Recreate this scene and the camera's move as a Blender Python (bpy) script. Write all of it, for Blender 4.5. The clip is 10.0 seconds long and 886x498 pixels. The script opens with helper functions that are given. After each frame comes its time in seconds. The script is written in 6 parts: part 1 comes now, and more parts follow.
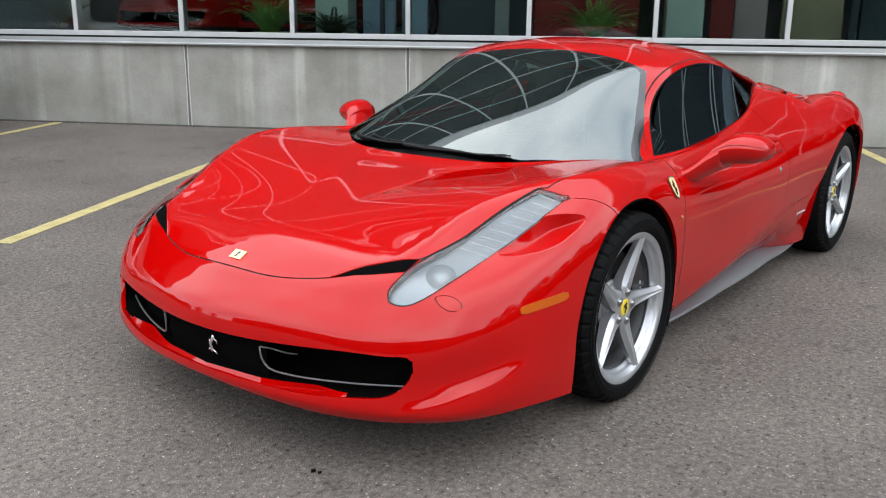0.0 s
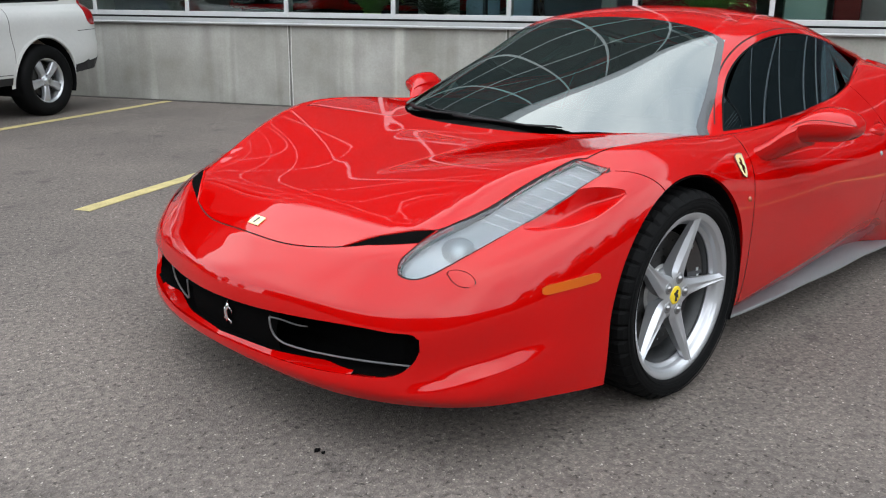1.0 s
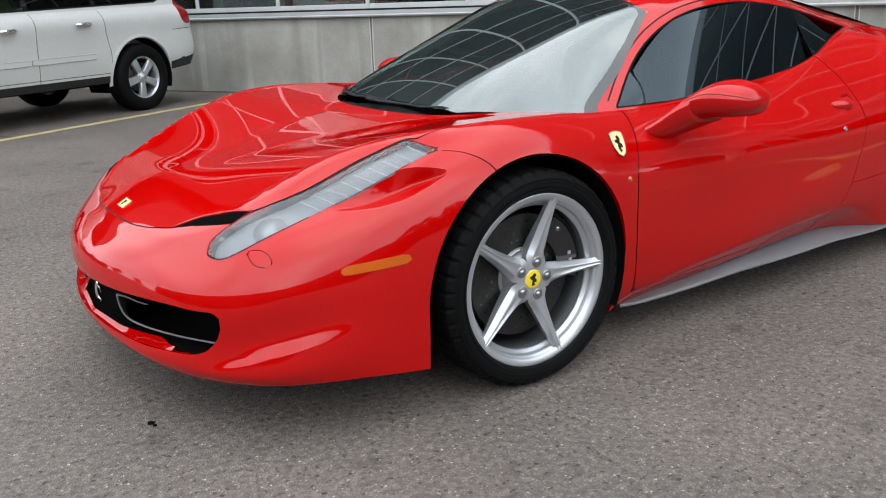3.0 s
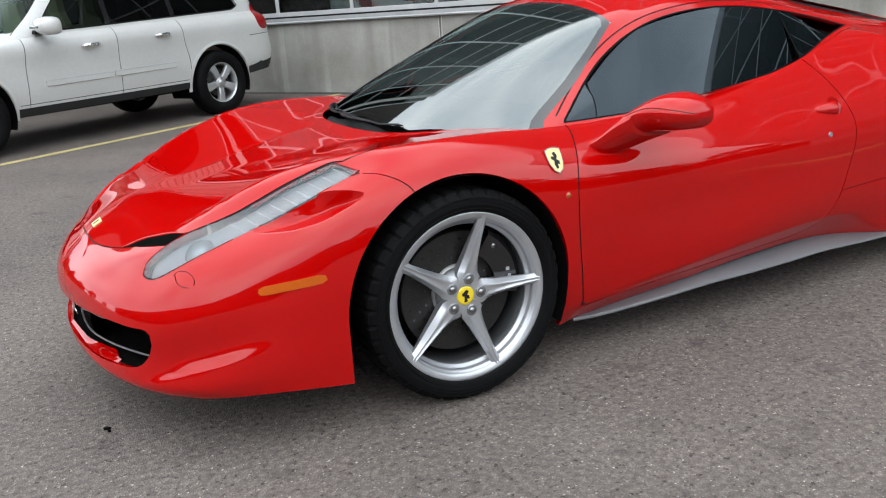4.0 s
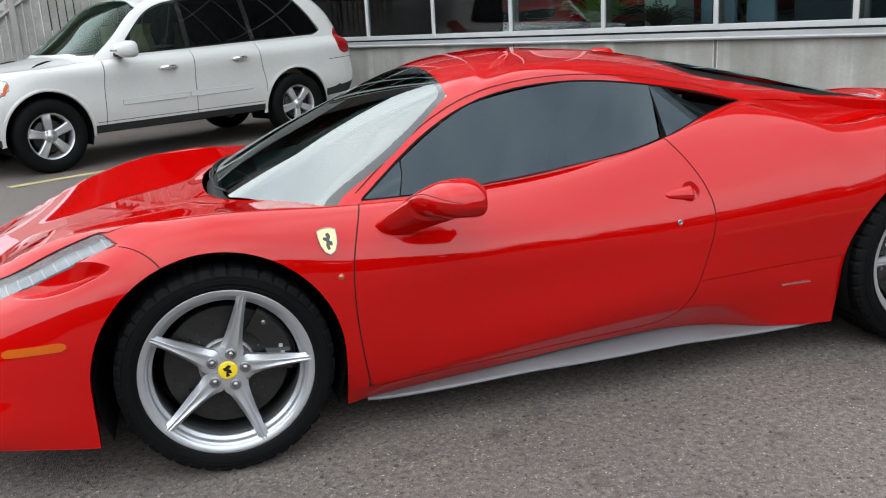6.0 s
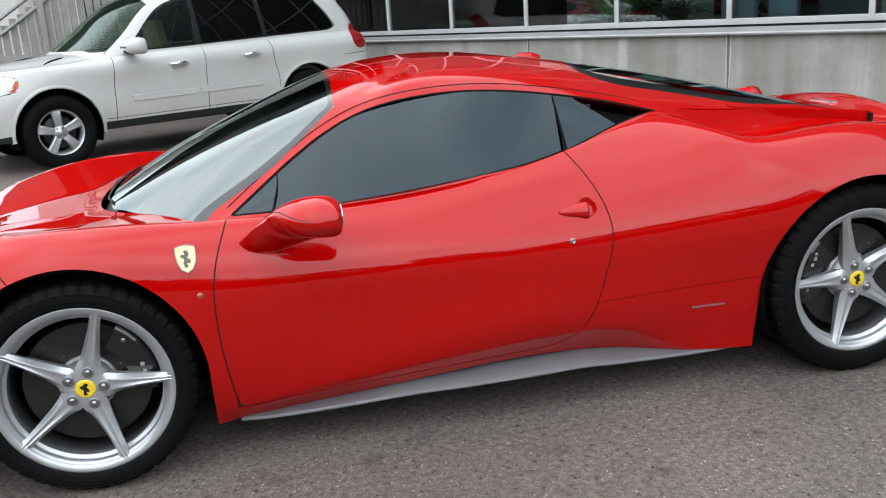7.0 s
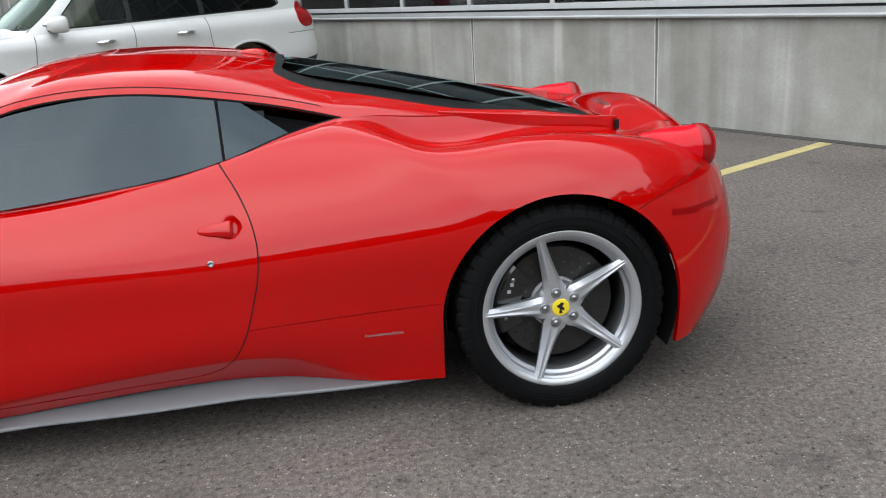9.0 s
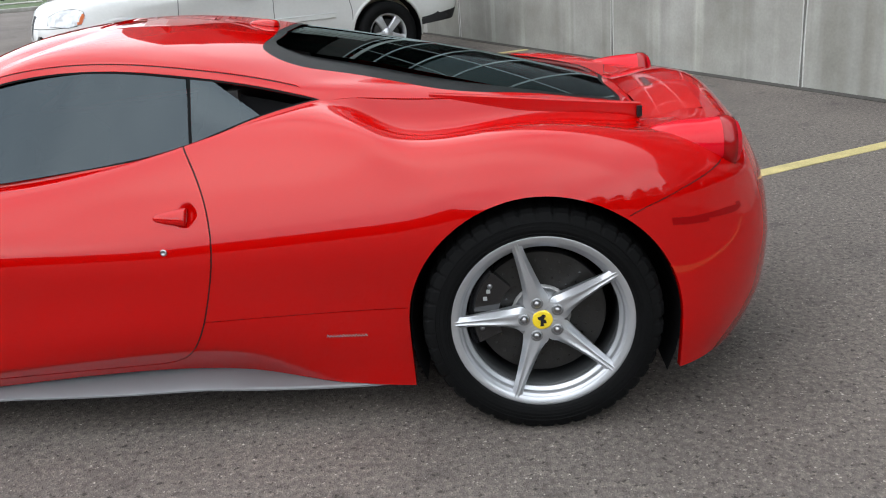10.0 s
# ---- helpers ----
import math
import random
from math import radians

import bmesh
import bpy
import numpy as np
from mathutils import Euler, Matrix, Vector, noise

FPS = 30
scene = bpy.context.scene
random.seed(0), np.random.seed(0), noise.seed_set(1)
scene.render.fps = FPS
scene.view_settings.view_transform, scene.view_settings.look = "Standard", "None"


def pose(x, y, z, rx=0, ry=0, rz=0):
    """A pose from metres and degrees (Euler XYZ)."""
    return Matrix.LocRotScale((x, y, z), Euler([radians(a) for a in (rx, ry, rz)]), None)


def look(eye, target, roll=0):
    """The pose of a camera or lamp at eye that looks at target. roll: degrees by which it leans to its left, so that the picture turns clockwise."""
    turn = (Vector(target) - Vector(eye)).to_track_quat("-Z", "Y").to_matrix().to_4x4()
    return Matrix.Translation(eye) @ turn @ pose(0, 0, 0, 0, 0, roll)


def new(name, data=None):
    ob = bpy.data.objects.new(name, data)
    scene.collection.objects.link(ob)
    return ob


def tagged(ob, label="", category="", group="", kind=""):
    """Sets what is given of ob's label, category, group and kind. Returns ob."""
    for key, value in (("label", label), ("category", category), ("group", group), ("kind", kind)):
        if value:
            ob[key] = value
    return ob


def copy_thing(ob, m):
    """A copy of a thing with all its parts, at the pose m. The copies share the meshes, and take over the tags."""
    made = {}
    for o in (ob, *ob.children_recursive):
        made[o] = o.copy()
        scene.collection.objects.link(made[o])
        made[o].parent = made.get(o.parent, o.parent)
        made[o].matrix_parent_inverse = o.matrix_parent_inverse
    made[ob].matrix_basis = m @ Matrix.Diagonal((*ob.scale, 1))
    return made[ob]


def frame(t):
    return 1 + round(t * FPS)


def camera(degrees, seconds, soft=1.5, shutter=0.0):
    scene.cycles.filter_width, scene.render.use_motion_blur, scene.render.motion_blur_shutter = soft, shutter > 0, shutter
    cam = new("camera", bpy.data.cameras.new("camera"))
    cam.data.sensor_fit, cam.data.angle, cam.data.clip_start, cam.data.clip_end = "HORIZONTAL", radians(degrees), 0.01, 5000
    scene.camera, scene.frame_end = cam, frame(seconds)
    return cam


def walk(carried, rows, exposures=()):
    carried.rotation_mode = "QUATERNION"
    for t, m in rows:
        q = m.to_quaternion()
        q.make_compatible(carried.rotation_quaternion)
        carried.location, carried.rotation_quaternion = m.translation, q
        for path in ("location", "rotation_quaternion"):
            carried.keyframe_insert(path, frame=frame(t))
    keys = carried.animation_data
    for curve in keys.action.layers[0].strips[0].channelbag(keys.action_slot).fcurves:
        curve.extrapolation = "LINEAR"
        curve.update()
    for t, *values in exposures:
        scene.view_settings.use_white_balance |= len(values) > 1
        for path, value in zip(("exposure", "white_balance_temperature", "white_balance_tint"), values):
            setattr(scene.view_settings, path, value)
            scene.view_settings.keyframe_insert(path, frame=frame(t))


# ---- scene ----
cam = camera(53.8, 10.0, 1.1)
PATH = [
    (0, (-2.65, -2.162, 1.287), (-1.119, -0.98, 0.778), 0.6),
    (0.5, (-2.504, -2.224, 1.228), (-1.08, -0.911, 0.73), -0.1),
    (1, (-2.333, -2.253, 1.188), (-0.984, -0.876, 0.656), 0.7),
    (1.5, (-2.178, -2.354, 1.157), (-0.932, -0.88, 0.632), 0.2),
    (2, (-2.017, -2.562, 1.159), (-0.92, -0.978, 0.622), -1.1),
    (2.5, (-1.849, -2.711, 1.148), (-0.81, -1.09, 0.61), -2.1),
    (3, (-1.615, -2.835, 1.155), (-0.543, -1.239, 0.602), -1.9),
    (4.3, (-1.0, -3.224, 1.249), (-0.265, -1.456, 0.673), -4.6),
    (4.5, (-0.878, -3.254, 1.261), (-0.205, -1.464, 0.675), -4.4),
    (5, (-0.607, -3.341, 1.308), (-0.014, -1.509, 0.768), -3.9),
    (5.5, (-0.323, -3.457, 1.34), (0.204, -1.599, 0.822), -3.7),
    (5.7, (-0.203, -3.492, 1.349), (0.337, -1.637, 0.831), -3.1),
    (6.8, (0.482, -3.551, 1.372), (0.881, -1.66, 0.855), -4.0),
    (7, (0.599, -3.546, 1.379), (0.982, -1.656, 0.849), -3.6),
    (7.5, (0.924, -3.59, 1.385), (1.314, -1.704, 0.846), -2.4),
    (8, (1.232, -3.558, 1.382), (1.495, -1.654, 0.828), -3.2),
    (8.5, (1.549, -3.529, 1.39), (1.717, -1.618, 0.827), -4.0),
    (9, (1.892, -3.49, 1.381), (2.172, -1.597, 0.799), -3.4),
    (9.5, (2.224, -3.393, 1.37), (2.31, -1.489, 0.765), -2.9),
    (10, (2.534, -3.248, 1.412), (2.406, -1.367, 0.745), -4.2),
]
walk(cam, [(t, look(eye, target, roll)) for t, eye, target, roll in PATH])

# ---------------------------------------------------------------- sky, sun, exposure
scene.view_settings.exposure = 0.48
world = bpy.data.worlds.new("world")
scene.world = world
world.use_nodes = True
wn, wl = world.node_tree.nodes, world.node_tree.links
sky = wn.new("ShaderNodeTexSky")
sky.sky_type, sky.sun_disc = "NISHITA", False
sky.sun_elevation, sky.sun_rotation = radians(52), radians(215)
sky.air_density, sky.dust_density, sky.ozone_density = 1.0, 3.0, 1.0
# overcast: a grey-white cloud layer, brighter overhead, with soft broad patches, over most of the clear sky
coord = wn.new("ShaderNodeTexCoord")
split = wn.new("ShaderNodeSeparateXYZ")
rise = wn.new("ShaderNodeMapRange")
rise.inputs["From Min"].default_value, rise.inputs["From Max"].default_value = 0.0, 0.9
rise.inputs["To Min"].default_value, rise.inputs["To Max"].default_value = 0.92, 1.08
cloud = wn.new("ShaderNodeTexNoise")
cloud.inputs["Scale"].default_value, cloud.inputs["Detail"].default_value = 2.2, 6.0
cloud_ramp = wn.new("ShaderNodeValToRGB")
cloud_ramp.color_ramp.elements[0].position, cloud_ramp.color_ramp.elements[0].color = 0.36, (7.4, 8.6, 9.9, 1)
cloud_ramp.color_ramp.elements[1].position, cloud_ramp.color_ramp.elements[1].color = 0.64, (16.8, 17.4, 17.9, 1)
lift = wn.new("ShaderNodeMix")
lift.data_type, lift.blend_type = "RGBA", "MULTIPLY"
lift.inputs["Factor"].default_value = 1.0
cover = wn.new("ShaderNodeMix")
cover.data_type = "RGBA"
cover.inputs["Factor"].default_value = 0.9
wl.new(coord.outputs["Generated"], cloud.inputs["Vector"])
wl.new(coord.outputs["Generated"], split.inputs["Vector"])
wl.new(split.outputs["Z"], rise.inputs["Value"])
wl.new(cloud.outputs["Fac"], cloud_ramp.inputs["Fac"])
wl.new(cloud_ramp.outputs["Color"], lift.inputs["A"])
wl.new(rise.outputs["Result"], lift.inputs["B"])
wl.new(sky.outputs["Color"], cover.inputs["A"])
wl.new(lift.outputs["Result"], cover.inputs["B"])
wl.new(cover.outputs["Result"], wn["Background"].inputs["Color"])
wn["Background"].inputs["Strength"].default_value = 0.135

sun = new("sun", bpy.data.lights.new("sun", "SUN"))
sun.data.energy, sun.data.angle, sun.data.color = 0.5, radians(140), (1.0, 0.97, 0.93)
sun.matrix_world = look((-5.0, -6.0, 14.0), (0.0, 0.0, 0.0))

# ---------------------------------------------------------------- materials
def material(name, color=(0.5, 0.5, 0.5), rough=0.5, metal=0.0, coat=0.0, coat_rough=0.03, spec=0.5,
             vary=0.0, scale=8.0, bump=0.0, bump_scale=200.0, coat_ior=1.5):
    """A principled material whose colour varies at two scales and which has a fine relief."""
    m = bpy.data.materials.new(name)
    m.use_nodes = True
    n, l = m.node_tree.nodes, m.node_tree.links
    b = n["Principled BSDF"]
    b.inputs["Base Color"].default_value = (*color, 1)
    b.inputs["Roughness"].default_value = rough
    b.inputs["Metallic"].default_value = metal
    b.inputs["Coat Weight"].default_value = coat
    b.inputs["Coat Roughness"].default_value = coat_rough
    b.inputs["Coat IOR"].default_value = coat_ior
    b.inputs["Specular IOR Level"].default_value = spec
    if vary or bump:
        c = n.new("ShaderNodeTexCoord")
    if vary:
        broad, fine = n.new("ShaderNodeTexNoise"), n.new("ShaderNodeTexNoise")
        broad.inputs["Scale"].default_value, broad.inputs["Detail"].default_value = scale, 4
        fine.inputs["Scale"].default_value, fine.inputs["Detail"].default_value = scale * 14, 3
        total = n.new("ShaderNodeMath")
        total.operation = "ADD"
        rng = n.new("ShaderNodeMapRange")
        rng.inputs["From Min"].default_value, rng.inputs["From Max"].default_value = 0.6, 1.4
        rng.inputs["To Min"].default_value, rng.inputs["To Max"].default_value = 1 - vary, 1 + vary
        tint = n.new("ShaderNodeMix")
        tint.data_type, tint.blend_type = "RGBA", "MULTIPLY"
        tint.inputs["Factor"].default_value = 1
        tint.inputs["A"].default_value = (*color, 1)
        for t in (broad, fine):
            l.new(c.outputs["Object"], t.inputs["Vector"])
        l.new(broad.outputs["Fac"], total.inputs[0])
        l.new(fine.outputs["Fac"], total.inputs[1])
        l.new(total.outputs[0], rng.inputs["Value"])
        l.new(rng.outputs[0], tint.inputs["B"])
        l.new(tint.outputs["Result"], b.inputs["Base Color"])
    if bump:
        grain, relief = n.new("ShaderNodeTexNoise"), n.new("ShaderNodeBump")
        grain.inputs["Scale"].default_value, grain.inputs["Detail"].default_value = bump_scale, 4
        relief.inputs["Strength"].default_value, relief.inputs["Distance"].default_value = bump, 0.004
        l.new(c.outputs["Object"], grain.inputs["Vector"])
        l.new(grain.outputs["Fac"], relief.inputs["Height"])
        l.new(relief.outputs["Normal"], b.inputs["Normal"])
    return m


def glass(name, tint=(0.1, 0.11, 0.11), ior=1.5, rough=0.0, sheen=(1, 1, 1)):
    """A tinted pane: light passes straight through it, and it mirrors by Fresnel."""
    m = bpy.data.materials.new(name)
    m.use_nodes = True
    n, l = m.node_tree.nodes, m.node_tree.links
    n.remove(n["Principled BSDF"])
    clear, gloss, mix, fres = (n.new("ShaderNode" + k) for k in ("BsdfTransparent", "BsdfGlossy", "MixShader", "Fresnel"))
    clear.inputs["Color"].default_value = (*tint, 1)
    gloss.inputs["Roughness"].default_value = rough
    gloss.inputs["Color"].default_value = (*sheen, 1)
    fres.inputs["IOR"].default_value = ior
    l.new(fres.outputs[0], mix.inputs[0])
    l.new(clear.outputs[0], mix.inputs[1])
    l.new(gloss.outputs[0], mix.inputs[2])
    l.new(mix.outputs[0], n["Material Output"].inputs["Surface"])
    return m


RED = material("red_paint", (0.425, 0.0010, 0.0008), 0.5, 0.0, 1.0, 0.016, 0.0, coat_ior=1.46)
WHITE_PAINT = material("white_paint", (0.54, 0.545, 0.535), 0.35, 0.0, 0.8, 0.03, vary=0.05, scale=2.5)
BLACK_PLASTIC = material("black_plastic", (0.008, 0.008, 0.009), 0.5, spec=0.25, bump=0.2, bump_scale=500)
GLOSS_BLACK = material("gloss_black", (0.008, 0.008, 0.009), 0.12, coat=0.6)
DARK_CLOTH = material("dark_leather", (0.02, 0.02, 0.02), 0.6, bump=0.3, bump_scale=300)
GAP = material("panel_gap", (0.02, 0.004, 0.004), 0.8)
RUBBER = material("tyre_rubber", (0.0048, 0.005, 0.0053), 0.68, spec=0.09, vary=0.25, scale=6, bump=0.25, bump_scale=250)
ALLOY = material("silver_alloy", (0.50, 0.515, 0.54), 0.36, 0.7, 0.3, 0.08)
ALLOY_DARK = material("machined_grey_alloy", (0.30, 0.31, 0.32), 0.45, 0.85)
CHROME = material("chrome", (0.8, 0.8, 0.82), 0.08, 1.0)
STEEL = material("bolt_steel", (0.32, 0.32, 0.33), 0.28, 1.0)
SHADED_BARREL = material("shaded_dusty_barrel", (0.06, 0.063, 0.066), 0.6, 0.3, vary=0.2, scale=10)
BELL = material("disc_bell_alloy", (0.42, 0.42, 0.42), 0.5, 0.6, vary=0.2, scale=30)
CARBON_DISC = material("brake_disc", (0.027, 0.026, 0.025), 0.45, 0.5, vary=0.3, scale=20)
GREY_PAINT = material("grey_sill_paint", (0.17, 0.175, 0.185), 0.45, 0.2, 0.2, 0.2)
YELLOW = material("yellow_enamel", (0.85, 0.62, 0.02), 0.3, coat=0.6)
CREAM = material("pale_enamel", (0.78, 0.69, 0.32), 0.3, coat=0.6)
AMBER = material("amber_lens", (0.46, 0.085, 0.002), 0.35, coat=0.3, spec=0.25)
RED_LENS = material("red_lens", (0.55, 0.004, 0.014), 0.2, coat=0.8, spec=0.0, coat_ior=1.4)
DARK_RED_LENS = material("dark_red_lens", (0.26, 0.003, 0.004), 0.25, coat=0.8, spec=0.0)
MARKER_RED = material("marker_red", (0.26, 0.002, 0.003), 0.3, coat=0.5, spec=0.0, coat_ior=1.35)
WINDSHIELD = glass("windshield_glass", (0.22, 0.28, 0.27), 2.6, sheen=(0.93, 1.0, 0.99))
TINTED = glass("tinted_glass", (0.028, 0.034, 0.038), 1.60, sheen=(0.74, 0.90, 1.0))
ENGINE_GLASS = glass("engine_cover_glass", (0.02, 0.024, 0.026), 1.36, sheen=(0.80, 0.95, 0.97))
SUV_TINT = glass("dark_rear_glass", (0.02, 0.022, 0.024), 1.32)
CLEAR = glass("clear_lens", (0.82, 0.86, 0.88), 1.75)
SATIN_BLACK = material("satin_black", (0.007, 0.0075, 0.008), 0.42, spec=0.15, bump=0.1, bump_scale=400)
DUCT_GREY = material("duct_grey", (0.17, 0.17, 0.175), 0.35, 0.3)
GRILLE = material("grille_mesh", (0.003, 0.003, 0.003), 0.9, spec=0.02, bump=1.0, bump_scale=260)
LAMP_BOWL = material("lamp_bowl", (0.46, 0.50, 0.53), 0.32, 0.3, vary=0.12, scale=9)
PROJECTOR = material("projector_glass", (0.40, 0.44, 0.46), 0.25, 0.3, coat=0.4)
LED_RIB = material("led_rib", (0.75, 0.78, 0.80), 0.3)
AMBER_DARK = material("dark_amber_lens", (0.35, 0.07, 0.01), 0.25, coat=0.8)
SEAL_RUBBER = material("seal_rubber", (0.006, 0.006, 0.0065), 0.7, spec=0.06)
WHITE_MARK = material("white_mark", (0.32, 0.33, 0.33), 0.5)
WELL = material("wheel_well_felt", (0.006, 0.006, 0.0065), 0.9, spec=0.05)
JOINT_GREY = material("joint_grey", (0.14, 0.137, 0.125), 0.9)
GRIT = material("grit", (0.05, 0.047, 0.042), 0.95, vary=0.5, scale=12, bump=0.8, bump_scale=60)
TINTED_DARK = material("dark_window", (0.02, 0.022, 0.025), 0.1, coat=0.5)
CLADDING = material("grey_cladding", (0.018, 0.018, 0.019), 0.65, spec=0.25, bump=0.2, bump_scale=300)
SUV_SCREEN = glass("green_windshield", (0.34, 0.46, 0.38), 1.27, sheen=(0.85, 1.0, 0.92))
SUV_GLASS = glass("green_side_glass", (0.30, 0.36, 0.32), 1.42)
GAP_GREY = material("grey_gap", (0.06, 0.06, 0.06), 0.8)
HEADLAMP = material("headlamp_silver", (0.36, 0.37, 0.38), 0.22, 0.7, coat=1.0, vary=0.7, scale=16)
CABIN_BEIGE = material("beige_cabin", (0.30, 0.26, 0.20), 0.8, vary=0.1, scale=5)
import collections

# ---------------------------------------------------------------- mesh tools
def spline(knots, pts, at, periodic=0.0):
    """Natural cubic spline through pts (n, ...) at knots, sampled at 'at'. periodic: the period, or 0."""
    knots, pts = np.asarray(knots, float), np.asarray(pts, float)
    if periodic:
        reach = min(4, len(knots))
        pts = np.concatenate([pts[-reach:], pts, pts[:reach]])
        knots = np.concatenate([knots[-reach:] - periodic, knots, knots[:reach] + periodic])
    n = len(knots)
    h = np.diff(knots)
    a = np.zeros((n, n))
    flat = pts.reshape(n, -1)
    rhs = np.zeros_like(flat)
    a[0, 0] = a[-1, -1] = 1
    for i in range(1, n - 1):
        a[i, i - 1:i + 2] = h[i - 1], 2 * (h[i - 1] + h[i]), h[i]
        rhs[i] = 6 * ((flat[i + 1] - flat[i]) / h[i] - (flat[i] - flat[i - 1]) / h[i - 1])
    m2 = np.linalg.solve(a, rhs)
    at = np.asarray(at, float)
    k = np.clip(np.searchsorted(knots, at, side="right") - 1, 0, n - 2)
    t0, t1 = (knots[k + 1] - at)[:, None], (at - knots[k])[:, None]
    hk = h[k][:, None]
    out = (m2[k] * t0 ** 3 + m2[k + 1] * t1 ** 3) / (6 * hk) + (flat[k] / hk - m2[k] * hk / 6) * t0 + (flat[k + 1] / hk - m2[k + 1] * hk / 6) * t1
    return out.reshape(len(at), *pts.shape[1:])


def steps(knots, per):
    """Sample places: 'per' even steps inside each span of the knots."""
    return np.concatenate([np.linspace(a, b, per, endpoint=False) for a, b in zip(knots[:-1], knots[1:])] + [knots[-1:]])


def curve(pts, n=60, closed=False):
    """A smooth curve through pts, by chord length."""
    pts = np.asarray(pts, float)
    if closed:
        pts = np.concatenate([pts, pts[:1]])
    k = np.concatenate([[0], np.cumsum(np.linalg.norm(np.diff(pts, axis=0), axis=1))])
    at = np.linspace(0, k[-1], n)
    return spline(k[:-1], pts[:-1], at[:-1], k[-1]) if closed else spline(k, pts, at)


class Sheet:
    """A surface of polygons that can be cut along the zero line of a function and sorted into named panels."""

    def __init__(self, verts, faces):
        self.v = [tuple(p) for p in np.asarray(verts).tolist()]
        self.f = [tuple(f) for f in faces]
        self.tag = ["body"] * len(self.f)
        self.loop = []

    def centres(self):
        v = np.array(self.v)
        size = np.array([len(f) for f in self.f])
        flat = v[np.concatenate([np.array(f) for f in self.f])]
        start = np.concatenate([[0], np.cumsum(size)[:-1]])
        return np.add.reduceat(flat, start, axis=0) / size[:, None]

    def cut(self, fn, where=None):
        """Splits every face that the zero line of fn(points) crosses. where(centres) picks the faces that may be cut."""
        v = np.array(self.v)
        val = fn(v)
        val[np.abs(val) < 1e-6] = 1e-6
        sign = val > 0
        may = where(self.centres()) if where else np.ones(len(self.f), bool)
        made, faces, tags, self.loop = {}, [], [], []
        for f, tag, ok in zip(self.f, self.tag, may):
            s = [sign[i] for i in f]
            if not ok or all(s) or not any(s):
                faces.append(f)
                tags.append(tag)
                continue
            sides = {True: [], False: []}
            cross = []
            for i, a in enumerate(f):
                b = f[(i + 1) % len(f)]
                sides[bool(sign[a])].append(a)
                if sign[a] != sign[b]:
                    key = (min(a, b), max(a, b))
                    if key not in made:
                        t = val[key[0]] / (val[key[0]] - val[key[1]])
                        made[key] = len(self.v)
                        self.v.append(tuple(v[key[0]] * (1 - t) + v[key[1]] * t))
                    for side in sides.values():
                        side.append(made[key])
                    cross.append(made[key])
            if len(cross) != 2:
                faces.append(f)
                tags.append(tag)
                continue
            self.loop.append(tuple(cross))
            for side in sides.values():
                if len(side) > 2:
                    faces.append(tuple(side))
                    tags.append(tag)
        self.f, self.tag = faces, tags
        return self

    def mark(self, fn, tag, where=None, only=("body",)):
        """Cuts along fn and gives the faces where fn is negative the tag."""
        self.cut(fn, where)
        c = self.centres()
        inside = fn(c) < 0
        may = where(c) if where else np.ones(len(c), bool)
        self.tag = [tag if i and m and (only is None or t in only) else t for i, m, t in zip(inside, may, self.tag)]
        return self

    def gap(self, fn, half, where=None, tag="gap", only=("body",)):
        """A narrow strip of that half width along the zero line of the signed distance fn."""
        self.cut(lambda p: fn(p) - half, where)
        self.cut(lambda p: fn(p) + half, where)
        c = self.centres()
        hit = np.abs(fn(c)) < half
        may = where(c) if where else np.ones(len(c), bool)
        self.tag = [tag if i and m and (only is None or t in only) else t for i, m, t in zip(hit, may, self.tag)]
        return self

    def sort(self, tag, test, only=("body",)):
        """Gives the faces whose centre passes the test the tag."""
        hit = test(self.centres())
        self.tag = [tag if h and t in only else t for h, t in zip(hit, self.tag)]
        return self

    def drop(self, tag):
        keep = [i for i, t in enumerate(self.tag) if t != tag]
        self.f, self.tag = [self.f[i] for i in keep], [self.tag[i] for i in keep]
        return self

    def normals(self):
        v = np.array(self.v)
        out = np.zeros_like(v)
        for f in self.f:
            p = v[list(f)]
            n = np.zeros(3)
            for i in range(1, len(f) - 1):
                n += np.cross(p[i] - p[0], p[i + 1] - p[0])
            for i in f:
                out[i] += n
        return out / np.maximum(np.linalg.norm(out, axis=1, keepdims=True), 1e-9)

    def panel(self, *tags, push=0.0, thick=0.0, side=0):
        """The faces with these tags as (verts, faces, normals). push moves them along their normals; thick adds a rim
        turned inwards; side keeps one half only (+1 or -1 in y)."""
        v_all, n_all = self.arr, self.n
        faces = [f for f, t in zip(self.f, self.tag) if t in tags and (not side or v_all[list(f), 1].mean() * side > 0)]
        used = sorted({i for f in faces for i in f})
        at = {i: k for k, i in enumerate(used)}
        v, n = v_all[used], n_all[used]
        v = v + push * n
        faces = [tuple(at[i] for i in f) for f in faces]
        if thick:
            edges = {(a, b) for f in faces for a, b in zip(f, f[1:] + f[:1])}
            rim = [(a, b) for a, b in edges if (b, a) not in edges]
            ends = sorted({i for e in rim for i in e})
            top = {i: len(v) + k for k, i in enumerate(ends)}
            low = {i: len(v) + len(ends) + k for k, i in enumerate(ends)}
            v = np.concatenate([v, v[ends], v[ends] - thick * n[ends]])
            n = np.concatenate([n, np.zeros((2 * len(ends), 3))])
            faces = faces + [(top[b], top[a], low[a], low[b]) for a, b in rim]
        return v, faces, n

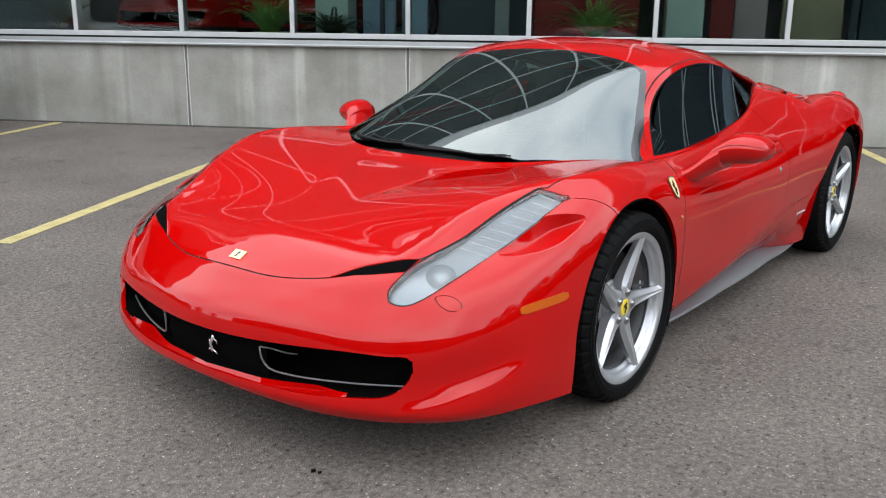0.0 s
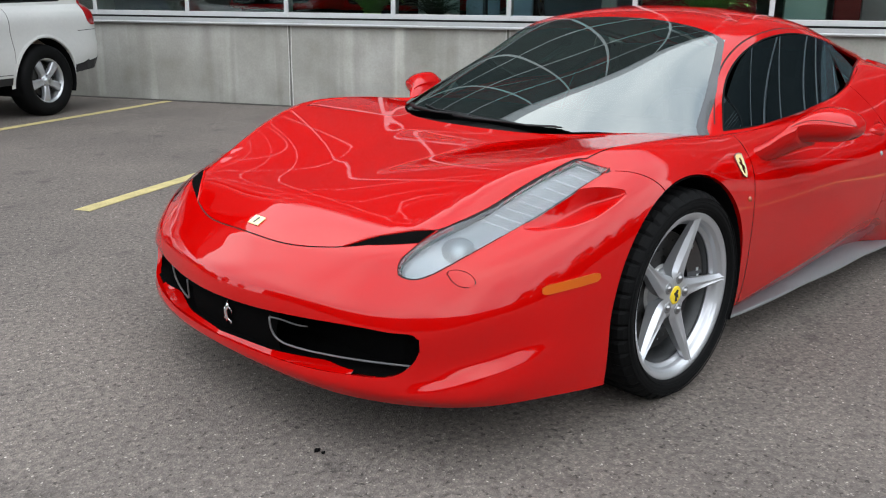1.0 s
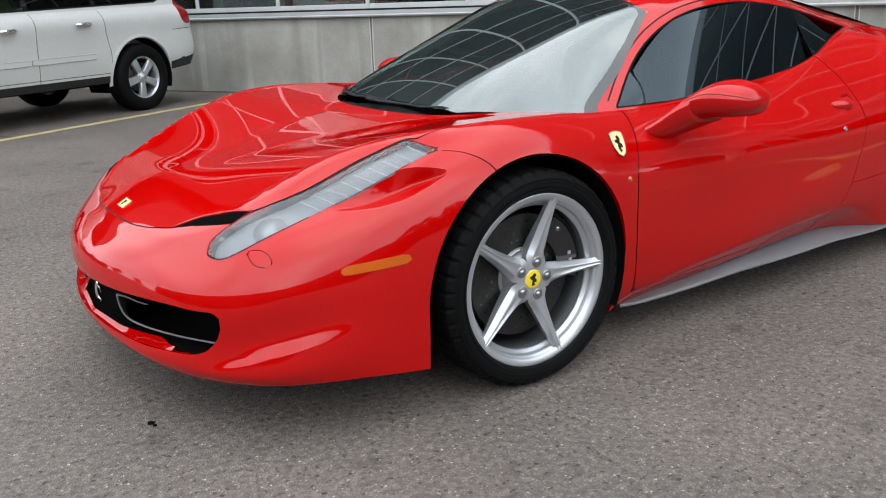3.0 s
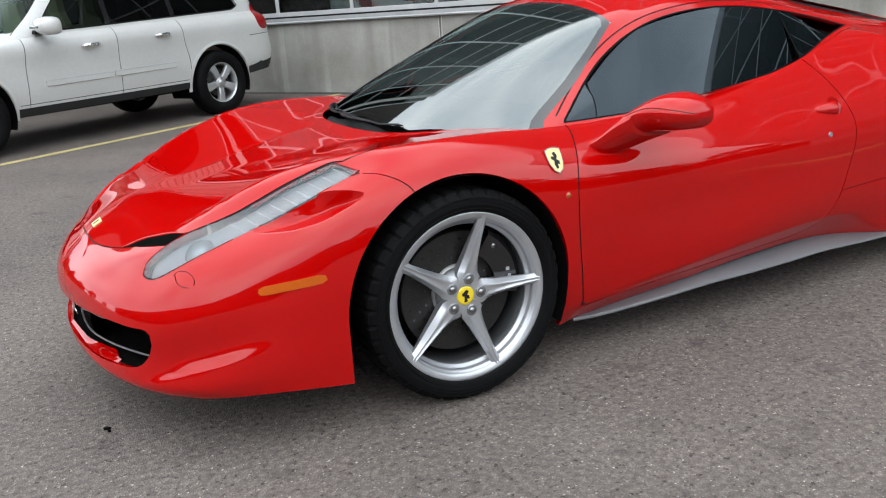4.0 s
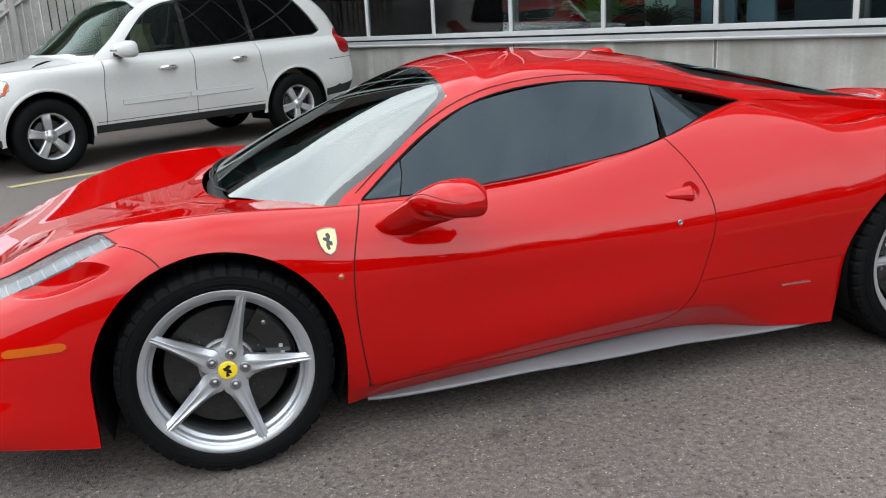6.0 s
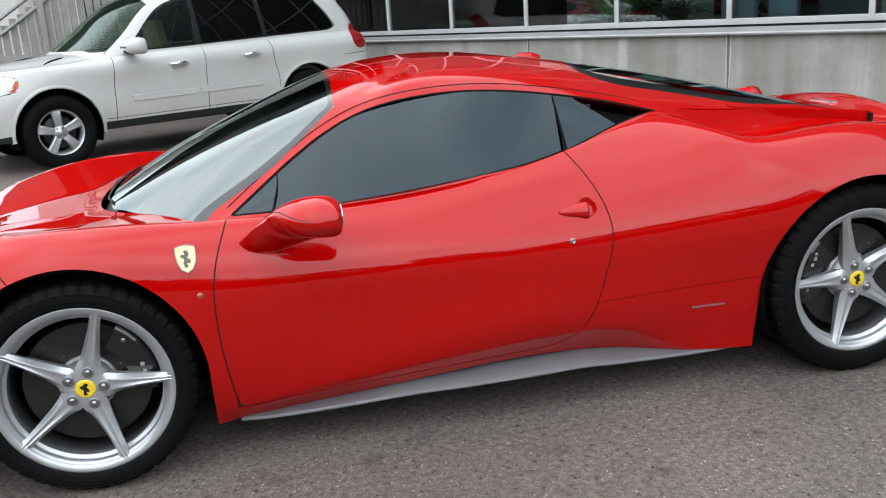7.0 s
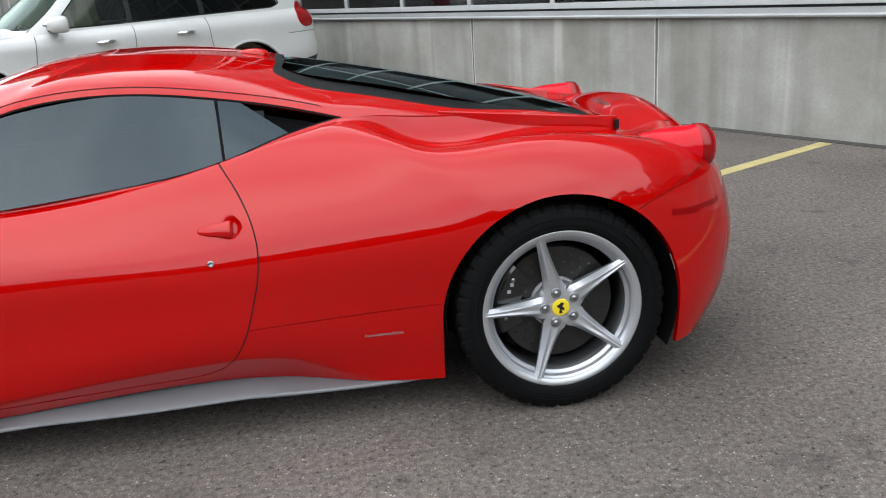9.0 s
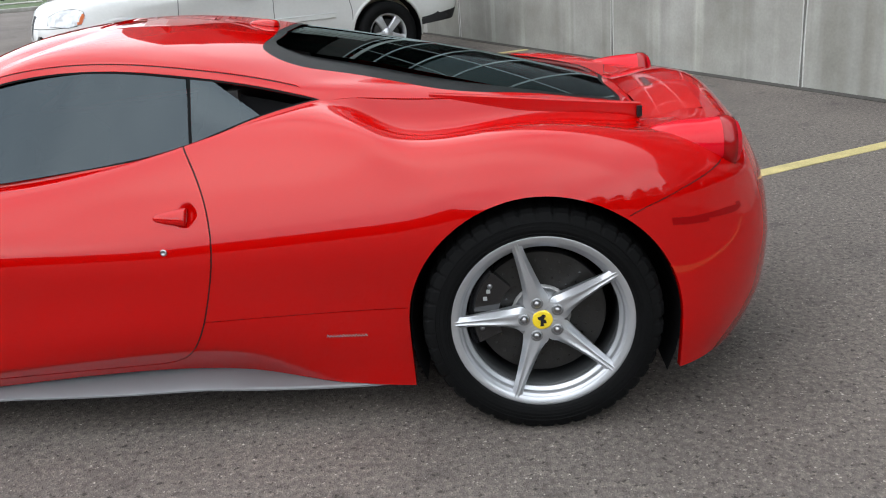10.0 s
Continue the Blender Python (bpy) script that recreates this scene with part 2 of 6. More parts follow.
    def outward(self, centre):
        """Turns all faces so that they look away from the centre line, and keeps the smooth normals."""
        n = self.normals()
        v = np.array(self.v)
        if ((v - centre) * n).sum() < 0:
            self.f = [f[::-1] for f in self.f]
            n = -n
        self.n, self.arr = n, np.array(self.v)
        return self


def near(poly, axes, closed=True):
    """Signed distance (negative inside) to a polygon over two axes of the points; open lines give the plain distance."""
    poly = np.asarray(poly, float)
    a = poly
    b = np.roll(poly, -1, axis=0)
    if not closed:
        a, b = a[:-1], b[:-1]

    def fn(p):
        q = np.asarray(p)[:, axes]
        out = np.full(len(q), 1e9)
        inside = np.zeros(len(q), bool)
        for (ax, ay), (bx, by) in zip(a, b):
            dx, dy = bx - ax, by - ay
            t = np.clip(((q[:, 0] - ax) * dx + (q[:, 1] - ay) * dy) / (dx * dx + dy * dy + 1e-12), 0, 1)
            out = np.minimum(out, np.hypot(q[:, 0] - ax - t * dx, q[:, 1] - ay - t * dy))
            if closed:
                hit = ((ay > q[:, 1]) != (by > q[:, 1])) & (q[:, 0] < (bx - ax) * (q[:, 1] - ay) / (by - ay + 1e-12) + ax)
                inside ^= hit
        return np.where(inside, -out, out)
    return fn


def mesh_object(name, verts, faces, vnormals, mat, parent=None, label="", smooth=True, kind=""):
    me = bpy.data.meshes.new(name)
    me.from_pydata([tuple(map(float, p)) for p in verts], [], [tuple(f) for f in faces])
    if smooth:
        me.polygons.foreach_set("use_smooth", [True] * len(me.polygons))
    for one in (mat if isinstance(mat, (list, tuple)) else [mat]):
        me.materials.append(one)
    me.update()
    if vnormals is not None:
        me.normals_split_custom_set_from_vertices([tuple(map(float, q)) for q in vnormals])
    ob = new(name, me)
    if parent is not None:
        ob.parent = parent
    if label or kind:
        tagged(ob, label=label, kind=kind)
    return ob


def part(name, bm, mat, parent, label="", smooth=False):
    """Links a bmesh as one mesh object under a thing or a part."""
    me = bpy.data.meshes.new(name)
    bm.normal_update()
    bm.to_mesh(me)
    bm.free()
    if smooth:
        me.polygons.foreach_set("use_smooth", [True] * len(me.polygons))
    me.materials.append(mat)
    ob = new(name, me)
    if parent is not None:
        ob.parent = parent
    if label:
        tagged(ob, label=label)
    return ob


def thing(name, label, category, at=None, group="", kind=""):
    ob = new(name)
    ob.empty_display_size = 0.1
    if at is not None:
        ob.matrix_world = at
    return tagged(ob, label, category, group, kind)


def box(x0, x1, y0, y1, z0, z1, bevel=0.0, seg=2, bm=None):
    own = bm is None
    bm = bm or bmesh.new()
    made = bmesh.ops.create_cube(bm, size=1.0)["verts"]
    for v in made:
        v.co = ((x0 + x1) / 2 + v.co.x * (x1 - x0), (y0 + y1) / 2 + v.co.y * (y1 - y0), (z0 + z1) / 2 + v.co.z * (z1 - z0))
    if bevel:
        edges = list({e for v in made for e in v.link_edges})
        bmesh.ops.bevel(bm, geom=edges, offset=bevel, segments=seg, affect="EDGES", profile=0.7)
    return bm


def lathe(profile, n=48, axis="y", bm=None, closed=False):
    """A turned body about an axis through the origin; profile: (radius, along) pairs."""
    bm = bm or bmesh.new()
    rings = []
    for k in range(n):
        a = 2 * math.pi * k / n
        ring = []
        for r, s in profile:
            c, d = r * math.cos(a), r * math.sin(a)
            ring.append(bm.verts.new((c, s, d) if axis == "y" else (c, d, s) if axis == "z" else (s, c, d)))
        rings.append(ring)
    m = len(profile)
    for k in range(n):
        p, q = rings[k], rings[(k + 1) % n]
        for i in range(m if closed else m - 1):
            j = (i + 1) % m
            bm.faces.new((p[i], p[j], q[j], q[i]))
    bmesh.ops.remove_doubles(bm, verts=bm.verts[:], dist=1e-5)
    bmesh.ops.recalc_face_normals(bm, faces=bm.faces[:])
    return bm


def loft(rings, closed=True, caps=True, bm=None):
    """Skins a row of equal rings of points."""
    bm = bm or bmesh.new()
    vs = [[bm.verts.new(tuple(map(float, p))) for p in ring] for ring in rings]
    m = len(rings[0])
    for a, b in zip(vs[:-1], vs[1:]):
        for i in range(m if closed else m - 1):
            j = (i + 1) % m
            bm.faces.new((a[i], a[j], b[j], b[i]))
    if caps and closed:
        bm.faces.new(vs[0][::-1])
        bm.faces.new(vs[-1])
    bmesh.ops.recalc_face_normals(bm, faces=bm.faces[:])
    return bm


def tube(pts, radius, n=10, caps=True, bm=None):
    """A round bar along a line of points."""
    pts = [Vector(p) for p in pts]
    rings = []
    up = Vector((0, 0, 1))
    for i, p in enumerate(pts):
        d = (pts[min(i + 1, len(pts) - 1)] - pts[max(i - 1, 0)]).normalized()
        side = d.cross(up if abs(d.z) < 0.95 else Vector((1, 0, 0))).normalized()
        over = side.cross(d)
        r = radius[i] if isinstance(radius, (list, tuple)) else radius
        rings.append([p + r * (math.cos(2 * math.pi * k / n) * side + math.sin(2 * math.pi * k / n) * over) for k in range(n)])
    return loft(rings, True, caps, bm)


def plate(outline, thick, to_place, bevel=0.0):
    """A flat shape: outline of (a, b) pairs, given thickness, laid by to_place(a, b, h)."""
    bm = bmesh.new()
    lo = [bm.verts.new(to_place(a, b, 0)) for a, b in outline]
    hi = [bm.verts.new(to_place(a, b, thick)) for a, b in outline]
    n = len(outline)
    bm.faces.new(lo[::-1])
    bm.faces.new(hi)
    for i in range(n):
        bm.faces.new((lo[i], lo[(i + 1) % n], hi[(i + 1) % n], hi[i]))
    bmesh.ops.recalc_face_normals(bm, faces=bm.faces[:])
    return bm


def ring_net(rows, per_u, per_v):
    """A closed band through rows of control points of one half (from the front middle to the back middle), mirrored in y.
    Returns the grid of points (v, u, 3)."""
    half = np.array(rows, float)
    mirror = half[:, -2:0:-1] * (1, -1, 1)
    net = np.concatenate([half, mirror], axis=1)
    along = []
    for row in net:
        ku = np.concatenate([[0], np.cumsum(np.linalg.norm(np.diff(np.concatenate([row, row[:1]]), axis=0), axis=1))])
        along.append(spline(ku[:-1], row, steps(ku, per_u)[:-1], ku[-1]))
    along = np.stack(along)
    out = []
    for i in range(along.shape[1]):
        column = along[:, i]
        kv = np.concatenate([[0], np.cumsum(np.linalg.norm(np.diff(column, axis=0), axis=1))])
        out.append(spline(kv, column, steps(kv, per_v)))
    return np.stack(out, axis=1)


def net_faces(nv, nu, closed=True):
    return [(a * nu + b, a * nu + (b + 1) % nu, (a + 1) * nu + (b + 1) % nu, (a + 1) * nu + b)
            for a in range(nv - 1) for b in range(nu if closed else nu - 1)]


def fair(grid, along, across, low=0, high=1):
    """Evens out a grid of points along its rings and across them: rings up to row low stay, from row high on they are fully faired."""
    nv, nu = grid.shape[:2]
    eye = np.eye(nu)
    second = np.roll(eye, 1, 0) + np.roll(eye, -1, 0) - 2 * eye
    w = np.clip((np.arange(nv) - low) / max(1, high - low), 0, 1)
    w = (w * w * (3 - 2 * w))[:, None, None] if low else np.ones((nv, 1, 1))
    ringed = np.linalg.solve(eye + along * second @ second, grid.transpose(1, 0, 2).reshape(nu, -1)).reshape(nu, nv, 3).transpose(1, 0, 2)
    out = grid * (1 - w) + ringed * w
    bend = np.zeros((nv - 2, nv))
    for i in range(nv - 2):
        bend[i, i:i + 3] = 1, -2, 1
    hold = np.ones(nv)
    hold[0] = hold[-1] = 1e5
    crossed = np.linalg.solve(np.diag(hold) + across * bend.T @ bend, (hold[:, None, None] * out).reshape(nv, -1)).reshape(nv, nu, 3)
    return out * (1 - w) + crossed * w


def even_panel(panel, axis, degree=3, push=0.0, both=True, like=None):
    """A pane laid on one smooth sheet: the given axis becomes a polynomial of the other two, and the normals follow it."""
    v, f, n = panel
    v, n = np.array(v, float), np.array(n, float)
    a, b = [k for k in (0, 1, 2) if k != axis]
    wide = np.array((like or panel)[0], float)
    lo, hi = wide.min(0), wide.max(0)
    mid, half = (lo + hi) / 2, (hi - lo) / 2 + 1e-6
    if both:
        mid[1], half[1] = 0, max(abs(lo[1]), abs(hi[1]))
    p, q = (v[:, a] - mid[a]) / half[a], (v[:, b] - mid[b]) / half[b]
    powers = [(i, j) for i in range(degree + 1) for j in range(degree + 1) if i + j <= degree and not (both and (j if b == 1 else i if a == 1 else 0) % 2)]
    terms = np.stack([p ** i * q ** j for i, j in powers], 1)
    pw, qw = (wide[:, a] - mid[a]) / half[a], (wide[:, b] - mid[b]) / half[b]
    coef = np.linalg.lstsq(np.stack([pw ** i * qw ** j for i, j in powers], 1), wide[:, axis], rcond=None)[0]
    out, grad = v.copy(), np.zeros_like(v)
    out[:, axis] = terms @ coef
    grad[:, axis] = 1
    grad[:, a] = -sum(c * i * p ** max(i - 1, 0) * q ** j for c, (i, j) in zip(coef, powers)) / half[a]
    grad[:, b] = -sum(c * j * p ** i * q ** max(j - 1, 0) for c, (i, j) in zip(coef, powers)) / half[b]
    grad /= np.linalg.norm(grad, axis=1)[:, None]
    grad *= np.sign((grad * n).sum(1))[:, None]
    out += grad * push
    return [tuple(x) for x in out], f, [tuple(x) for x in grad]


def crisp(ob, degrees=24):
    """Smooth faces with sharp edges where they meet at more than that angle."""
    bm = bmesh.new()
    bm.from_mesh(ob.data)
    for f in bm.faces:
        f.smooth = True
    for e in bm.edges:
        if len(e.link_faces) == 2:
            e.smooth = e.calc_face_angle() < radians(degrees)
    bm.to_mesh(ob.data)
    bm.free()
    return ob


def islands(faces):
    """The faces, sorted into pieces that hang together."""
    root = {}
    def find(i):
        while root.setdefault(i, i) != i:
            i = root[i]
        return i
    for q in faces:
        for a in q[1:]:
            root[find(a)] = find(q[0])
    out = collections.defaultdict(list)
    for q in faces:
        out[find(q[0])].append(q)
    return [f for f in out.values() if len(f) > 3]

# ---------------------------------------------------------------- the place: u runs along the showroom wall, v towards it
WALL_V = 6.66
PLACE = Matrix(((.47, .883, 0, 0), (-.883, .47, 0, 0), (0, 0, 1, 0), (0, 0, 0, 1)))


def world_of(u, v, z=0.0):
    return PLACE @ Vector((u, v, z))


def node_material(name):
    m = bpy.data.materials.new(name)
    m.use_nodes = True
    return m, m.node_tree.nodes, m.node_tree.links


def ramp_node(n, stops):
    r = n.new("ShaderNodeValToRGB")
    while len(r.color_ramp.elements) < len(stops):
        r.color_ramp.elements.new(0.5)
    for e, (p, c) in zip(r.color_ramp.elements, stops):
        e.position, e.color = p, (*c, 1) if len(c) == 3 else c
    return r


def asphalt_material():
    """Worn asphalt: pale stone chips in dark binder, broad stains, darker damp patches and fine cracks."""
    m, n, l = node_material("asphalt")
    b = n["Principled BSDF"]
    c = n.new("ShaderNodeTexCoord")
    chips = n.new("ShaderNodeTexVoronoi")
    chips.inputs["Scale"].default_value = 185
    pits = n.new("ShaderNodeTexNoise")
    pits.inputs["Scale"].default_value, pits.inputs["Detail"].default_value = 48, 4
    fine = n.new("ShaderNodeTexNoise")
    fine.inputs["Scale"].default_value, fine.inputs["Detail"].default_value = 46, 8
    broad = n.new("ShaderNodeTexNoise")
    broad.inputs["Scale"].default_value, broad.inputs["Detail"].default_value = 0.7, 6
    spots = n.new("ShaderNodeTexNoise")
    spots.inputs["Scale"].default_value, spots.inputs["Detail"].default_value = 4.5, 5
    for t in (chips, fine, broad, spots, pits):
        l.new(c.outputs["Object"], t.inputs["Vector"])
    chip_tone = ramp_node(n, [(0.0, (0.103, 0.089, 0.080)), (0.70, (0.142, 0.123, 0.111)), (0.89, (0.197, 0.173, 0.155)), (0.962, (0.38, 0.348, 0.312))])
    l.new(chips.outputs["Color"], chip_tone.inputs["Fac"])
    grain = ramp_node(n, [(0.30, (0.66, 0.66, 0.66)), (0.70, (1.36, 1.355, 1.345))])
    pit = ramp_node(n, [(0.325, (0.38, 0.375, 0.37)), (0.40, (1.0, 1.0, 1.0))])
    l.new(pits.outputs["Fac"], pit.inputs["Fac"])
    l.new(fine.outputs["Fac"], grain.inputs["Fac"])
    stain = ramp_node(n, [(0.30, (0.79, 0.79, 0.80)), (0.68, (1.17, 1.165, 1.155))])
    l.new(broad.outputs["Fac"], stain.inputs["Fac"])
    damp = ramp_node(n, [(0.28, (0.66, 0.66, 0.67)), (0.40, (1.0, 1.0, 1.0))])
    l.new(spots.outputs["Fac"], damp.inputs["Fac"])
    last = chip_tone.outputs["Color"]
    for r in (grain, stain, damp, pit):
        mix = n.new("ShaderNodeMix")
        mix.data_type, mix.blend_type = "RGBA", "MULTIPLY"
        mix.inputs["Factor"].default_value = 1
        l.new(last, mix.inputs["A"])
        l.new(r.outputs["Color"], mix.inputs["B"])
        last = mix.outputs["Result"]
    l.new(last, b.inputs["Base Color"])
    b.inputs["Roughness"].default_value = 0.82
    b.inputs["Specular IOR Level"].default_value = 0.3
    add = n.new("ShaderNodeMath")
    add.operation = "ADD"
    l.new(chips.outputs["Distance"], add.inputs[0])
    l.new(fine.outputs["Fac"], add.inputs[1])
    relief = n.new("ShaderNodeBump")
    relief.inputs["Strength"].default_value, relief.inputs["Distance"].default_value = 0.55, 0.006
    l.new(add.outputs[0], relief.inputs["Height"])
    l.new(relief.outputs["Normal"], b.inputs["Normal"])
    return m


def concrete_material():
    """Board-cast concrete: cloudy grey, pale lime runs and dark rain streaks hanging from the top, pits."""
    m, n, l = node_material("concrete")
    b = n["Principled BSDF"]
    c = n.new("ShaderNodeTexCoord")
    cloudy = n.new("ShaderNodeTexNoise")
    cloudy.inputs["Scale"].default_value, cloudy.inputs["Detail"].default_value = 1.7, 7
    grain = n.new("ShaderNodeTexNoise")
    grain.inputs["Scale"].default_value, grain.inputs["Detail"].default_value = 45, 5
    l.new(c.outputs["Object"], cloudy.inputs["Vector"])
    l.new(c.outputs["Object"], grain.inputs["Vector"])
    base = ramp_node(n, [(0.30, (0.235, 0.228, 0.204)), (0.50, (0.305, 0.298, 0.272)), (0.70, (0.375, 0.369, 0.345))])
    l.new(cloudy.outputs["Fac"], base.inputs["Fac"])
    last = base.outputs["Color"]
    speck = ramp_node(n, [(0.30, (0.94, 0.94, 0.94)), (0.70, (1.06, 1.06, 1.06))])
    l.new(grain.outputs["Fac"], speck.inputs["Fac"])
    layers = [speck.outputs["Color"]]
    for scale, stops in ((2.2, [(0.34, (0.80, 0.795, 0.78)), (0.46, (1, 1, 1))]), (3.1, [(0.56, (1, 1, 1)), (0.64, (1.25, 1.26, 1.27)), (0.72, (1.75, 1.77, 1.80))]), (7.0, [(0.58, (1, 1, 1)), (0.72, (1.12, 1.12, 1.12))])):
        stretch = n.new("ShaderNodeMapping")
        stretch.inputs["Scale"].default_value = (scale, scale, scale * 0.045)
        run = n.new("ShaderNodeTexNoise")
        run.inputs["Scale"].default_value, run.inputs["Detail"].default_value = 1.0, 3
        l.new(c.outputs["Object"], stretch.inputs["Vector"])
        l.new(stretch.outputs["Vector"], run.inputs["Vector"])
        r = ramp_node(n, stops)
        l.new(run.outputs["Fac"], r.inputs["Fac"])
        layers.append(r.outputs["Color"])
    for layer in layers:
        mix = n.new("ShaderNodeMix")
        mix.data_type, mix.blend_type = "RGBA", "MULTIPLY"
        mix.inputs["Factor"].default_value = 1
        l.new(last, mix.inputs["A"])
        l.new(layer, mix.inputs["B"])
        last = mix.outputs["Result"]
    l.new(last, b.inputs["Base Color"])
    b.inputs["Roughness"].default_value = 0.85
    relief = n.new("ShaderNodeBump")
    relief.inputs["Strength"].default_value, relief.inputs["Distance"].default_value = 0.12, 0.004
    l.new(grain.outputs["Fac"], relief.inputs["Height"])
    l.new(relief.outputs["Normal"], b.inputs["Normal"])
    return m


LIME = material("lime_deposit", (0.52, 0.52, 0.50), 0.9, vary=0.25, scale=20)
ASPHALT = asphalt_material()
CONCRETE = concrete_material()
YELLOW_LINE = material("yellow_road_paint", (0.45, 0.375, 0.165), 0.75, vary=0.3, scale=7, bump=0.6, bump_scale=120)
ALUMINIUM = material("pale_aluminium", (0.55, 0.56, 0.57), 0.42, 0.3, vary=0.05, scale=3)
ZINC = material("zinc_flashing", (0.50, 0.51, 0.52), 0.4, 0.6, vary=0.12, scale=4)
SHOP_GLASS = glass("showroom_glass", (0.72, 0.80, 0.78), 1.5)
SHOP_DARK_GLASS = glass("tinted_upper_glass", (0.16, 0.21, 0.20), 1.45, sheen=(0.85, 1.0, 0.97))
SHOP_FLOOR = material("showroom_floor", (0.10, 0.10, 0.10), 0.3, vary=0.1, scale=2)
SHOP_WALL = material("showroom_wall", (0.40, 0.41, 0.42), 0.8, vary=0.1, scale=1)
SHOP_RED = material("red_partition", (0.34, 0.02, 0.02), 0.7, vary=0.15, scale=2)
SHOP_NAVY = material("navy_panel", (0.045, 0.06, 0.09), 0.5, vary=0.2, scale=2)
SHOP_ROSE = material("rose_panel", (0.55, 0.40, 0.42), 0.7, vary=0.2, scale=3)
WHITE_TRIM = material("white_trim", (0.70, 0.71, 0.70), 0.6, vary=0.05, scale=3)
MIRRORED_SKY_BLUE = material("mirrored_sky_blue", (0.34, 0.44, 0.60), 0.6, vary=0.15, scale=2)
SHOP_PALE = material("pale_column", (0.70, 0.78, 0.73), 0.7, vary=0.08, scale=2)
SHOP_SAND = material("sand_curtain", (0.45, 0.36, 0.24), 0.8, vary=0.15, scale=3)
WEATHERED = material("weathered_boards", (0.34, 0.33, 0.31), 0.85, vary=0.3, scale=5, bump=0.4, bump_scale=40)
RAIL_GREY = material("grey_railing", (0.26, 0.26, 0.26), 0.5, 0.5)
PALE_SIDING = material("pale_siding", (0.50, 0.50, 0.48), 0.8, vary=0.1, scale=2)
FOLIAGE = material("dark_foliage", (0.030, 0.045, 0.020), 0.8, vary=0.5, scale=3)
FERN = material("fern_green", (0.32, 0.60, 0.13), 0.5, vary=0.4, scale=9)
DARK_FERN = material("dark_palm_green", (0.035, 0.07, 0.03), 0.5, vary=0.4, scale=9)
# wall colour of the unseen buildings, kept dark for what the paint mirrors
DARK_BACKDROP = material("dark_backdrop", (0.055, 0.048, 0.043), 0.85, vary=0.3, scale=2)
BARK = material("bark", (0.06, 0.048, 0.038), 0.9, vary=0.3, scale=6)
GRASS = material("grass", (0.05, 0.08, 0.025), 0.9, vary=0.4, scale=4, bump=0.8, bump_scale=60)
BOLLARD = material("yellow_bollard_paint", (0.70, 0.52, 0.03), 0.5)
POT = material("grey_pot", (0.12, 0.12, 0.12), 0.6)

gm = bmesh.new()
bmesh.ops.create_grid(gm, x_segments=2, y_segments=2, size=600)
tagged(part("ground", gm, ASPHALT, None), "grey weathered asphalt of a car park", "ground", kind="structure")


def placed(ob):
    ob.matrix_world = PLACE @ ob.matrix_world
    return ob


# low concrete wall with cast joints
wall = placed(part("wall_front", box(-9.2, 16, WALL_V, WALL_V + .3, -.2, .965), CONCRETE, None))
tagged(wall, "low streaked grey concrete wall under the showroom windows", "wall", kind="structure")
for k, u0 in enumerate((-8.0, -4.18, -1.47, 1.25, 4.0, 6.7)):
    placed(part("wall_joint", box(u0 - .012, u0 + .012, WALL_V - .003, WALL_V + .01, .0, .962), JOINT_GREY, wall, "narrow vertical joint in the concrete"))
    for side in (-1, 1):
        placed(part("lime_edge", tube([(u0 + side * (.019 + .004 * math.sin(7 * z + k)), WALL_V - .001, z) for z in (.0, .12, .25, .4, .55, .7, .85, .96)], [.007, .006, .008, .007, .006, .007, .005, .004], 6), LIME, wall, "pale lime run beside the joint"))
grit = placed(part("gutter_strip", box(-9.2, 16, WALL_V - .10, WALL_V, 0, .006), GRIT, None))
tagged(grit, "dark strip of grit along the wall foot", "ground edge", kind="structure")
for u0 in (-5.86, -2.74, .33, 3.45):
    rough_edge = bmesh.new()
    cuts = 46
    rows = []
    for k in range(cuts + 1):
        v0 = 1.05 + 5.48 * k / cuts
        j = .006 * noise.noise((u0 * 3.1, v0 * 5.0, 0))
        i = .006 * noise.noise((u0 * 3.1 + 9, v0 * 5.0, 4))
        shift = .17 * (1 - (v0 - 1.05) / 5.48) * (1 if u0 < -5 else .35)
        rows.append([rough_edge.verts.new((u0 + shift + e, v0, h)) for e, h in ((-.052 + j, 0), (-.052 + j, .004), (.052 + i, .004), (.052 + i, 0))])
    for a, b in zip(rows[:-1], rows[1:]):
        for q in range(3):
            rough_edge.faces.new((a[q], b[q], b[q + 1], a[q + 1]))
    bmesh.ops.recalc_face_normals(rough_edge, faces=rough_edge.faces[:])
    tagged(placed(part("parking_line", rough_edge, YELLOW_LINE, None)), "worn yellow parking line painted on asphalt", "parking line", "parking lines")

# showroom front: sill, mullions, transoms, panes
front = thing("showroom_front", "glazed showroom front with pale aluminium frames above a concrete wall", "window front", kind="structure")
placed(part("window_sill", loft([[(u, WALL_V - .055, .962), (u, WALL_V - .060, .978), (u, WALL_V - .052, .984), (u, WALL_V - .018, .990), (u, WALL_V - .018, 1.036), (u, WALL_V + .25, 1.036), (u, WALL_V + .25, .962)] for u in (-9.2, 16)]), ZINC, front, "grey metal window sill"))
placed(part("sill_joint", box(-9.2, 16, WALL_V - .004, WALL_V + .2, 1.036, 1.058), SATIN_BLACK, front, "dark joint above the sill"))
FIRST, PITCH, TOP = -4.21, 1.37, 9.6
bays = range(-4, 15)
for k in bays:
    u0 = FIRST + PITCH * k
    placed(part("mullion", box(u0 - .026, u0 + .026, WALL_V - .015, WALL_V + .12, 1.06, TOP, .004, 1), ALUMINIUM, front))
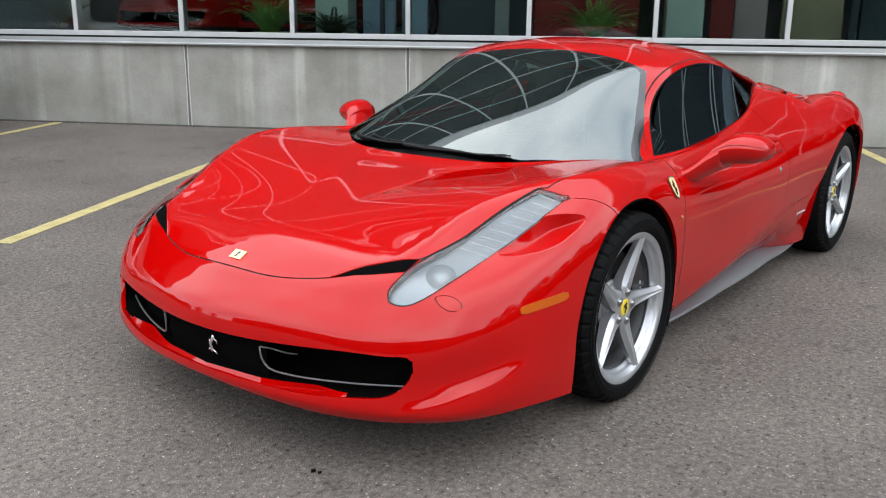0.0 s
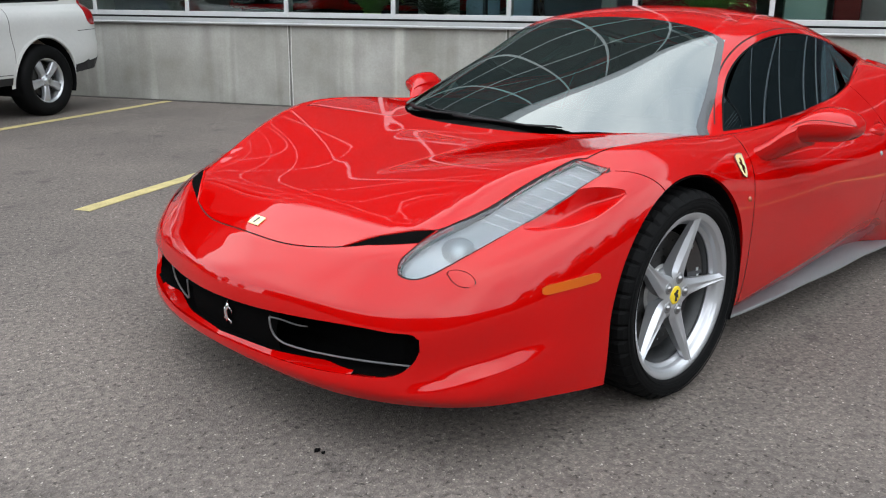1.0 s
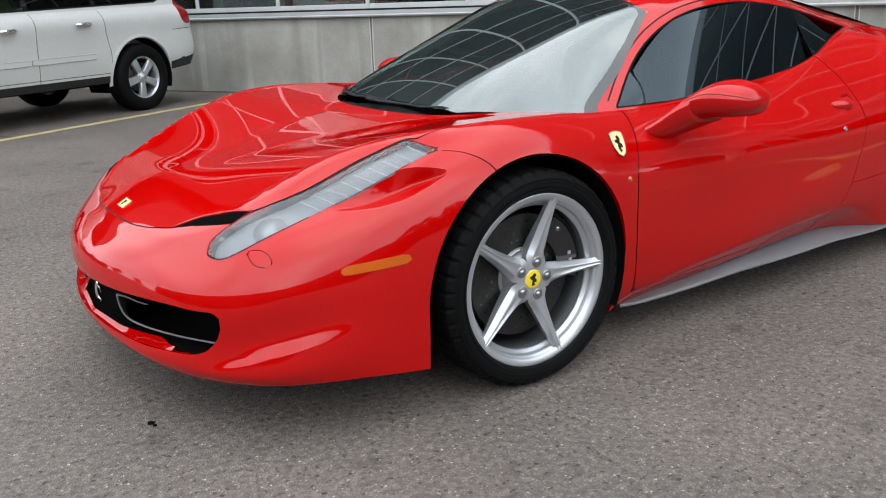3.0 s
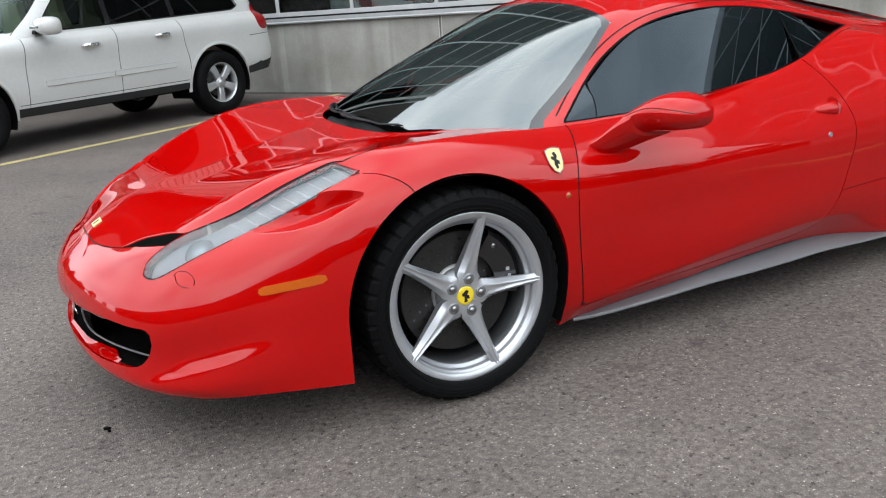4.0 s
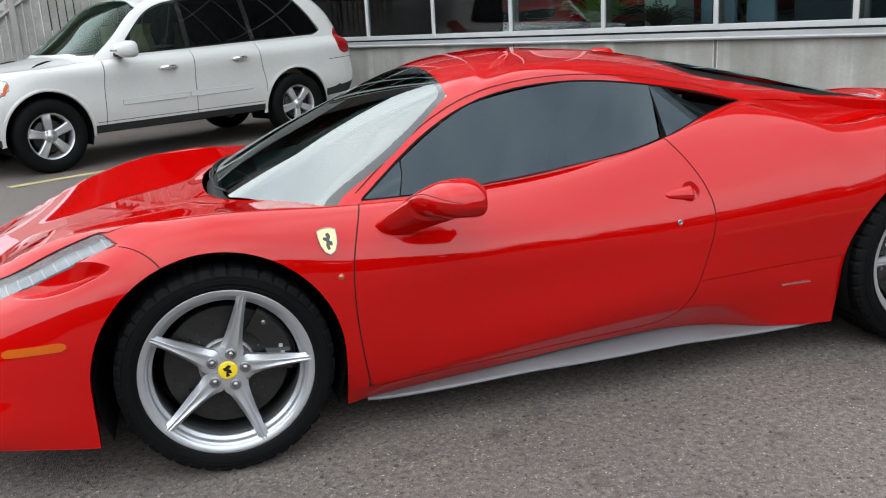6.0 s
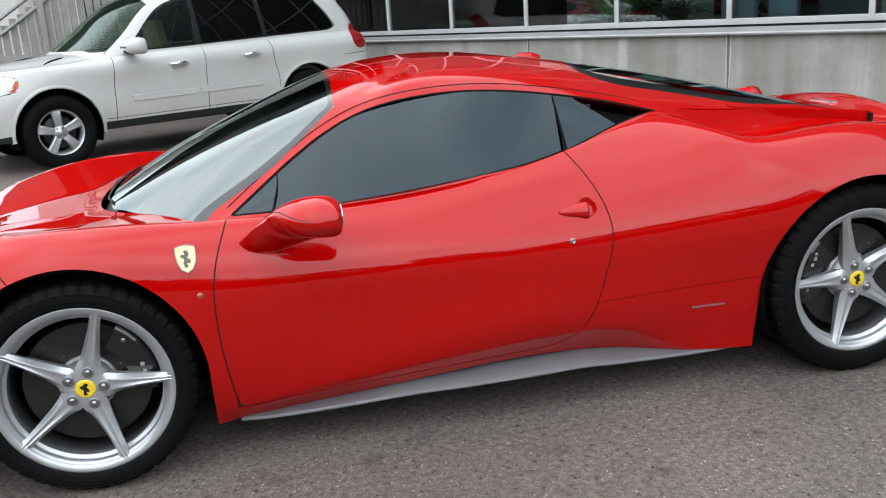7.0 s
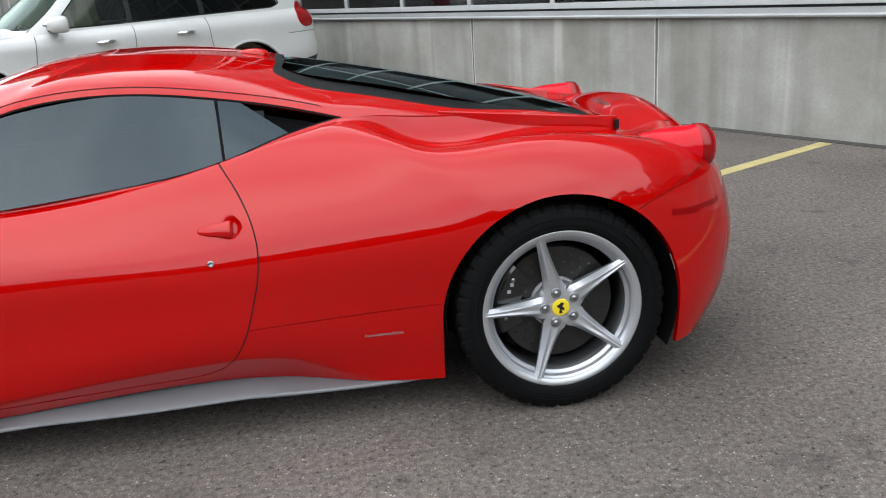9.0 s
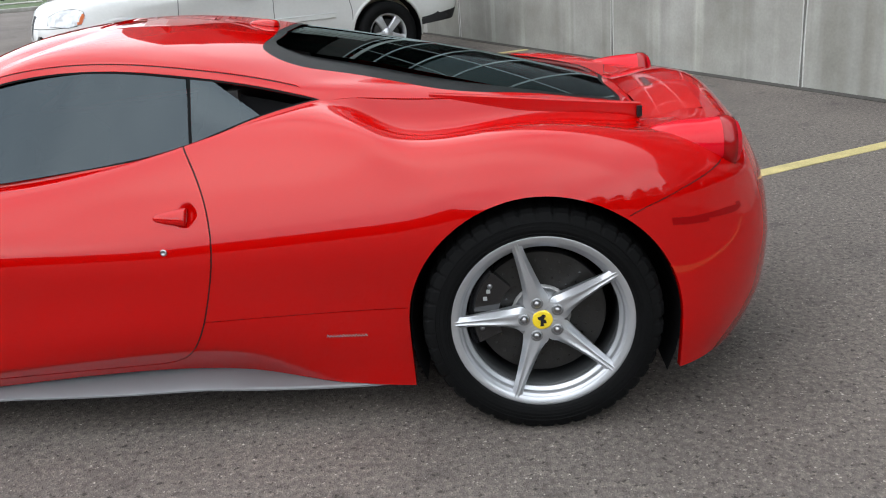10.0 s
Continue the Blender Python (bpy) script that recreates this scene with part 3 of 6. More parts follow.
levels = (1.06, 3.10, 4.90, 6.50, 8.05, TOP)
for z0 in levels:
    placed(part("transom", box(-9.2, 16, WALL_V - .008, WALL_V + .11, z0 - .002, z0 + .055, .004, 1), ALUMINIUM, front))
for k in list(bays)[:-1]:
    for z0, z1 in zip(levels[:-1], levels[1:]):
        u0 = FIRST + PITCH * k
        placed(part("pane", box(u0 + .027, u0 + PITCH - .027, WALL_V + .006, WALL_V + .012, z0 + .056, z1 - .003), SHOP_GLASS if z0 < 3 else SHOP_DARK_GLASS, front))
placed(part("parapet", box(-9.2, 16, WALL_V - .02, WALL_V + .5, TOP + .055, TOP + .6), ZINC, front))
# showroom shell
room = thing("showroom", "dim showroom interior behind the glass", "room", kind="structure")
placed(part("floor", box(-9.2, 16, WALL_V + .32, WALL_V + 9, .80, .98), SHOP_FLOOR, room))
placed(part("wall_back", box(-9.2, 16, WALL_V + 9, WALL_V + 9.2, .98, TOP), SHOP_WALL, room))
placed(part("wall_end", box(-9.4, -9.2, WALL_V, WALL_V + 9.2, -.1, TOP + .6), PALE_SIDING, room))
placed(part("wall_end", box(16, 16.2, WALL_V, WALL_V + 9.2, -.1, TOP + .6), PALE_SIDING, room))
placed(part("ceiling", box(-9.2, 16, WALL_V + .13, WALL_V + 9.2, TOP, TOP + .3), SHOP_WALL, room))
placed(part("upper_floor", box(-9.2, 16, WALL_V + .7, WALL_V + 9, 4.6, 4.88), SHOP_WALL, room))
# the two blue-grey panels put the glass's sky reflection into colour
for u0, u1, v0, z1, mat, label in ((-2.30, -1.88, 1.15, 3.0, MIRRORED_SKY_BLUE, "blue-grey panel painting the sky mirrored in the glass,"), (-1.84, -1.50, 1.35, 3.0, MIRRORED_SKY_BLUE, "blue-grey panel painting the sky mirrored in the glass,"), (-1.40, -.20, 1.6, 3.0, SHOP_NAVY, "dark navy display panel"), (-.62, -.44, 1.2, 2.2, SHOP_WALL, "grey display panel"),
                                   (-.15, 1.15, 1.35, 3.2, SHOP_RED, "dark red partition"), (1.95, 2.22, 1.0, 3.0, SHOP_RED, "dark red partition"), (2.24, 2.62, 1.15, 3.0, SHOP_ROSE, "pale rose display panel"), (2.75, 3.42, .95, 4.0, SHOP_SAND, "sand-coloured curtain"),
                                   (3.46, 3.56, .85, 3.4, SHOP_NAVY, "narrow dark post"), (3.75, 4.3, 1.5, 3.0, SHOP_NAVY, "dark navy display panel"), (5.2, 9.0, 2.4, 3.4, SHOP_RED, "dark red partition"), (-2.02, -1.97, .9, 3.0, SHOP_NAVY, "narrow dark post"), (-7.9, -6.6, 1.6, 3.0, SHOP_NAVY, "dark navy display panel")):
    tagged(placed(part("display_panel", box(u0, u1, WALL_V + v0, WALL_V + v0 + .08, .98, z1, .01, 1), mat, None)), label + " standing on the showroom floor", "panel")
for u0, v0 in ((1.42, .62), (-2.80, .75), (-8.6, .6)):
    tagged(placed(part("column", box(u0, u0 + .42, WALL_V + v0, WALL_V + v0 + .4, .98, 4.6, .02, 2), SHOP_PALE, None)), "pale green-grey square column inside the showroom", "column")


def potted_fern(u, v, reach, mat, upright, label, seed):
    """A pot with arching fronds, each a spine with leaflets."""
    rnd = random.Random(seed)
    plant = thing("potted_plant", label, "plant", group="showroom plants")
    pot = lathe([(0, 0), (.15, 0), (.17, .10), (.18, .105), (.18, .125), (.15, .125), (.14, .10), (0, .10)], 20, "z")
    bmesh.ops.transform(pot, matrix=Matrix.Translation((u, v, .98)), verts=pot.verts[:])
    placed(part("pot", pot, POT, plant))
    leaves = bmesh.new()
    for k in range(80):
        a = rnd.uniform(0, 2 * math.pi)
        long = reach * rnd.uniform(.65, 1.1)
        lean = rnd.uniform(.25, 1.0)
        side = Vector((-math.sin(a), math.cos(a), 0))
        spine = []
        for q in range(9):
            s = q / 8
            spine.append(Vector((u, v, 1.06)) + Vector((math.cos(a), math.sin(a), 0)) * long * lean * s + Vector((0, 0, 1)) * long * (upright * s - (.55 * lean + .25) * s * s))
        for q in range(8):
            p, r = spine[q], spine[q + 1]
            wide = .055 * (1 - q / 9) * (1.0 if upright < 1.1 else .5) + .006
            for sgn in (-1, 1):
                for sub in (.15, .6):
                    base = p.lerp(r, sub)
                    tip = base + side * sgn * wide * 1.5 + (r - p) * .55 - Vector((0, 0, .25 * wide))
                    mid = base.lerp(tip, .5) + (r - p).normalized() * .012
                    leaves.faces.new([leaves.verts.new(x) for x in (base, mid, tip, base.lerp(tip, .5) - (r - p).normalized() * .008)])
    placed(part("fronds", leaves, mat, plant))
    return plant


potted_fern(-6.25, WALL_V + .75, .95, DARK_FERN, 1.25, "dark palm with narrow drooping leaves in a pot", 3)
potted_fern(-3.35, WALL_V + .62, .80, FERN, 1.05, "bright green potted fern behind the window", 5)
potted_fern(-2.55, WALL_V + .70, .60, DARK_FERN, .95, "small dark green potted plant behind the window", 6)
potted_fern(.62, WALL_V + .62, .85, FERN, 1.0, "bright green potted fern behind the window", 8)

# slatted side of an outdoor stair, with its rising hand rail, beyond the white car
stair = thing("stair_side", "weathered grey slatted side of an outdoor stair", "fence", kind="structure")


def stair_top(v):
    return 1.20 if v < 1.85 else min(1.28 + .65 * (v - 1.85), 3.6)


for k in range(46):
    v0 = 1.15 + .118 * k
    placed(part("slat", box(-9.79, -9.75, v0, v0 + .092, .02, stair_top(v0) + .012 * math.sin(k * 2.1), .004, 1), WEATHERED, stair))
for name, up in (("hand_rail", .09), ("rail_board", -.10)):
    placed(part(name, tube([(-9.72, v, stair_top(v) + up) for v in (1.15, 1.5, 1.84)] + [(-9.72, v, stair_top(v) + up) for v in (1.95, 3.0, 4.5, 5.4)], .026, 8), RAIL_GREY, stair))
placed(part("low_board", box(-9.745, -9.715, 1.12, 6.6, 1.02, 1.12, .004, 1), WEATHERED, stair))
for v0 in (1.13, 1.86, 2.70, 3.7, 4.9):
    placed(part("post", box(-9.75, -9.67, v0, v0 + .08, 0, stair_top(v0 + .05) + .12, .006, 1), WEATHERED, stair))
# the neighbouring wing of the building, with a window
wing = thing("side_building", "pale sided building wing with a window", "building", kind="structure")
placed(part("wall_side", box(-16, -12.4, 3.2, 14, 0, 3.08), PALE_SIDING, wing))
for k in range(40):
    placed(part("board", box(-12.40, -12.385, 3.22 + .265 * k, 3.22 + .265 * k + .25, .0, 3.08), PALE_SIDING, wing))
for v0, v1 in ((4.07, 4.98), (5.25, 6.15)):
    for name, a, b, c, d in (("window_frame", v0, v0 + .07, 1.38, 2.90), ("window_frame", v1 - .07, v1, 1.38, 2.90), ("window_frame", v0 + .07, v1 - .07, 2.83, 2.90), ("window_sill", v0 + .07, v1 - .07, 1.38, 1.47)):
        placed(part(name, box(-12.383, -12.33, a, b, c, d, .006, 1), WHITE_TRIM, wing))
    placed(part("window_pane", box(-12.375, -12.36, v0 + .07, v1 - .07, 1.47, 2.83), TINTED_DARK, wing))
# storey above the view, added so that the bonnet mirrors something dark
upper = thing("unseen_dark_storey", "unseen dark storey added over the pale wing to darken reflections", "window front", kind="structure")
placed(part("wall_core", box(-30, -12.7, 3.4, 14, 6.5, TOP), DARK_BACKDROP, upper))
placed(part("wall_core", box(-12.7, -9.42, WALL_V + .5, 14, 3.1, TOP), DARK_BACKDROP, upper))
placed(part("glazing", box(-12.38, -12.37, 3.4, 14, 3.1, TOP), SHOP_DARK_GLASS, upper, "dark tinted glazing of the added storey"))
placed(part("wall_core", box(-12.95, -12.9, 3.4, 14, 3.1, 6.5), DARK_BACKDROP, upper))
# far side of the car park: kerb, grass strip, bollards, trees and added, unseen buildings round about
kerb = thing("kerb", "pale concrete kerb at the edge of the car park", "kerb", kind="structure")
placed(part("kerb_stone", box(-32.25, -32.0, -26, 26, 0, .14, .02, 1), CONCRETE, kerb))
tagged(placed(part("grass_strip", box(-60, -32.25, -26, 26, 0, .12), GRASS, None)), "grass strip behind the kerb", "grass", kind="structure")
for v0 in (2.35, 3.0):
    tagged(placed(part("bollard", lathe([(0, 1.06), (.06, 1.05), (.09, .98), (.09, 0)], 20, "z", bm=None), BOLLARD, None, smooth=True)), "yellow painted steel bollard", "bollard", "bollards").location = world_of(-35, v0)

hedge = bmesh.new()
rnd_hedge = random.Random(31)
for k in range(900):
    p = Vector((rnd_hedge.uniform(-39.6, -38.6), rnd_hedge.uniform(-6, 1.9), .12 + 1.1 * rnd_hedge.random() ** .7))
    d = Vector((rnd_hedge.uniform(-1, 1), rnd_hedge.uniform(-1, 1), rnd_hedge.uniform(-1, 1))).normalized()
    e = d.orthogonal().normalized() * rnd_hedge.uniform(.08, .16)
    f = d.cross(e)
    hedge.faces.new([hedge.verts.new(p + x) for x in (e, f * .7, -e, -f * .7)])
tagged(placed(part("hedge", hedge, FOLIAGE, None)), "low dark clipped hedge on the grass strip", "hedge", kind="stuff")
tagged(placed(part("path_slab", box(-37.6, -36.6, -8, 1.8, .12, .17, .02, 1), CONCRETE, None)), "pale concrete slab path along the grass", "path", kind="structure")


def tree(u, v, high, seed):
    """A trunk with limbs and a crown of many leaf clumps."""
    rnd = random.Random(seed)
    ob = thing("tree", "leafy dark green tree beyond the car park", "tree", group="trees round the car park")
    trunk = tube([(0, 0, 0), (.05, .03, high * .2), (-.04, .08, high * .45), (.06, 0, high * .7)], [.22, .18, .13, .05], 8)
    for k in range(7):
        a, z0 = rnd.uniform(0, 6.28), high * rnd.uniform(.25, .55)
        r = high * rnd.uniform(.18, .30)
        tube([(0, 0, z0), (.5 * r * math.cos(a), .5 * r * math.sin(a), z0 + .3 * r), (r * math.cos(a), r * math.sin(a), z0 + .8 * r)], [.09, .06, .02], 6, True, trunk)
    place_m = Matrix.Translation(world_of(u, v))
    bmesh.ops.transform(trunk, matrix=place_m, verts=trunk.verts[:])
    part("trunk", trunk, BARK, ob)
    crown = bmesh.new()
    for k in range(620):
        a, q = rnd.uniform(0, 6.28), rnd.uniform(-1, 1)
        r = (1 - q * q) ** .5 * rnd.uniform(.55, 1.0)
        lump = 1 + .28 * math.sin(3 * a + seed) * math.cos(4 * q + seed)
        p = Vector((high * .30 * r * lump * math.cos(a), high * .30 * r * lump * math.sin(a), high * (.56 + .44 * q * lump)))
        s = high * rnd.uniform(.03, .065)
        d = Vector((rnd.uniform(-1, 1), rnd.uniform(-1, 1), rnd.uniform(-.6, .6))).normalized()
        e = d.orthogonal().normalized()
        f = d.cross(e)
        crown.faces.new([crown.verts.new(p + x) for x in (e * s, f * s * .7, -e * s, -f * s * .7)])
    bmesh.ops.transform(crown, matrix=place_m, verts=crown.verts[:])
    part("crown", crown, FOLIAGE, ob)


rnd_tree = random.Random(12)
for k in range(12):
    u0 = -44 + 8.2 * k + rnd_tree.uniform(-2, 2)
    tree(u0, -28 + rnd_tree.uniform(-2, 1), rnd_tree.uniform(5, 7.5), 100 + k)
for k in range(6):
    tree(-62 + rnd_tree.uniform(-3, 3), -22 + 8 * k, rnd_tree.uniform(6, 9), 200 + k)
for k in range(7):
    tree(43 + rnd_tree.uniform(-2, 2), -24 + 6.5 * k, rnd_tree.uniform(8, 13), 300 + k)
# unseen buildings, added to give the car paint a dark, straight skyline to mirror
for k, (u0, v0, w, d, h) in enumerate(((-62, -40, 64, 8, 10.0), (2.2, -40, 62, 8, 10.0), (-74, -10, 8, 40, 5.5), (48, -30, 8, 50, 6.0))):
    far = thing("added_far_building", "plain dark building added out of view beyond the trees for reflections", "building", group="far buildings")
    placed(part("wall", box(u0, u0 + w, v0, v0 + d, 0, h), DARK_BACKDROP, far))
    placed(part("roof", box(u0 - .3, u0 + w + .3, v0 - .3, v0 + d + .3, h, h + .35), RAIL_GREY, far))

# ---------------------------------------------------------------- the red sports car (nose towards -x, its left side towards -y)
# Rings of the body shell, each from the front middle (column 0) round one half to the tail middle (column 15).
LOWER_EDGE = [(-1.05, 0, .170), (-1.02, .36, .165), (-.92, .66, .170), (-.78, .828, .178), (-.59, .902, .174), (-.390, .935, .158), (0, .91, .140), (.385, .862, .130),
              (1.0, .878, .178), (1.6, .852, .190), (2.262, .873, .132), (2.65, .90, .16), (3.052, .908, .178), (3.21, .77, .19), (3.385, .4, .20), (3.40, 0, .20)]
LIP = [(-1.082, 0, .205), (-1.048, .36, .205), (-.950, .660, .205), (-.822, .828, .214), (-.612, .908, .252), (-.392, .942, .28), (0, .93, .27), (.395, .895, .20),
       (1.0, .897, .225), (1.6, .880, .255), (2.263, .885, .20), (2.65, .94, .28), (3.055, .932, .29), (3.262, .78, .31), (3.415, .4, .32), (3.435, 0, .32)]
LIP_TOP = [(-1.082, 0, .238), (-1.042, .36, .238), (-.948, .656, .248), (-.821, .820, .268), (-.613, .904, .312), (-.394, .943, .345), (0, .948, .345), (.397, .918, .28),
           (1.0, .914, .282), (1.6, .910, .335), (2.262, .900, .28), (2.65, .955, .37), (3.06, .938, .38), (3.285, .775, .40), (3.42, .4, .41), (3.44, 0, .41)]
WIDEST = [(-1.080, 0, .425), (-1.035, .36, .42), (-.937, .640, .418), (-.817, .794, .420), (-.614, .894, .428), (-.397, .945, .44), (0, .960, .46), (.4, .938, .47),
          (1.0, .925, .475), (1.6, .922, .485), (2.255, .928, .47), (2.65, .966, .49), (3.065, .938, .48), (3.30, .765, .50), (3.415, .4, .50), (3.435, 0, .50)]
FLANK = [(-1.012, 0, .500), (-.972, .36, .497), (-.888, .605, .503), (-.79, .757, .514), (-.62, .866, .525), (-.42, .93, .550), (0, .957, .62), (.4, .934, .61),
         (1.0, .921, .625), (1.6, .917, .625), (2.22, .941, .65), (2.65, .976, .70), (3.06, .93, .67), (3.275, .76, .65), (3.39, .4, .66), (3.41, 0, .66)]
SHOULDER = [(-.965, 0, .547), (-.922, .36, .534), (-.812, .612, .580), (-.685, .735, .592), (-.515, .822, .636), (-.295, .880, .715), (.02, .900, .770), (.37, .862, .750),
            (1.0, .845, .735), (1.6, .835, .765), (2.2, .872, .80), (2.62, .925, .812), (3.00, .897, .815), (3.21, .785, .752), (3.32, .4, .79), (3.35, 0, .79)]
CREST = [(-.64, 0, .665), (-.63, .33, .664), (-.59, .53, .672), (-.48, .63, .692), (-.34, .715, .742), (-.20, .785, .783), (.04, .815, .812), (.36, .800, .786),
         (1.0, .785, .785), (1.6, .765, .855), (2.07, .716, .940), (2.58, .814, .906), (2.96, .778, .866), (3.08, .675, .845), (3.19, .36, .868), (3.25, 0, .893)]
HOLLOW = [(-.28, 0, .722), (-.26, .28, .726), (-.22, .45, .738), (-.14, .56, .758), (-.02, .65, .788), (.08, .715, .800), (.22, .765, .796), (.40, .785, .780),
          (1.0, .765, .793), (1.6, .745, .868), (2.04, .628, .968), (2.55, .552, .866), (2.92, .492, .848), (3.03, .49, .830), (3.09, .3, .860), (3.12, 0, .880)]
INNER_EDGE = [(.00, 0, .768), (.015, .25, .768), (.07, .42, .776), (.17, .54, .784), (.27, .645, .786), (.34, .715, .782), (.41, .758, .772), (.50, .775, .775),
              (1.0, .755, .796), (1.6, .735, .872), (2.03, .602, .977), (2.5, .508, .936), (2.90, .440, .884), (2.985, .41, .846), (3.0, .2, .868), (2.98, 0, .876)]
SHELL = [LOWER_EDGE, LIP, LIP_TOP, WIDEST, FLANK, SHOULDER, CREST, HOLLOW, INNER_EDGE]
# Rings of the cabin, from that inner edge up to the roof.
CABIN_LOW = [(.28, 0, .918), (.29, .24, .913), (.33, .42, .900), (.40, .53, .890), (.47, .60, .885), (.54, .650, .880), (.615, .690, .868), (.72, .715, .875),
     (1.06, .695, .93), (1.6, .675, .965), (2.0, .585, 1.000), (2.40, .478, .966), (2.84, .40, .908), (2.90, .36, .888), (2.9, .2, .885), (2.88, 0, .884)]
CABIN_MIDDLE = [(.57, 0, 1.045), (.58, .23, 1.040), (.61, .40, 1.022), (.655, .49, 1.008), (.70, .54, .998), (.745, .585, .990), (.81, .622, .985), (.91, .638, .995),
     (1.13, .632, 1.045), (1.6, .620, 1.045), (1.95, .565, 1.022), (2.30, .43, 1.000), (2.68, .35, .940), (2.75, .30, .925), (2.75, .18, .925), (2.74, 0, .926)]
CABIN_HIGH = [(.875, 0, 1.158), (.88, .22, 1.153), (.89, .38, 1.136), (.90, .465, 1.122), (.91, .505, 1.113), (.93, .535, 1.105), (.98, .562, 1.108), (1.05, .575, 1.120),
     (1.20, .580, 1.135), (1.6, .573, 1.100), (1.90, .525, 1.048), (2.18, .40, 1.035), (2.45, .31, .990), (2.55, .26, .985), (2.55, .15, .990), (2.55, 0, .992)]
ROOF_EDGE = [(1.02, 0, 1.192), (1.02, .20, 1.188), (1.03, .33, 1.175), (1.04, .40, 1.165), (1.06, .43, 1.160), (1.08, .445, 1.157), (1.11, .455, 1.160), (1.17, .46, 1.168),
     (1.28, .455, 1.175), (1.6, .44, 1.150), (1.85, .38, 1.110), (2.02, .29, 1.090), (2.18, .23, 1.062), (2.25, .18, 1.060), (2.25, .1, 1.066), (2.25, 0, 1.068)]
ROOF_TOP = [(1.20, 0, 1.210), (1.20, .10, 1.209), (1.20, .16, 1.207), (1.21, .19, 1.205), (1.22, .205, 1.204), (1.23, .21, 1.204), (1.25, .215, 1.204), (1.30, .215, 1.204),
     (1.38, .21, 1.202), (1.6, .20, 1.183), (1.74, .17, 1.160), (1.85, .13, 1.142), (1.93, .10, 1.128), (1.96, .08, 1.124), (1.97, .04, 1.124), (1.97, 0, 1.124)]
HOUSE = [INNER_EDGE, CABIN_LOW, CABIN_MIDDLE, CABIN_HIGH, ROOF_EDGE, ROOF_TOP]


def with_column(rows, at, given):
    """The rings with one more column before column at, on a smooth line between its neighbours or where it is given."""
    out = []
    for k, row in enumerate(rows):
        p = [np.array(row[at + i]) for i in (-2, -1, 0, 1)]
        mid = (-p[0] + 9 * p[1] + 9 * p[2] - p[3]) / 16
        out.append(list(row[:at]) + [given.get(k, tuple(float(c) for c in mid))] + list(row[at:]))
    return out


# the shoulder behind the side window, where the pillar ends and the hollow beside the engine cover begins
SHELL = with_column(SHELL, 11, {5: (2.33, .897, .800), 6: (2.28, .798, .882), 7: (2.23, .625, .874), 8: (2.175, .572, .964)})
HOUSE = with_column(HOUSE, 11, {0: (2.175, .572, .964)})


def wheel_arch(cx, cz, r):
    """Negative inside a wheel arch: a circle above the axle, upright legs below it."""
    def fn(p):
        x, z = p[:, 0] - cx, p[:, 2] - cz
        return np.where(z > 0, np.hypot(x, z), np.abs(x)) - r
    return fn


def beside(w, x0=-9.0, x1=9.0, z0=-9.0):
    return lambda p: (np.abs(p[:, 1]) > w) & (p[:, 0] > x0) & (p[:, 0] < x1) & (p[:, 2] > z0)


def graph(pts, across, along):
    """Signed offset from a line given as across = f(along)."""
    pts = np.asarray(pts, float)
    return lambda p: (np.abs(p[:, across]) if across == 1 else p[:, across]) - np.interp(p[:, along], pts[:, 0], pts[:, 1])


def mirrored(fn):
    """The same outline on both sides of the car."""
    return lambda p: fn(np.asarray(p) * (1, 0, 1) + np.abs(np.asarray(p)) * (0, 1, 0))


car = thing("sports_car", "glossy red low sports car with silver five-spoke wheels", "car")

def ease(a, lo, hi):
    """A smooth step from 0 at lo to 1 at hi."""
    t = np.clip((np.asarray(a, float) - lo) / (hi - lo), 0, 1)
    return t * t * (3 - 2 * t)


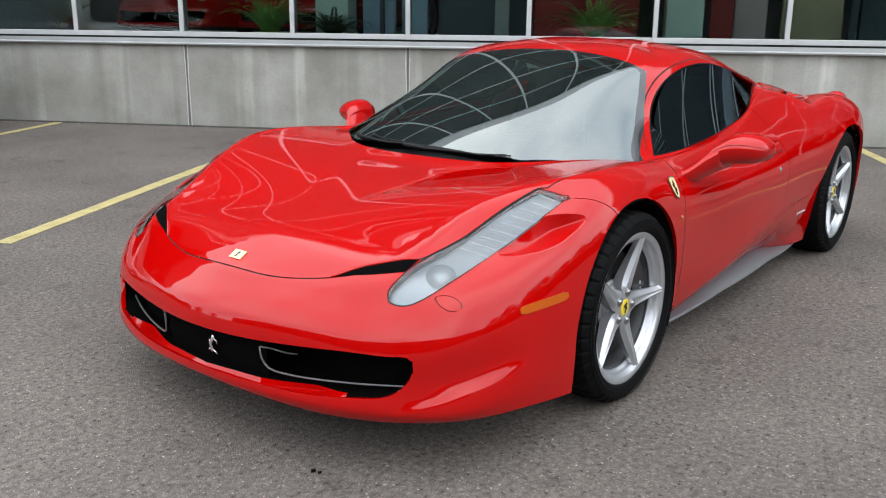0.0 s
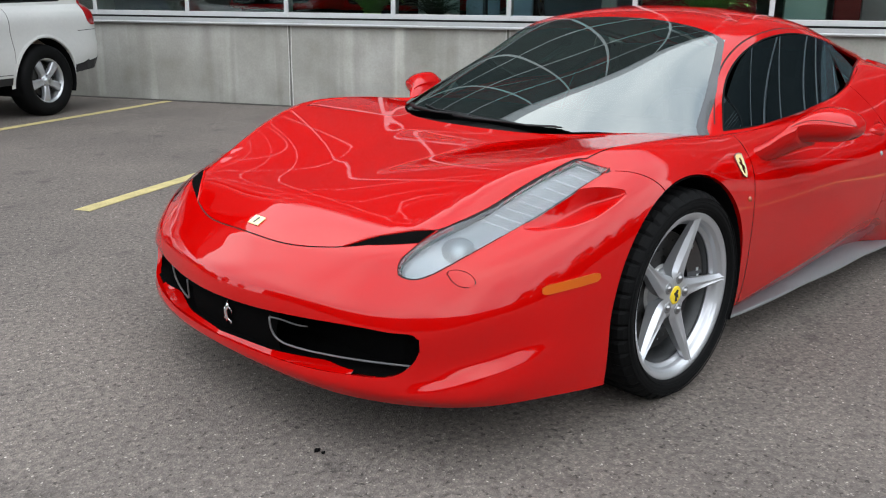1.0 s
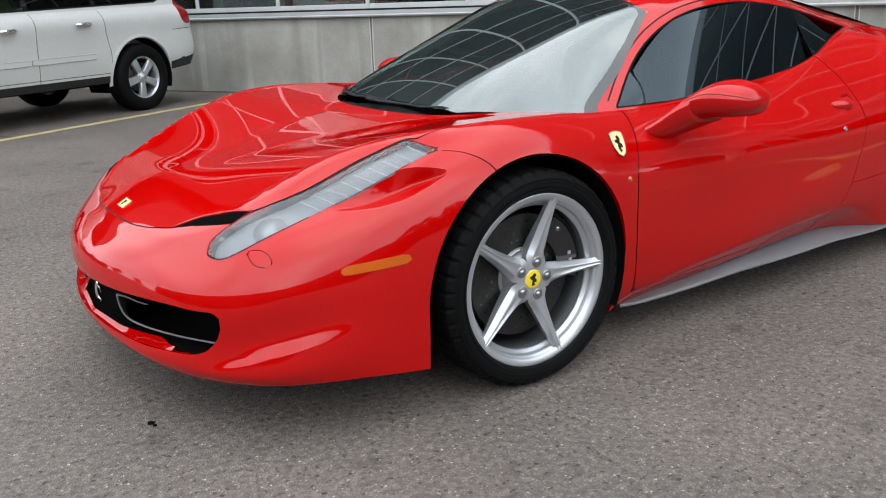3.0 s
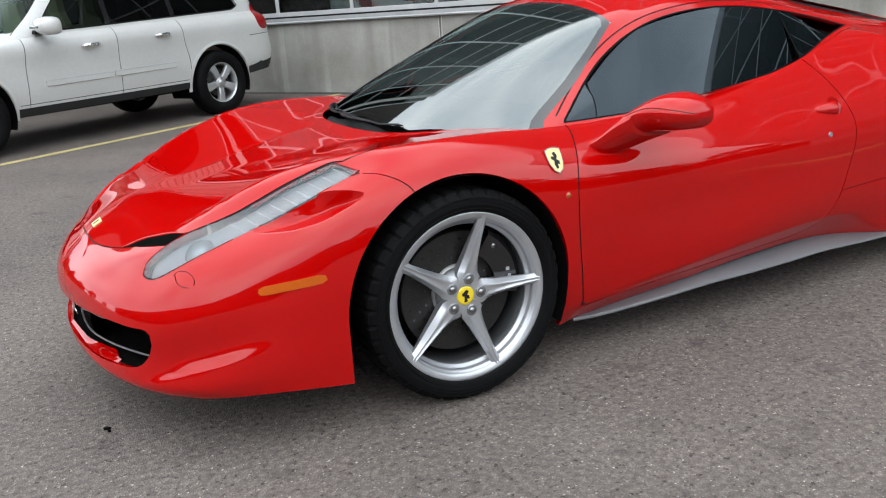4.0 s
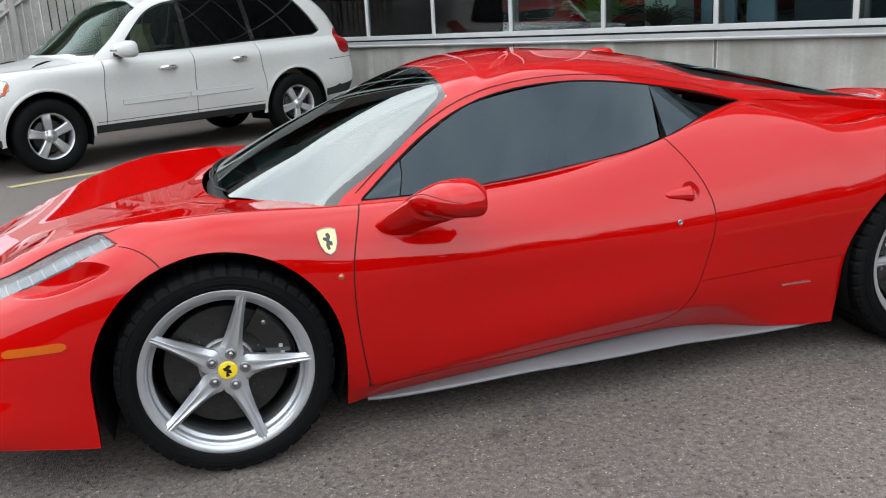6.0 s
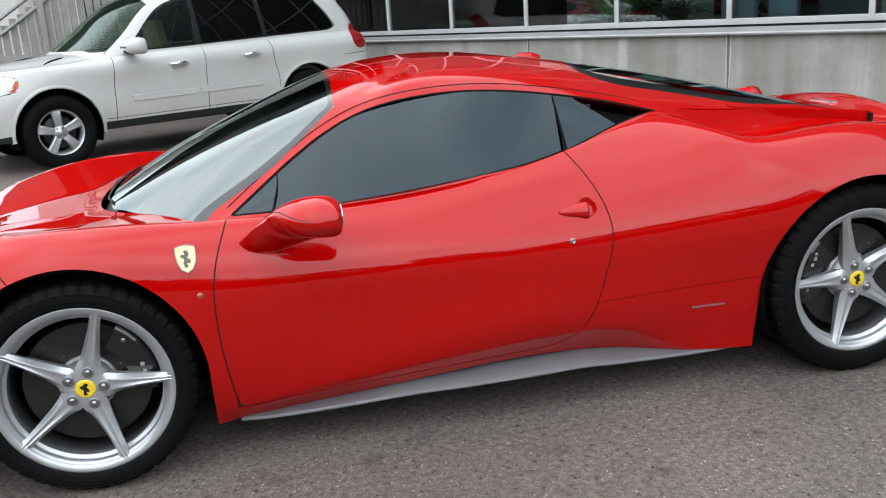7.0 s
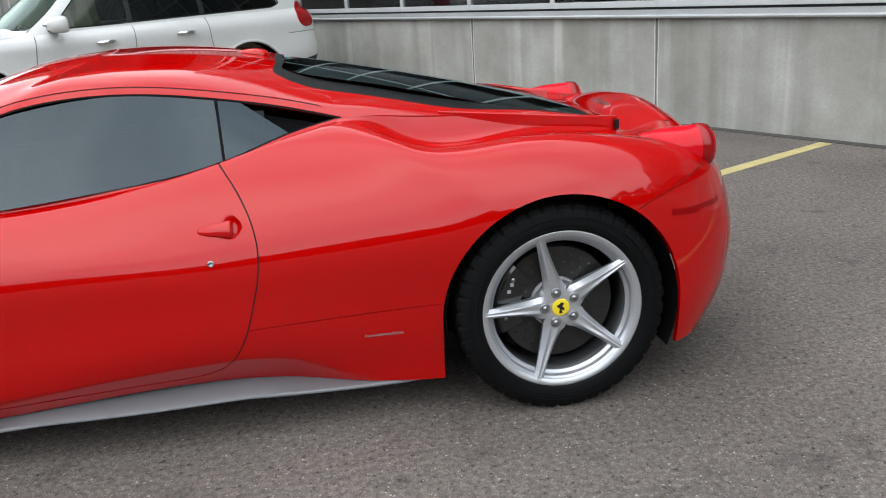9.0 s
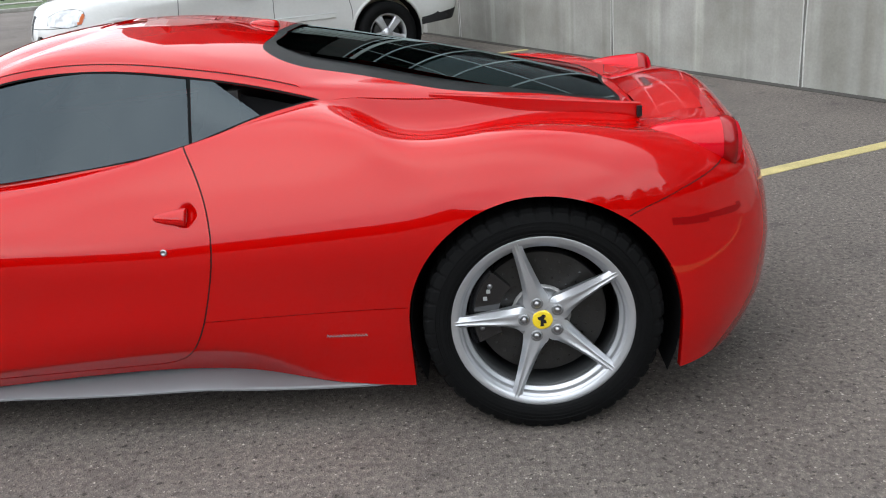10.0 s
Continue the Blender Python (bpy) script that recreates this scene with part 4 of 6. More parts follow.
def calm_bonnet(g, degree=4):
    """Lays the bonnet and the crests beside it on one smooth sheet, even on both sides."""
    row = np.arange(g.shape[0])[:, None] * np.ones((1, g.shape[1]))
    pick = (row >= 50) & (g[..., 0] < .48)
    powers = [(i, j) for i in range(degree + 1) for j in range(0, degree + 1, 2) if i + j <= degree]
    terms = lambda q: np.stack([((q[..., 0] + .3) / .7) ** i * (q[..., 1] / .9) ** j for i, j in powers], -1)
    coef = np.linalg.lstsq(terms(g[pick]), g[pick][:, 2], rcond=None)[0]
    w = ease(row, 49, 58) * (1 - ease(row, 69, 72)) * (1 - ease(g[..., 0], .22, .42))
    g[..., 2] += w * (np.where(w > 0, terms(g) @ coef, g[..., 2]) - g[..., 2])
    x, w = g[..., 0], np.abs(g[..., 1])
    # the ridge beside each head lamp falls steeply to the lamp, and as a flat facet to a crease near the middle
    along = lambda knots, values: spline(knots, np.array(values)[:, None], np.clip(x, knots[0], knots[-1]).ravel())[:, 0].reshape(x.shape)
    ridge = along([-.92, -.80, -.65, -.50, -.36, -.24, -.10, .30], [.46, .52, .585, .645, .70, .748, .788, .80])
    lift = along([-.98, -.86, -.76, -.62, -.50, -.38, -.24, -.10, .02, .30], [0, 0, .004, .031, .049, .046, .028, .008, 0, 0])
    line = along([-.95, -.5, -.3, -.05, .30], [.04, .11, .18, .25, .30])
    sheet_z = lambda v: terms(np.stack([x, v, x], -1)) @ coef
    middle, crown = sheet_z(np.zeros_like(x)), sheet_z(ridge) + lift
    slope = sum(np.clip((w + d - line) / (ridge - line), 0, 1) for d in (-.024, -.012, 0, .012, .024)) / 5
    facet = middle - .004 + (crown - middle + .004) * slope
    flat = ease(x, -.90, -.72) * (1 - ease(row, 68, 72)) * (1 - ease(x, .02, .34)) * (w < ridge) * (row > 42)
    outer = lift * (1 - ease(w - ridge, 0, .088)) * (w >= ridge) * (row > 42)
    g[..., 2] += flat * (facet - g[..., 2]) + outer
    return g


LEDGE = np.array([(-.96, .200), (-.932, .214), (-.883, .243), (-.838, .264), (-.775, .286), (-.702, .304), (-.623, .322), (-.55, .335)])
SILL_CREASE = np.array([(.36, .180), (.75, .237), (1.12, .266), (1.50, .286), (1.64, .289), (1.73, .283), (1.80, .262), (1.90, .205), (1.99, .155), (2.10, .10)])


def sculpt(g):
    """Tucks the sill in below its crease, and sinks the bumper's corner above its lip into a tapering ledge."""
    x, w, z = g[..., 0], np.abs(g[..., 1]), g[..., 2]
    side = np.sign(g[..., 1])
    below = np.clip(np.interp(x, *SILL_CREASE.T) - z, 0, .2)
    tuck = .40 * below * ease(x, .36, .46) * (1 - ease(x, 2.0, 2.10)) * (w > .6)
    g[..., 1] -= side * tuck
    over = z - np.interp(x, *LEDGE.T)
    sunk = np.interp(x, [-.96, -.90, -.85, -.79, -.70, -.58], [0, .007, .015, .018, .012, 0]) * ease(over, -.006, .014) * (1 - ease(over, .02, .15)) * (w > .55)
    g[..., 0] += .55 * sunk
    g[..., 1] -= side * .8 * sunk
    return g


even, loose = (fair(ring_net(SHELL, 14, 9), along, across, 36, 50) for along, across in ((700, 50), (90, 12)))
rear = ease(even[..., :1], 1.85, 2.1)
grid = sculpt(calm_bonnet(even * (1 - rear) + loose * rear))
nv, nu = grid.shape[:2]
shell = Sheet(grid.reshape(-1, 3), net_faces(nv, nu))
shell.mark(wheel_arch(-0.012, 0.335, 0.382), "hole", beside(0.45))
shell.mark(wheel_arch(2.655, 0.345, 0.394), "hole", beside(0.45))
MOUTH_HALF = [(0, .362), (.36, .370), (.60, .378), (.675, .377), (.706, .373), (.713, .356), (.704, .306), (.668, .264), (.58, .243), (.46, .232), (.30, .226), (0, .226)]
MOUTH = curve(MOUTH_HALF + [(-y, z) for y, z in MOUTH_HALF[-2:0:-1]], 180, True)
shell.mark(near(MOUTH, [1, 2]), "hole", lambda p: p[:, 0] < -0.6)
LAMP_IN = [(-.322, .748), (-.39, .727), (-.45, .709), (-.52, .689), (-.60, .669), (-.68, .645), (-.744, .622), (-.80, .606), (-.845, .596)]
LAMP = np.concatenate([curve([(-.880, .606), (-.870, .640), (-.835, .682), (-.77, .718), (-.694, .742), (-.62, .758), (-.53, .778), (-.40, .804), (-.272, .826)], 50),
                       curve(LAMP_IN + [(-.870, .592), (-.880, .606)], 50)[:-1]])
on_nose = lambda p: (np.abs(p[:, 1]) > .2) & (p[:, 2] > .42) & (p[:, 0] < 0)
lamp_in = mirrored(near(LAMP, [0, 1]))
shell.mark(lamp_in, "lamp", on_nose)
shell.gap(lambda p: lamp_in(p) - .0016, .0016, on_nose, "seal")
SCOOP = curve([(-.588, .620), (-.50, .622), (-.42, .640), (-.350, .668), (-.288, .700), (-.34, .712), (-.43, .690), (-.52, .652)], 60, True)
shell.mark(mirrored(near(SCOOP, [0, 2])), "scoop", beside(.72, -.7, -.2))
WASHER = curve([(-.808, .500), (-.785, .497), (-.772, .507), (-.775, .528), (-.797, .533), (-.812, .520)], 40, True)
shell.gap(mirrored(near(WASHER, [0, 2])), .0010, beside(.6, -.95, -.65))
MARKER = [(-.625, .470), (-.617, .464), (-.455, .478), (-.440, .486), (-.443, .499), (-.455, .503), (-.612, .489), (-.623, .482)]
TAIL_MARKER = [(3.022, .637), (3.028, .630), (3.215, .628), (3.228, .633), (3.222, .646), (3.205, .648), (3.034, .649), (3.025, .645)]
shell.mark(mirrored(near(MARKER, [0, 2])), "marker", beside(.7))
shell.mark(mirrored(near(TAIL_MARKER, [0, 2])), "tail_marker", beside(.6))
HANDLE = curve([(1.610, .688), (1.638, .682), (1.664, .692), (1.671, .714), (1.660, .737), (1.625, .742)], 40, True)
shell.mark(mirrored(near(HANDLE, [0, 2])), "handle_cup", beside(.6))
# shut lines
DOOR = np.concatenate([curve([(.478, .80), (.425, .66), (.412, .52), (.422, .36), (.447, .190)], 24), curve([(.447, .190), (.9, .215), (1.42, .228)], 10)[1:],
                       curve([(1.42, .228), (1.55, .252), (1.62, .325), (1.68, .48), (1.71, .64), (1.67, .79), (1.60, .90)], 30)[1:], [(1.55, 1.1), (.6, 1.1)]])
door_in = near(DOOR, [0, 2])
shell.gap(door_in, .0022, beside(.55, .2, 2.0), only=("body", "handle_cup"))
shell.sort("door", lambda p: (door_in(p) < 0) & (np.abs(p[:, 1]) > .55))
EDGE = np.concatenate([curve([(-.976, 0), (-.962, .20), (-.905, .392)], 14), [(-.865, .445), (-.825, .500), (-.785, .555)], curve([(x, y - .0045) for x, y in LAMP_IN[6::-1]], 18),
                       curve([(-.30, .762), (-.10, .788), (.15, .790), (.33, .768), (.47, .760)], 16)])
full_bonnet = near(np.concatenate([EDGE, EDGE[:0:-1] * (1, -1)]), [0, 1])
shell.gap(full_bonnet, .0018, lambda p: (p[:, 2] > .45) & (p[:, 0] < .40), only=("body",))
shell.sort("bonnet", lambda p: (full_bonnet(p) < 0) & (p[:, 2] > .45) & (p[:, 0] < .6))
wing_seam = graph([(-.285, .826), (-.20, .900), (-.11, .975)], 1, 0)
shell.gap(wing_seam, .0018, beside(.70, -.278, -.10, .64))
tail_seam = graph([(2.88, .668), (2.93, .690), (3.05, .732), (3.19, .778)], 2, 0)
shell.gap(tail_seam, .0018, beside(.55, 2.88, 3.185))
sill_seam = graph([(1.66, .392), (1.95, .400), (2.27, .410)], 2, 0)
shell.gap(sill_seam, .0013, beside(.55, 1.668, 2.262))
on_deck = lambda p: (p[:, 0] > 2.90) & (p[:, 2] > .80)
shell.cut(lambda p: np.abs(p[:, 1]) - .46, on_deck)
shell.cut(lambda p: p[:, 0] - 3.20, on_deck)
shell.sort("deck", lambda p: on_deck(p) & (np.abs(p[:, 1]) < .46) & (p[:, 0] < 3.20))
shell.sort("front_bumper", lambda p: (p[:, 0] < -.385) | ((p[:, 0] < -.09) & (wing_seam(p) > 0) & (p[:, 2] < .78) & (np.abs(p[:, 1]) > .7)))
shell.sort("rear_bumper", lambda p: (p[:, 0] > 2.90) & (tail_seam(p) < 0))
shell.sort("wing", lambda p: p[:, 0] < .6)
shell.sort("rear_wing", lambda p: p[:, 0] > .6)
shell.outward((1.2, 0, .5))


def pressed_object(name, sheet, tag, depth, edge, mat, side, wall=.008, low=None):
    """A recess: the panel's floor sinks behind its rim, by less towards the line low(x) where one is given."""
    v, f, n = sheet.panel(tag, side=side)
    bm = bmesh.new()
    made = [bm.verts.new(q) for q in v]
    for q in f:
        try:
            bm.faces.new([made[i] for i in q])
        except ValueError:
            pass
    bmesh.ops.triangulate(bm, faces=bm.faces[:])
    for _ in range(2):
        bmesh.ops.subdivide_edges(bm, edges=bm.edges[:], cuts=1, use_grid_fill=True)
    bm.normal_update()
    mean = Vector(np.mean([sheet.n[k] for k in {i for q, t in zip(sheet.f, sheet.tag) if t == tag and sheet.arr[list(q), 1].mean() * side > 0 for i in q}], axis=0))
    place = np.array([w.co for w in bm.verts])
    sunk = np.clip(-edge(place) / wall, 0, 1) * depth
    if low is not None:
        sunk *= np.clip(low(place), .12, 1)
    for w, d in zip(bm.verts, sunk):
        w.co -= mean.normalized() * float(d)
    return part(name, bm, mat, car, smooth=True)


mesh_object("front_bumper", *shell.panel("front_bumper", thick=.016), RED, car)
mesh_object("rear_bumper", *shell.panel("rear_bumper", thick=.016), RED, car)
mesh_object("bonnet", *shell.panel("bonnet"), RED, car)
mesh_object("rear_deck", *even_panel(shell.panel("deck"), 2, 3, .0005), RED, car)
for s in (-1, 1):
    mesh_object("wing", *shell.panel("wing", thick=.016, side=s), RED, car)
    mesh_object("rear_wing", *shell.panel("rear_wing", thick=.016, side=s), RED, car)
    mesh_object("door", *shell.panel("door", side=s), RED, car)
    v, f, n = shell.panel("gap", push=-.003, side=s)
    for piece in islands(f):
        used = sorted({i for q in piece for i in q})
        at = {i: k for k, i in enumerate(used)}
        mesh_object("panel_gap", [v[i] for i in used], [tuple(at[i] for i in q) for q in piece], None, GAP, car)
    mesh_object("lamp_seal", *shell.panel("seal", push=-.002, side=s), BLACK_PLASTIC, car)
    mesh_object("headlight_lens", *shell.panel("lamp", side=s), CLEAR, car, "clear headlight cover")
    mesh_object("headlight_bowl", *shell.panel("lamp", push=-.030, side=s), LAMP_BOWL, car, "silver headlight reflector")
    mesh_object("side_marker", *shell.panel("marker", push=.003, thick=.006, side=s), AMBER, car, "amber side marker lamp")
    mesh_object("rear_side_marker", *shell.panel("tail_marker", push=.001, thick=.006, side=s), MARKER_RED, car, "dark red side marker lamp")
    pressed_object("wing_scoop", shell, "scoop", .050, mirrored(near(SCOOP, [0, 2])), RED, s, .010, lambda p: (p[:, 2] - np.interp(p[:, 0], [-.588, -.50, -.42, -.35, -.288], [.612, .620, .638, .664, .695])) / .045)
    pressed_object("handle_recess", shell, "handle_cup", .014, mirrored(near(HANDLE, [0, 2])), RED, s, .014)

# ---- cabin: pillars and roof, glass
grid = fair(ring_net(HOUSE, 14, 8), 700, 30)
nv, nu = grid.shape[:2]
half = nu // 2
top = (nv - 1) * nu
roof_fill = [tuple(dict.fromkeys((top + i, top + i + 1, top + (nu - i - 1) % nu, top + (nu - i) % nu))) for i in range(half)]
house = Sheet(grid.reshape(-1, 3), net_faces(nv, nu) + [f for f in roof_fill if len(f) > 2])
GLASS_TOP = curve([(.478, .786), (.62, .883), (.78, .987), (.95, 1.066), (1.15, 1.102), (1.35, 1.104), (1.62, 1.070), (1.82, 1.030), (2.01, .980)], 44)
GLASS_LOW = curve([(2.01, .980), (1.84, .948), (1.62, .881), (1.30, .832), (1.0, .805), (.72, .786)], 24)
SIDE = np.concatenate([GLASS_TOP, GLASS_LOW[1:]])
on_side = lambda p: np.abs(p[:, 1]) > .42
side_in = near(SIDE, [0, 2])
house.mark(side_in, "side_glass", on_side)
house.gap(lambda p: side_in(p) + .0025, .0025, on_side, "seal", ("side_glass",))
house.gap(graph([(.78, 1.635), (1.12, 1.612)], 0, 2), .0045, lambda p: on_side(p) & (p[:, 0] > 1.4), "seal", ("side_glass",))
post_line = graph([(.78, .612), (.86, .640), (1.0, .660)], 0, 2)
house.gap(post_line, .0018, lambda p: on_side(p) & (p[:, 0] < .8), "seal", ("side_glass",))
house.cut(graph([(.93, 1.865), (1.06, 1.68)], 0, 2), lambda p: on_side(p) & (p[:, 0] > 1.6))
house.sort("side_intake", lambda p: on_side(p) & (graph([(.93, 1.865), (1.06, 1.68)], 0, 2)(p) > 0), ("side_glass",))
house.sort("quarter_glass", lambda p: p[:, 0] > 1.62, ("side_glass",))
house.sort("front_triangle", lambda p: (p[:, 0] < .8) & (post_line(p) < 0), ("side_glass",))


def screen_edge(p):
    """Negative inside the windshield opening, between the pillars and under the roof's front edge."""
    w = np.interp(p[:, 2], [.772, .80, .83, .95, 1.11], [.760, .727, .702, .612, .515])
    return np.maximum(np.abs(p[:, 1]) - w, p[:, 0] - (.882 - .02 * (p[:, 1] / .5) ** 2))


ahead = lambda p: p[:, 0] < 1.0
house.mark(screen_edge, "windshield", ahead)
house.gap(lambda p: screen_edge(p) + .009, .009, ahead, "frit", ("windshield",))
cowl_edge = lambda p: p[:, 0] - np.interp(np.abs(p[:, 1]), [0, .25, .42, .54, .645, .72], [.058, .054, .082, .168, .258, .338])
house.mark(cowl_edge, "cowl", ahead, ("windshield", "frit"))
ENGINE_HALF = [(1.80, 0), (1.80, .30), (1.802, .385), (1.83, .422), (2.1, .465), (2.33, .488), (2.5, .484), (2.7, .452), (2.87, .418), (2.93, .37), (2.945, 0)]
PANE_HALF = [(1.83, 0), (1.83, .25), (1.835, .325), (1.87, .352), (2.1, .385), (2.4, .412), (2.6, .425), (2.85, .395), (2.915, .35), (2.93, 0)]
ENGINE = curve(ENGINE_HALF + [(x, -y) for x, y in ENGINE_HALF[-2:0:-1]], 120, True)
PANE = curve(PANE_HALF + [(x, -y) for x, y in PANE_HALF[-2:0:-1]], 120, True)
behind = lambda p: p[:, 0] > 1.6
house.mark(near(ENGINE, [0, 1]), "engine_frame", behind)
house.mark(near(PANE, [0, 1]), "engine_pane", behind, ("engine_frame",))
house.gap(lambda p: side_in(p) - .019, .0018, lambda p: on_side(p) & (p[:, 2] > .80) & (p[:, 0] > .48) & (p[:, 0] < 1.95), only=("body",))
house.outward((1.4, 0, .7))
mesh_object("roof", *house.panel("body", thick=.014), RED, car)
mesh_object("windshield", *house.panel("windshield"), WINDSHIELD, car, "tinted windshield")
mesh_object("windshield_border", *house.panel("frit"), GLOSS_BLACK, car, "black windshield border")
mesh_object("cowl", *house.panel("cowl", push=-.030), BLACK_PLASTIC, car, "black plastic cowl")
mesh_object("engine_frame", *house.panel("engine_frame", push=-.001), SATIN_BLACK, car, "black engine cover frame")
mesh_object("engine_pane", *even_panel(house.panel("engine_pane"), 2, 2, -.001), ENGINE_GLASS, car, "dark engine cover glass")
for s in (-1, 1):
    mesh_object("side_window", *even_panel(house.panel("side_glass", side=s), 1, 2, -.003, False), TINTED, car, "dark tinted side window")
    mesh_object("quarter_window", *even_panel(house.panel("quarter_glass", side=s), 1, 2, -.003, False), TINTED, car)
    mesh_object("mirror_triangle", *house.panel("front_triangle", push=-.003, side=s), TINTED, car)
    mesh_object("side_intake", *house.panel("side_intake", push=-.05, side=s), WELL, car)
    mesh_object("roof_seam", *house.panel("gap", push=-.002, side=s), GAP, car)
    mesh_object("window_seal", *house.panel("seal", push=-.001, side=s), SEAL_RUBBER, car)


def on_sheet(sheet, axes, point, side=-1):
    """The place and normal of the sheet at a point given over two axes, on one side of the car."""
    v = sheet.arr
    d = ((v[:, axes] - np.array(point)) ** 2).sum(1)
    if axes == [0, 2]:
        d = d + np.where(v[:, 1] * side > .02, 0, 9)
    i = int(np.argmin(d))
    n, free = sheet.n[i], 3 - sum(axes)
    p = v[i].copy()
    off = np.array(point) - v[i][axes]
    p[axes] = point
    p[free] -= (n[axes] * off).sum() / n[free]
    return Vector(p), Vector(n).normalized()


def lay(place, normal, up=(0, 0, 1)):
    """A pose on a surface: z along the normal, y as far as can be along up."""
    z = Vector(normal).normalized()
    x = Vector(up).cross(z).normalized()
    y = z.cross(x)
    return Matrix(((x.x, y.x, z.x, place[0]), (x.y, y.y, z.y, place[1]), (x.z, y.z, z.z, place[2]), (0, 0, 0, 1)))


def laid(name, bm, pose_m, mat, parent, label="", smooth=False):
    bmesh.ops.transform(bm, matrix=pose_m, verts=bm.verts[:])
    return part(name, bm, mat, parent, label, smooth)


# ---- front: recess behind the mouth, ducts, grille and prancing badge as plain shapes
def mouth_ring(scale, back):
    ring = []
    for y, z in MOUTH[::2]:
        x = np.interp(abs(y), [0, .36, .63, .715], [-1.074, -1.033, -.952, -.902])
        ring.append((x + back, y * scale, .30 + (z - .30) * scale))
    return ring


recess = loft([mouth_ring(1.004, .002), mouth_ring(1.0, .02), mouth_ring(.985, .06), mouth_ring(.95, .13)], True, False)
floor_rows = []
for y in np.linspace(-.53, .53, 51):
    x = np.interp(abs(y), [0, .36, .63, .715], [-1.074, -1.033, -.952, -.902])
    z = np.interp(abs(y), [0, .30, .46, .58, .668], [.226, .226, .232, .243, .264]) - .003
    deep = .012 + .034 * float(ease(abs(y), .20, .40)) * float(1 - ease(abs(y), .40, .53))
    floor_rows.append([(x - .006 + deep * q, y, z + .010 * q) for q in (0, .2, .4, .6, .8, 1)])
part("mouth_recess", recess, GRILLE, car, smooth=True)
part("mouth_floor", loft(floor_rows, False, False), RED, car, smooth=True)
part("mouth_back", loft([mouth_ring(1.0, .085), mouth_ring(.9, .15), mouth_ring(.3, .16)], True, True), GRILLE, car)
centre = bmesh.new()
for y0, y1 in ((-.24, .24),):
    cols = 14
    verts = []
    for k in range(cols + 1):
        y = y0 + (y1 - y0) * k / cols
        x = -1.045 + .32 * y * y
        taper = .30 * abs(y)
        verts.append([centre.verts.new((x + .012, y, .224 + taper * .05)), centre.verts.new((x, y, .29)), centre.verts.new((x + .02, y, .368))])
    for a, b in zip(verts[:-1], verts[1:]):
        for i in range(2):
            centre.faces.new((a[i], b[i], b[i + 1], a[i + 1]))
part("centre_grille", centre, GRILLE, car, "black honeycomb centre grille", smooth=True)
for s in (-1, 1):
    rim = [(-1.045, .235, .335), (-1.043, .237, .303), (-1.034, .252, .272), (-1.018, .295, .258), (-.985, .40, .256), (-.925, .56, .262), (-.868, .685, .270)]
    part("duct_edge", tube([(x, y * s, z) for x, y, z in curve(rim, 30)], .0030, 8), DUCT_GREY, car, "grey-edged intake duct", smooth=True)
    part("duct_fin", tube([(x, y * s, z) for x, y, z in curve([(-1.045, .235, .335), (-1.025, .262, .330), (-1.005, .295, .320), (-.985, .335, .318)], 12)], [.0036] + [.0024] * 10 + [.001], 6), DUCT_GREY, car, smooth=True)
badge = bmesh.new()
for pts, rad in (([(0, .030, 0), (.004, .018, .004), (-.004, .004, .005), (.002, -.010, .004), (-.006, -.026, 0)], [.0026, .0050, .0042, .0050, .002]), ([(.004, .018, .004), (.014, .010, .002), (.012, .000, 0)], [.0026, .002, .0014]),
                 ([(.002, -.010, .004), (.014, -.018, .002), (.010, -.028, 0)], [.003, .002, .0014]), ([(-.004, .004, .005), (-.014, .014, .002)], [.0026, .0014]), ([(-.003, -.008, .004), (-.013, -.014, .002), (-.015, -.022, 0)], [.0028, .002, .0012])):
    tube(pts, rad, 6, True, badge)
laid("front_badge", badge, lay((-1.050, -.02, .292), (-1, -.05, .05)) @ Matrix.Scale(1.35, 4), CHROME, car, "small chrome badge", True)
pos, nrm = on_sheet(shell, [0, 1], (-.935, -.02))
laid("bonnet_badge", box(-.026, .026, -.018, .018, 0, .004, .0015), lay(pos, nrm, (1, 0, 0)), CREAM, car, "small yellow rectangular bonnet badge")
laid("badge_mark", plate([(-.006, -.012), (.004, -.010), (.002, -.002), (.008, .006), (.002, .012), (-.004, .006), (-.002, -.002)], .001, lambda a, b, h: (a, b, h)), lay(pos + nrm * .0045, nrm, (1, 0, 0)), GLOSS_BLACK, car)

# meshed vent under the bonnet's corner, with the bonnet's lip above it; flat black paints its shaded depth
VENT_TOP, VENT_LOW = curve([(-.904, .394), (-.865, .445), (-.825, .500), (-.785, .555), (-.750, .612)], 15), curve([(-.904, .395), (-.883, .447), (-.858, .506), (-.830, .564), (-.806, .602)], 15)
for s in (-1, 1):
    vent, lip = bmesh.new(), []
    strips = []
    for (x0, y0), (x1, y1) in zip(VENT_TOP, VENT_LOW):
        strip = []
        for q in (0, .25, .5, .75, 1):
            x, y = x0 + (x1 - x0) * q, (y0 + (y1 - y0) * q) * s
            p, n = on_sheet(shell, [0, 1], (x, y))
            strip.append(vent.verts.new(p + n * (.0016 - .0008 * q)))
            if q == 0:
                lip.append(p + n * .0014)
        strips.append(strip)
    for a, b in zip(strips[:-1], strips[1:]):
        for i in range(4):
            vent.faces.new((a[i], b[i], b[i + 1], a[i + 1]))
    part("bonnet_vent", vent, GRILLE, car, "black meshed vent, its shaded depth painted flat", smooth=True)
    part("bonnet_lip", tube(lip, [.0008] + [.0045] * 12 + [.003, .0008], 6), RED, car, smooth=True)

